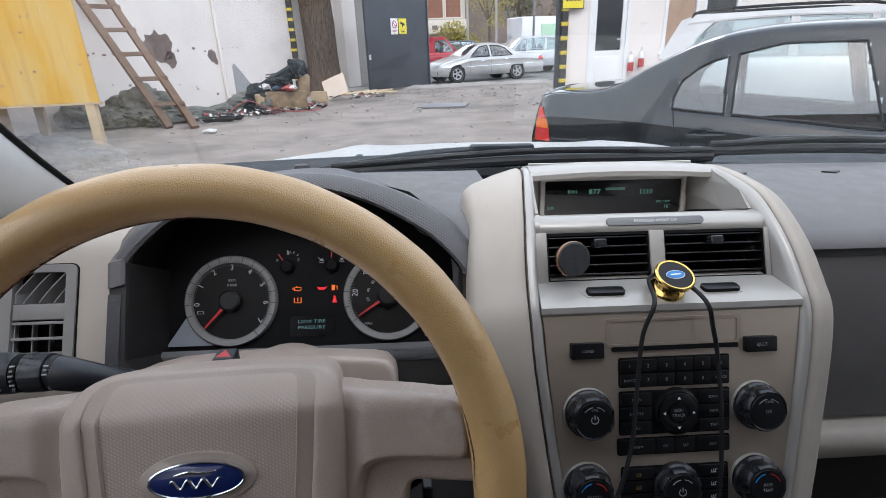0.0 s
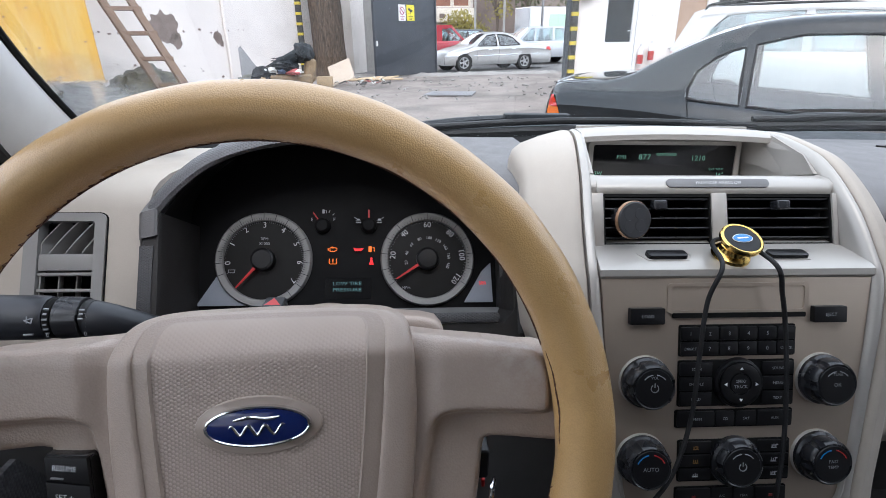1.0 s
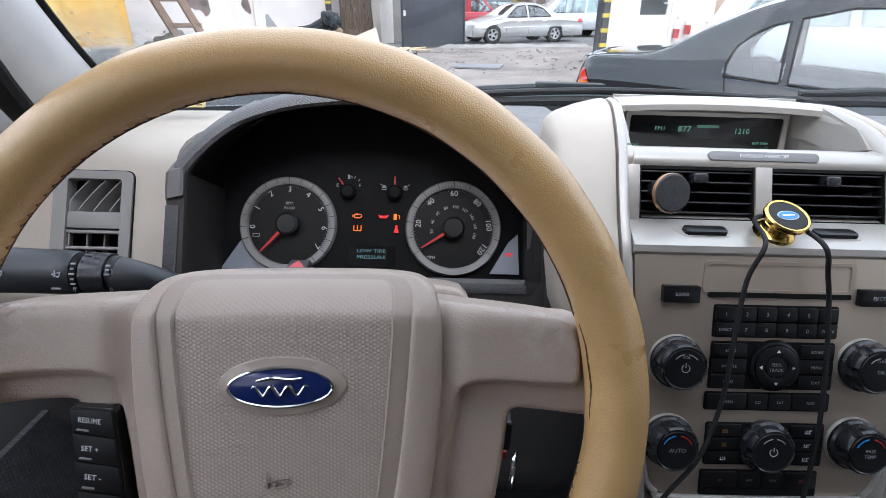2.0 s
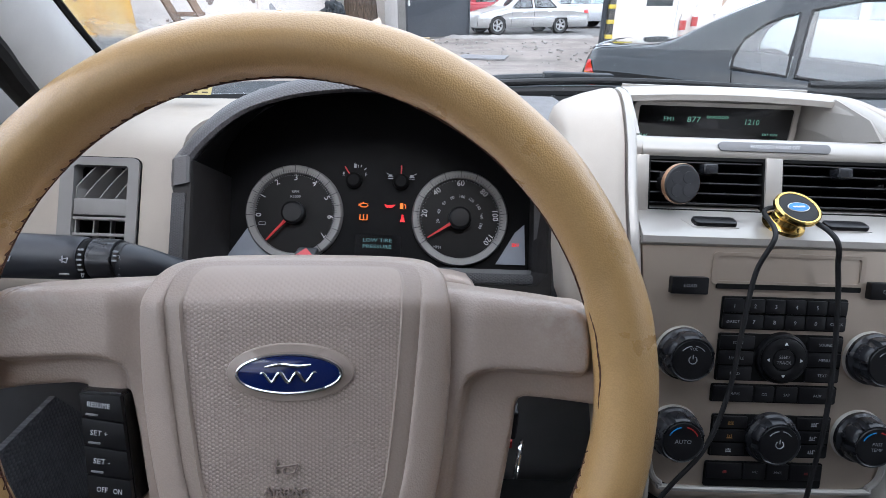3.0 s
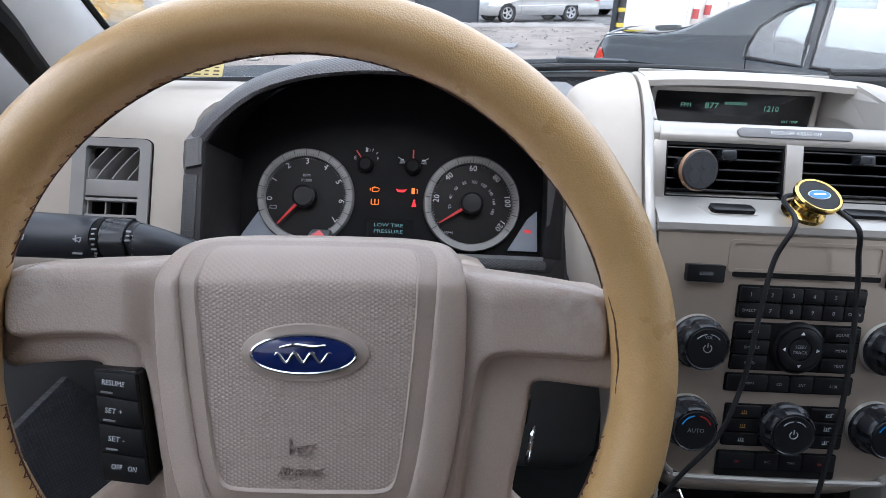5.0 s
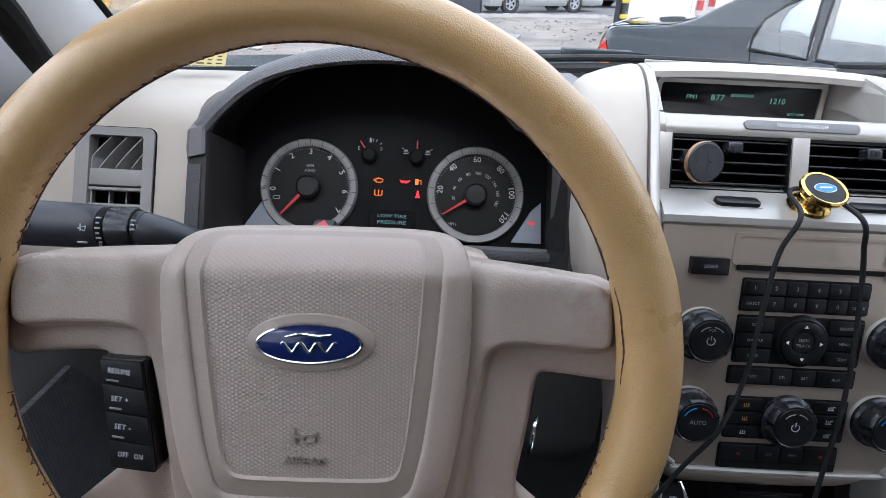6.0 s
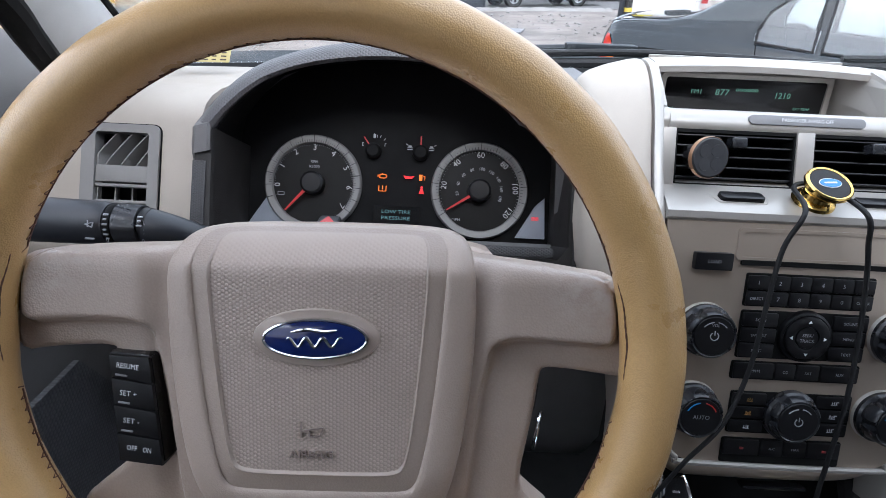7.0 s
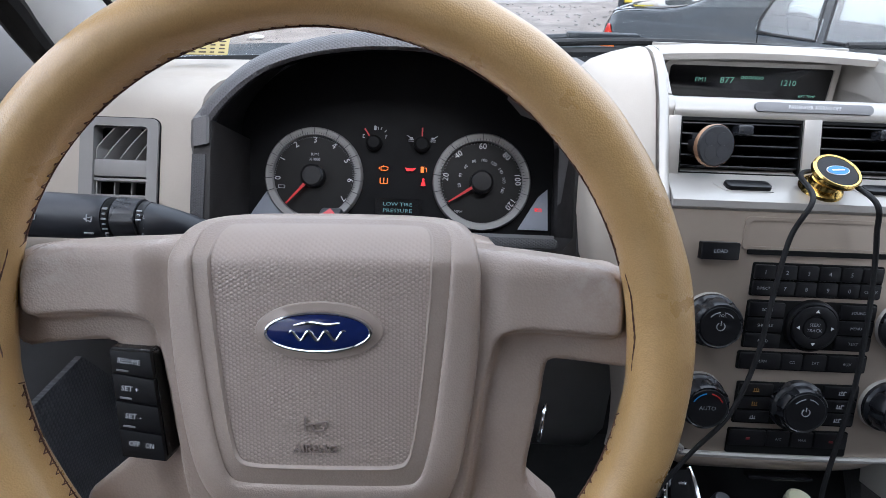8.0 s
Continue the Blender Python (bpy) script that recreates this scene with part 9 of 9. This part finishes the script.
SEDAN = dict(L=4.60, W=1.80, sill=0.24,
             top=[(0, 0.72), (0.05, 0.88), (0.14, 0.955), (0.5, 0.985), (0.85, 1.01), (1.05, 1.08), (1.35, 1.24), (1.65, 1.36), (2.0, 1.415), (2.4, 1.42), (2.75, 1.37), (3.05, 1.21), (3.45, 0.97), (3.7, 0.91), (4.15, 0.81), (4.46, 0.69), (4.60, 0.46)],
             belt=[(0, 0.82), (0.5, 0.90), (1.2, 0.92), (2.4, 0.90), (3.4, 0.86), (4.6, 0.5)],
             rail=[(0, 0.74), (0.9, 0.74), (1.4, 0.62), (2.0, 0.58), (2.6, 0.58), (3.1, 0.64), (3.5, 0.74), (4.6, 0.64)],
             windows=[[(1.30, 0.94), (2.24, 0.925), (2.24, 1.33), (1.85, 1.31), (1.55, 1.20)], [(2.36, 0.925), (3.22, 0.92), (2.72, 1.29), (2.36, 1.335)]],
             screens=((1.06, 1.62), (2.78, 3.42)), wheels=(1.08, 3.82), wheel_r=0.325, seats=(1.8, 2.7), seal_r=0.018,
             lamps=[("tail_lamp", [(0.04, 0.70), (0.36, 0.74), (0.32, 0.85), (0.06, 0.86)], "lamp_red", "red tail lamp"), ("head_lamp", [(4.55, 0.56), (4.28, 0.58), (4.32, 0.70), (4.51, 0.66)], "pale_car", "clear head lamp")],
             lines=[("side_strip", [(0.3, 0.60), (0.7, 0.60)], "chrome", 0.016), ("side_strip", [(1.45, 0.60), (3.4, 0.57)], "chrome", 0.016), ("door_handle", [(1.55, 0.80), (1.73, 0.80)], "chrome", 0.018), ("door_handle", [(2.62, 0.78), (2.80, 0.78)], "chrome", 0.018), ("door_seam", [(2.30, 0.9), (2.30, 0.3)], "rubber", 0.006), ("door_seam", [(3.25, 0.86), (3.28, 0.3)], "rubber", 0.006)])


for key in ("top", "belt", "rail"):
    SEDAN[key] = [(a + 0.32 if a > 0.3 else a, b) for a, b in SEDAN[key]]
SEDAN["windows"] = [[(a + 0.32, b) for a, b in q] for q in SEDAN["windows"]]
SEDAN["screens"] = tuple((a + 0.32, b + 0.32) for a, b in SEDAN["screens"])
SEDAN["lamps"] = [(nm, [(a + 0.32 if a > 1 else a, b) for a, b in q], mat, lab) for nm, q, mat, lab in SEDAN["lamps"]]
SEDAN["lines"] = [(nm, [(a + 0.32, b) for a, b in q], mat, r) for nm, q, mat, r in SEDAN["lines"]]
SEDAN.update(L=4.92, wheels=(1.40, 4.14), seats=(2.12, 3.02))


def place(front, rear, spec):
    """The frame of a car whose wheels stand at two points of the ground, on the side to the camera."""
    f, r = Vector((*front, 0)), Vector((*rear, 0))
    d = (f - r).normalized()
    n = Vector((-d.y, d.x, 0))
    if n.y > 0:
        n = -n
    s0, s1 = spec["wheels"]
    mid = (f + r) / 2 - n * spec["W"] / 2
    return Pm(mid - d * (s0 + s1) / 2, d, Vector((-d.y, d.x, 0)))


shell_car("silver_saloon", "silver saloon car standing in the street", M["silver_car"], place((2.09, 21.25), (4.62, 22.26), SEDAN), SEDAN, "cars in the street")
VAN = dict(L=4.2, W=1.75, sill=0.26, top=[(0, 0.9), (0.05, 1.05), (2.6, 1.05), (3.1, 1.02), (3.9, 0.86), (4.2, 0.6)],
           roof=((0.05, 1.05), (0.12, 1.78), (2.2, 1.82), (3.1, 1.03)), roof_w=0.82, crown=0.03, solid_back=True,
           pillars=[[(0.0, 1.03), (1.75, 1.04), (1.75, 1.84), (0.08, 1.80)], [(2.95, 1.02), (3.12, 1.02), (2.28, 1.84), (2.12, 1.84)], [(1.7, 1.66), (2.3, 1.68), (2.3, 1.85), (1.7, 1.84)]],
           glass=[[(1.78, 1.06), (2.9, 1.06), (2.32, 1.66), (1.80, 1.66)]], wheels=(0.75, 3.4), wheel_r=0.31, seats=(2.2,),
           lamps=[("tail_lamp", [(0.0, 0.9, 1.0), (0.06, 0.9, 1.0), (0.06, 1.2, 0.95), (0.0, 1.2, 0.95)], "lamp_red", "red tail lamp")])
van = car("red_van", "red panel van driving off in the street", M["red_car"], place((3.3, 30.3), (0.75, 29.6), VAN), VAN, "cars in the street")
car("grey_estate_car", "dark grey car parked across the street", M["grey_car"], place((5.2, 36.0), (3.0, 34.6), ESTATE), ESTATE, "cars in the street")
car("pale_estate_car", "pale silver estate car behind a saloon", M["pale_car"], place((4.9, 25.6), (7.7, 26.2), ESTATE), ESTATE, "cars in the street")
shell_car("white_saloon", "white saloon car parked across the street", M["car_white"], place((6.2, 37.0), (8.6, 37.6), SEDAN), SEDAN, "cars in the street")
shell_car("grey_saloon", "dark grey saloon parked in the street", M["grey_car"], place((-0.9, 33.0), (1.4, 32.0), SEDAN), SEDAN, "cars in the street")

# box lorry
lorry = thing("box_lorry", (8.2, 36.5, 0), "white box lorry with a pale green panel", "lorry")
LO = Matrix.Translation((8.1, 33.0, 0)) @ pose(0, 0, 0, 0, 0, 16)
for nm, c, s, mat in (("cargo_box", (0, 0, 1.75), (3.4, 2.0, 2.0), "sign_white"), ("rear_door", (-1.72, 0, 1.75), (0.05, 1.8, 1.9), "pale_car"), ("chassis", (0, 0, 0.62), (3.6, 1.0, 0.2), "rubber"), ("green_panel", (0.5, -1.01, 1.75), (2.0, 0.02, 1.2), "pale_green")):
    bm = mesh()
    box(bm, c, s, LO, 0.03)
    if mat == "pale_green":
        M.setdefault("pale_green", matte("pale_green_print", (0.42, 0.62, 0.45), 0.5, depth=0))
    part(nm, bm, M[mat], lorry)
for x in (-1.2, 1.2):
    for y in (-0.8, 0.8):
        bm = mesh()
        lathe(bm, [(0, 0.1), (0.3, 0.1), (0.38, 0.06), (0.38, -0.1)], 24, LO @ Matrix.Translation((x, y, 0.38)) @ pose(0, 0, 0, 90 if y < 0 else -90))
        part("wheel", bm, M["tyre"], lorry)

# street front beyond
bld = thing("street_building", (1.5, 46, 0), "street building with brown window bays and a pale fascia", "building")
bm = mesh()
box(bm, (0.5, 47.5, 5), (9.0, 3.0, 10), bevel=0.02)
part("wall", bm, M["facade"], bld)
bm = mesh()
box(bm, (0.5, 45.85, 2.85), (9.2, 0.35, 1.0), bevel=0.02)
part("fascia", bm, M["cream"], bld, "pale fascia band")
for i in range(6):
    for fl in range(2):
        x = -3.2 + i * 1.45
        bm = mesh()
        ring_plate(bm, [(x - 0.68, 3.45 + fl * 2.9), (x + 0.68, 3.45 + fl * 2.9), (x + 0.68, 5.7 + fl * 2.9), (x - 0.68, 5.7 + fl * 2.9)], [(x - 0.60, 3.53 + fl * 2.9), (x + 0.60, 3.53 + fl * 2.9), (x + 0.60, 5.62 + fl * 2.9), (x - 0.60, 5.62 + fl * 2.9)], -0.05, 0.06, Pm((0, 45.98, 0), (1, 0, 0), (0, 0, 1)))
        w = part("window", bm, M["cream"], bld)
        bm = mesh()
        box(bm, (x, 45.99, 4.575 + fl * 2.9), (1.2, 0.04, 2.09))
        part("pane", bm, M["blind"], w)
    bm = mesh()
    x = -3.2 + i * 1.45
    box(bm, (x, 45.96, 1.15), (1.15, 0.06, 2.2), bevel=0.01)
    part("shop_window", bm, M["dark_glass" if i % 2 else "facade_dark"], bld)
rng = random.Random(77)
for i in range(8):
    bm = mesh()
    box(bm, (0.4 + rng.uniform(-3.5, 3.5), 45.64, 2.85 + rng.uniform(-0.15, 0.15)), (rng.uniform(0.3, 0.8), 0.04, rng.uniform(0.15, 0.35)))
    part("fascia_bar", bm, M["facade_dark"], bld, smooth=0)
bm = mesh()
box(bm, (14, 52, 4.5), (18, 2, 9), bevel=0.02)
solo("far_building", bm, M["facade_dark"], "dull brown building behind the street trees", "building")
bm = mesh()
box(bm, (-30, 48, 5), (50, 2, 10))
solo("far_row", bm, M["facade"], "row of pale buildings along the street", "building")
bm = mesh()
box(bm, (45, 46, 4.5), (40, 2, 9))
solo("far_row", bm, M["facade"], "row of pale buildings along the street", "building")
for x, y, z, h, sd, mat in ((6.2, 41, 0, 5.2, 5, "leaf_gold"), (8.9, 43, 0, 5.6, 6, "leaf_green"), (12.0, 42, 0, 5.0, 8, "leaf_green"), (4.2, 43.5, 0, 2.2, 9, "leaf_gold")):
    t = thing("street_tree", (x, y, 0), "street tree with thinning yellow-green leaves", "tree", "street trees")
    bm = mesh()
    tube(bm, smooth_path([(x, y, -0.1), (x + 0.1, y, h * 0.4), (x - 0.1, y + 0.1, h * 0.8), (x, y, h * 1.15)], 5), [0.16 - 0.008 * i for i in range(16)], 10)
    part("trunk", bm, M["bark"], t)
    for k in range(4):
        bm = mesh()
        a = radians(90 * k + 20)
        tube(bm, smooth_path([(x, y, h * 0.55), (x + math.cos(a) * 0.7, y + math.sin(a) * 0.7, h * 0.8), (x + math.cos(a) * 1.5, y + math.sin(a) * 1.5, h * 1.15)], 4), [0.07 - 0.006 * i for i in range(9)], 6)
        part("limb", bm, M["bark"], t)
    bm = mesh()
    leaf_cloud(bm, (x, y, h * 0.95), (2.1, 1.8, h * 0.50), 1500, sd, 0.13)
    leaf_cloud(bm, (x + 0.6, y, h * 0.75), (1.5, 1.4, h * 0.3), 700, sd + 20, 0.12)
    part("crown", bm, M[mat], t, smooth=0)
for x, y in ((4.55, 40.0), (6.45, 39.0)):
    bm = mesh()
    tube(bm, [(x, y, -0.1), (x, y, 4.0), (x + 0.02, y, 8.0)], [0.09, 0.08, 0.07], 10)
    solo("street_pole", bm, M["concrete"], "grey concrete pole in the street", "pole", "street poles")
bm = mesh()
box(bm, (4.6, 24.3, 3.62), (5.2, 5.0, 0.14), Matrix.Translation((0, 0, 0)) @ pose(0, 0, 0, 0, 0, 4), 0.02)
solo("canopy_roof", bm, M["steel"], "grey sheet canopy over the gateway", "canopy", kind="structure")
for x in (3.0, 7.6):
    bm = mesh()
    tube(bm, [(x + (0.4 if x > 5 else 3.2), 26.4, -0.1), (x + (0.4 if x > 5 else 3.2), 26.4, 3.6)], 0.06, 10)
    solo("canopy_post", bm, M["steel"], "grey steel canopy post", "post", "canopy posts")
# unseen walls added to close the yard; the dark tall one dulls reflections
for nm, c, sz in (("added_wall_south", (0, -9, 3.0), (40, 0.3, 6.4)), ("added_wall_east", (15, 2, 2.2), (0.3, 22, 4.6))):
    bm = mesh()
    box(bm, c, sz)
    solo(nm, bm, M["facade_dark"] if nm == "added_wall_south" else M["concrete"], "unseen plain wall added to close the yard and dull reflections", "wall", kind="structure")
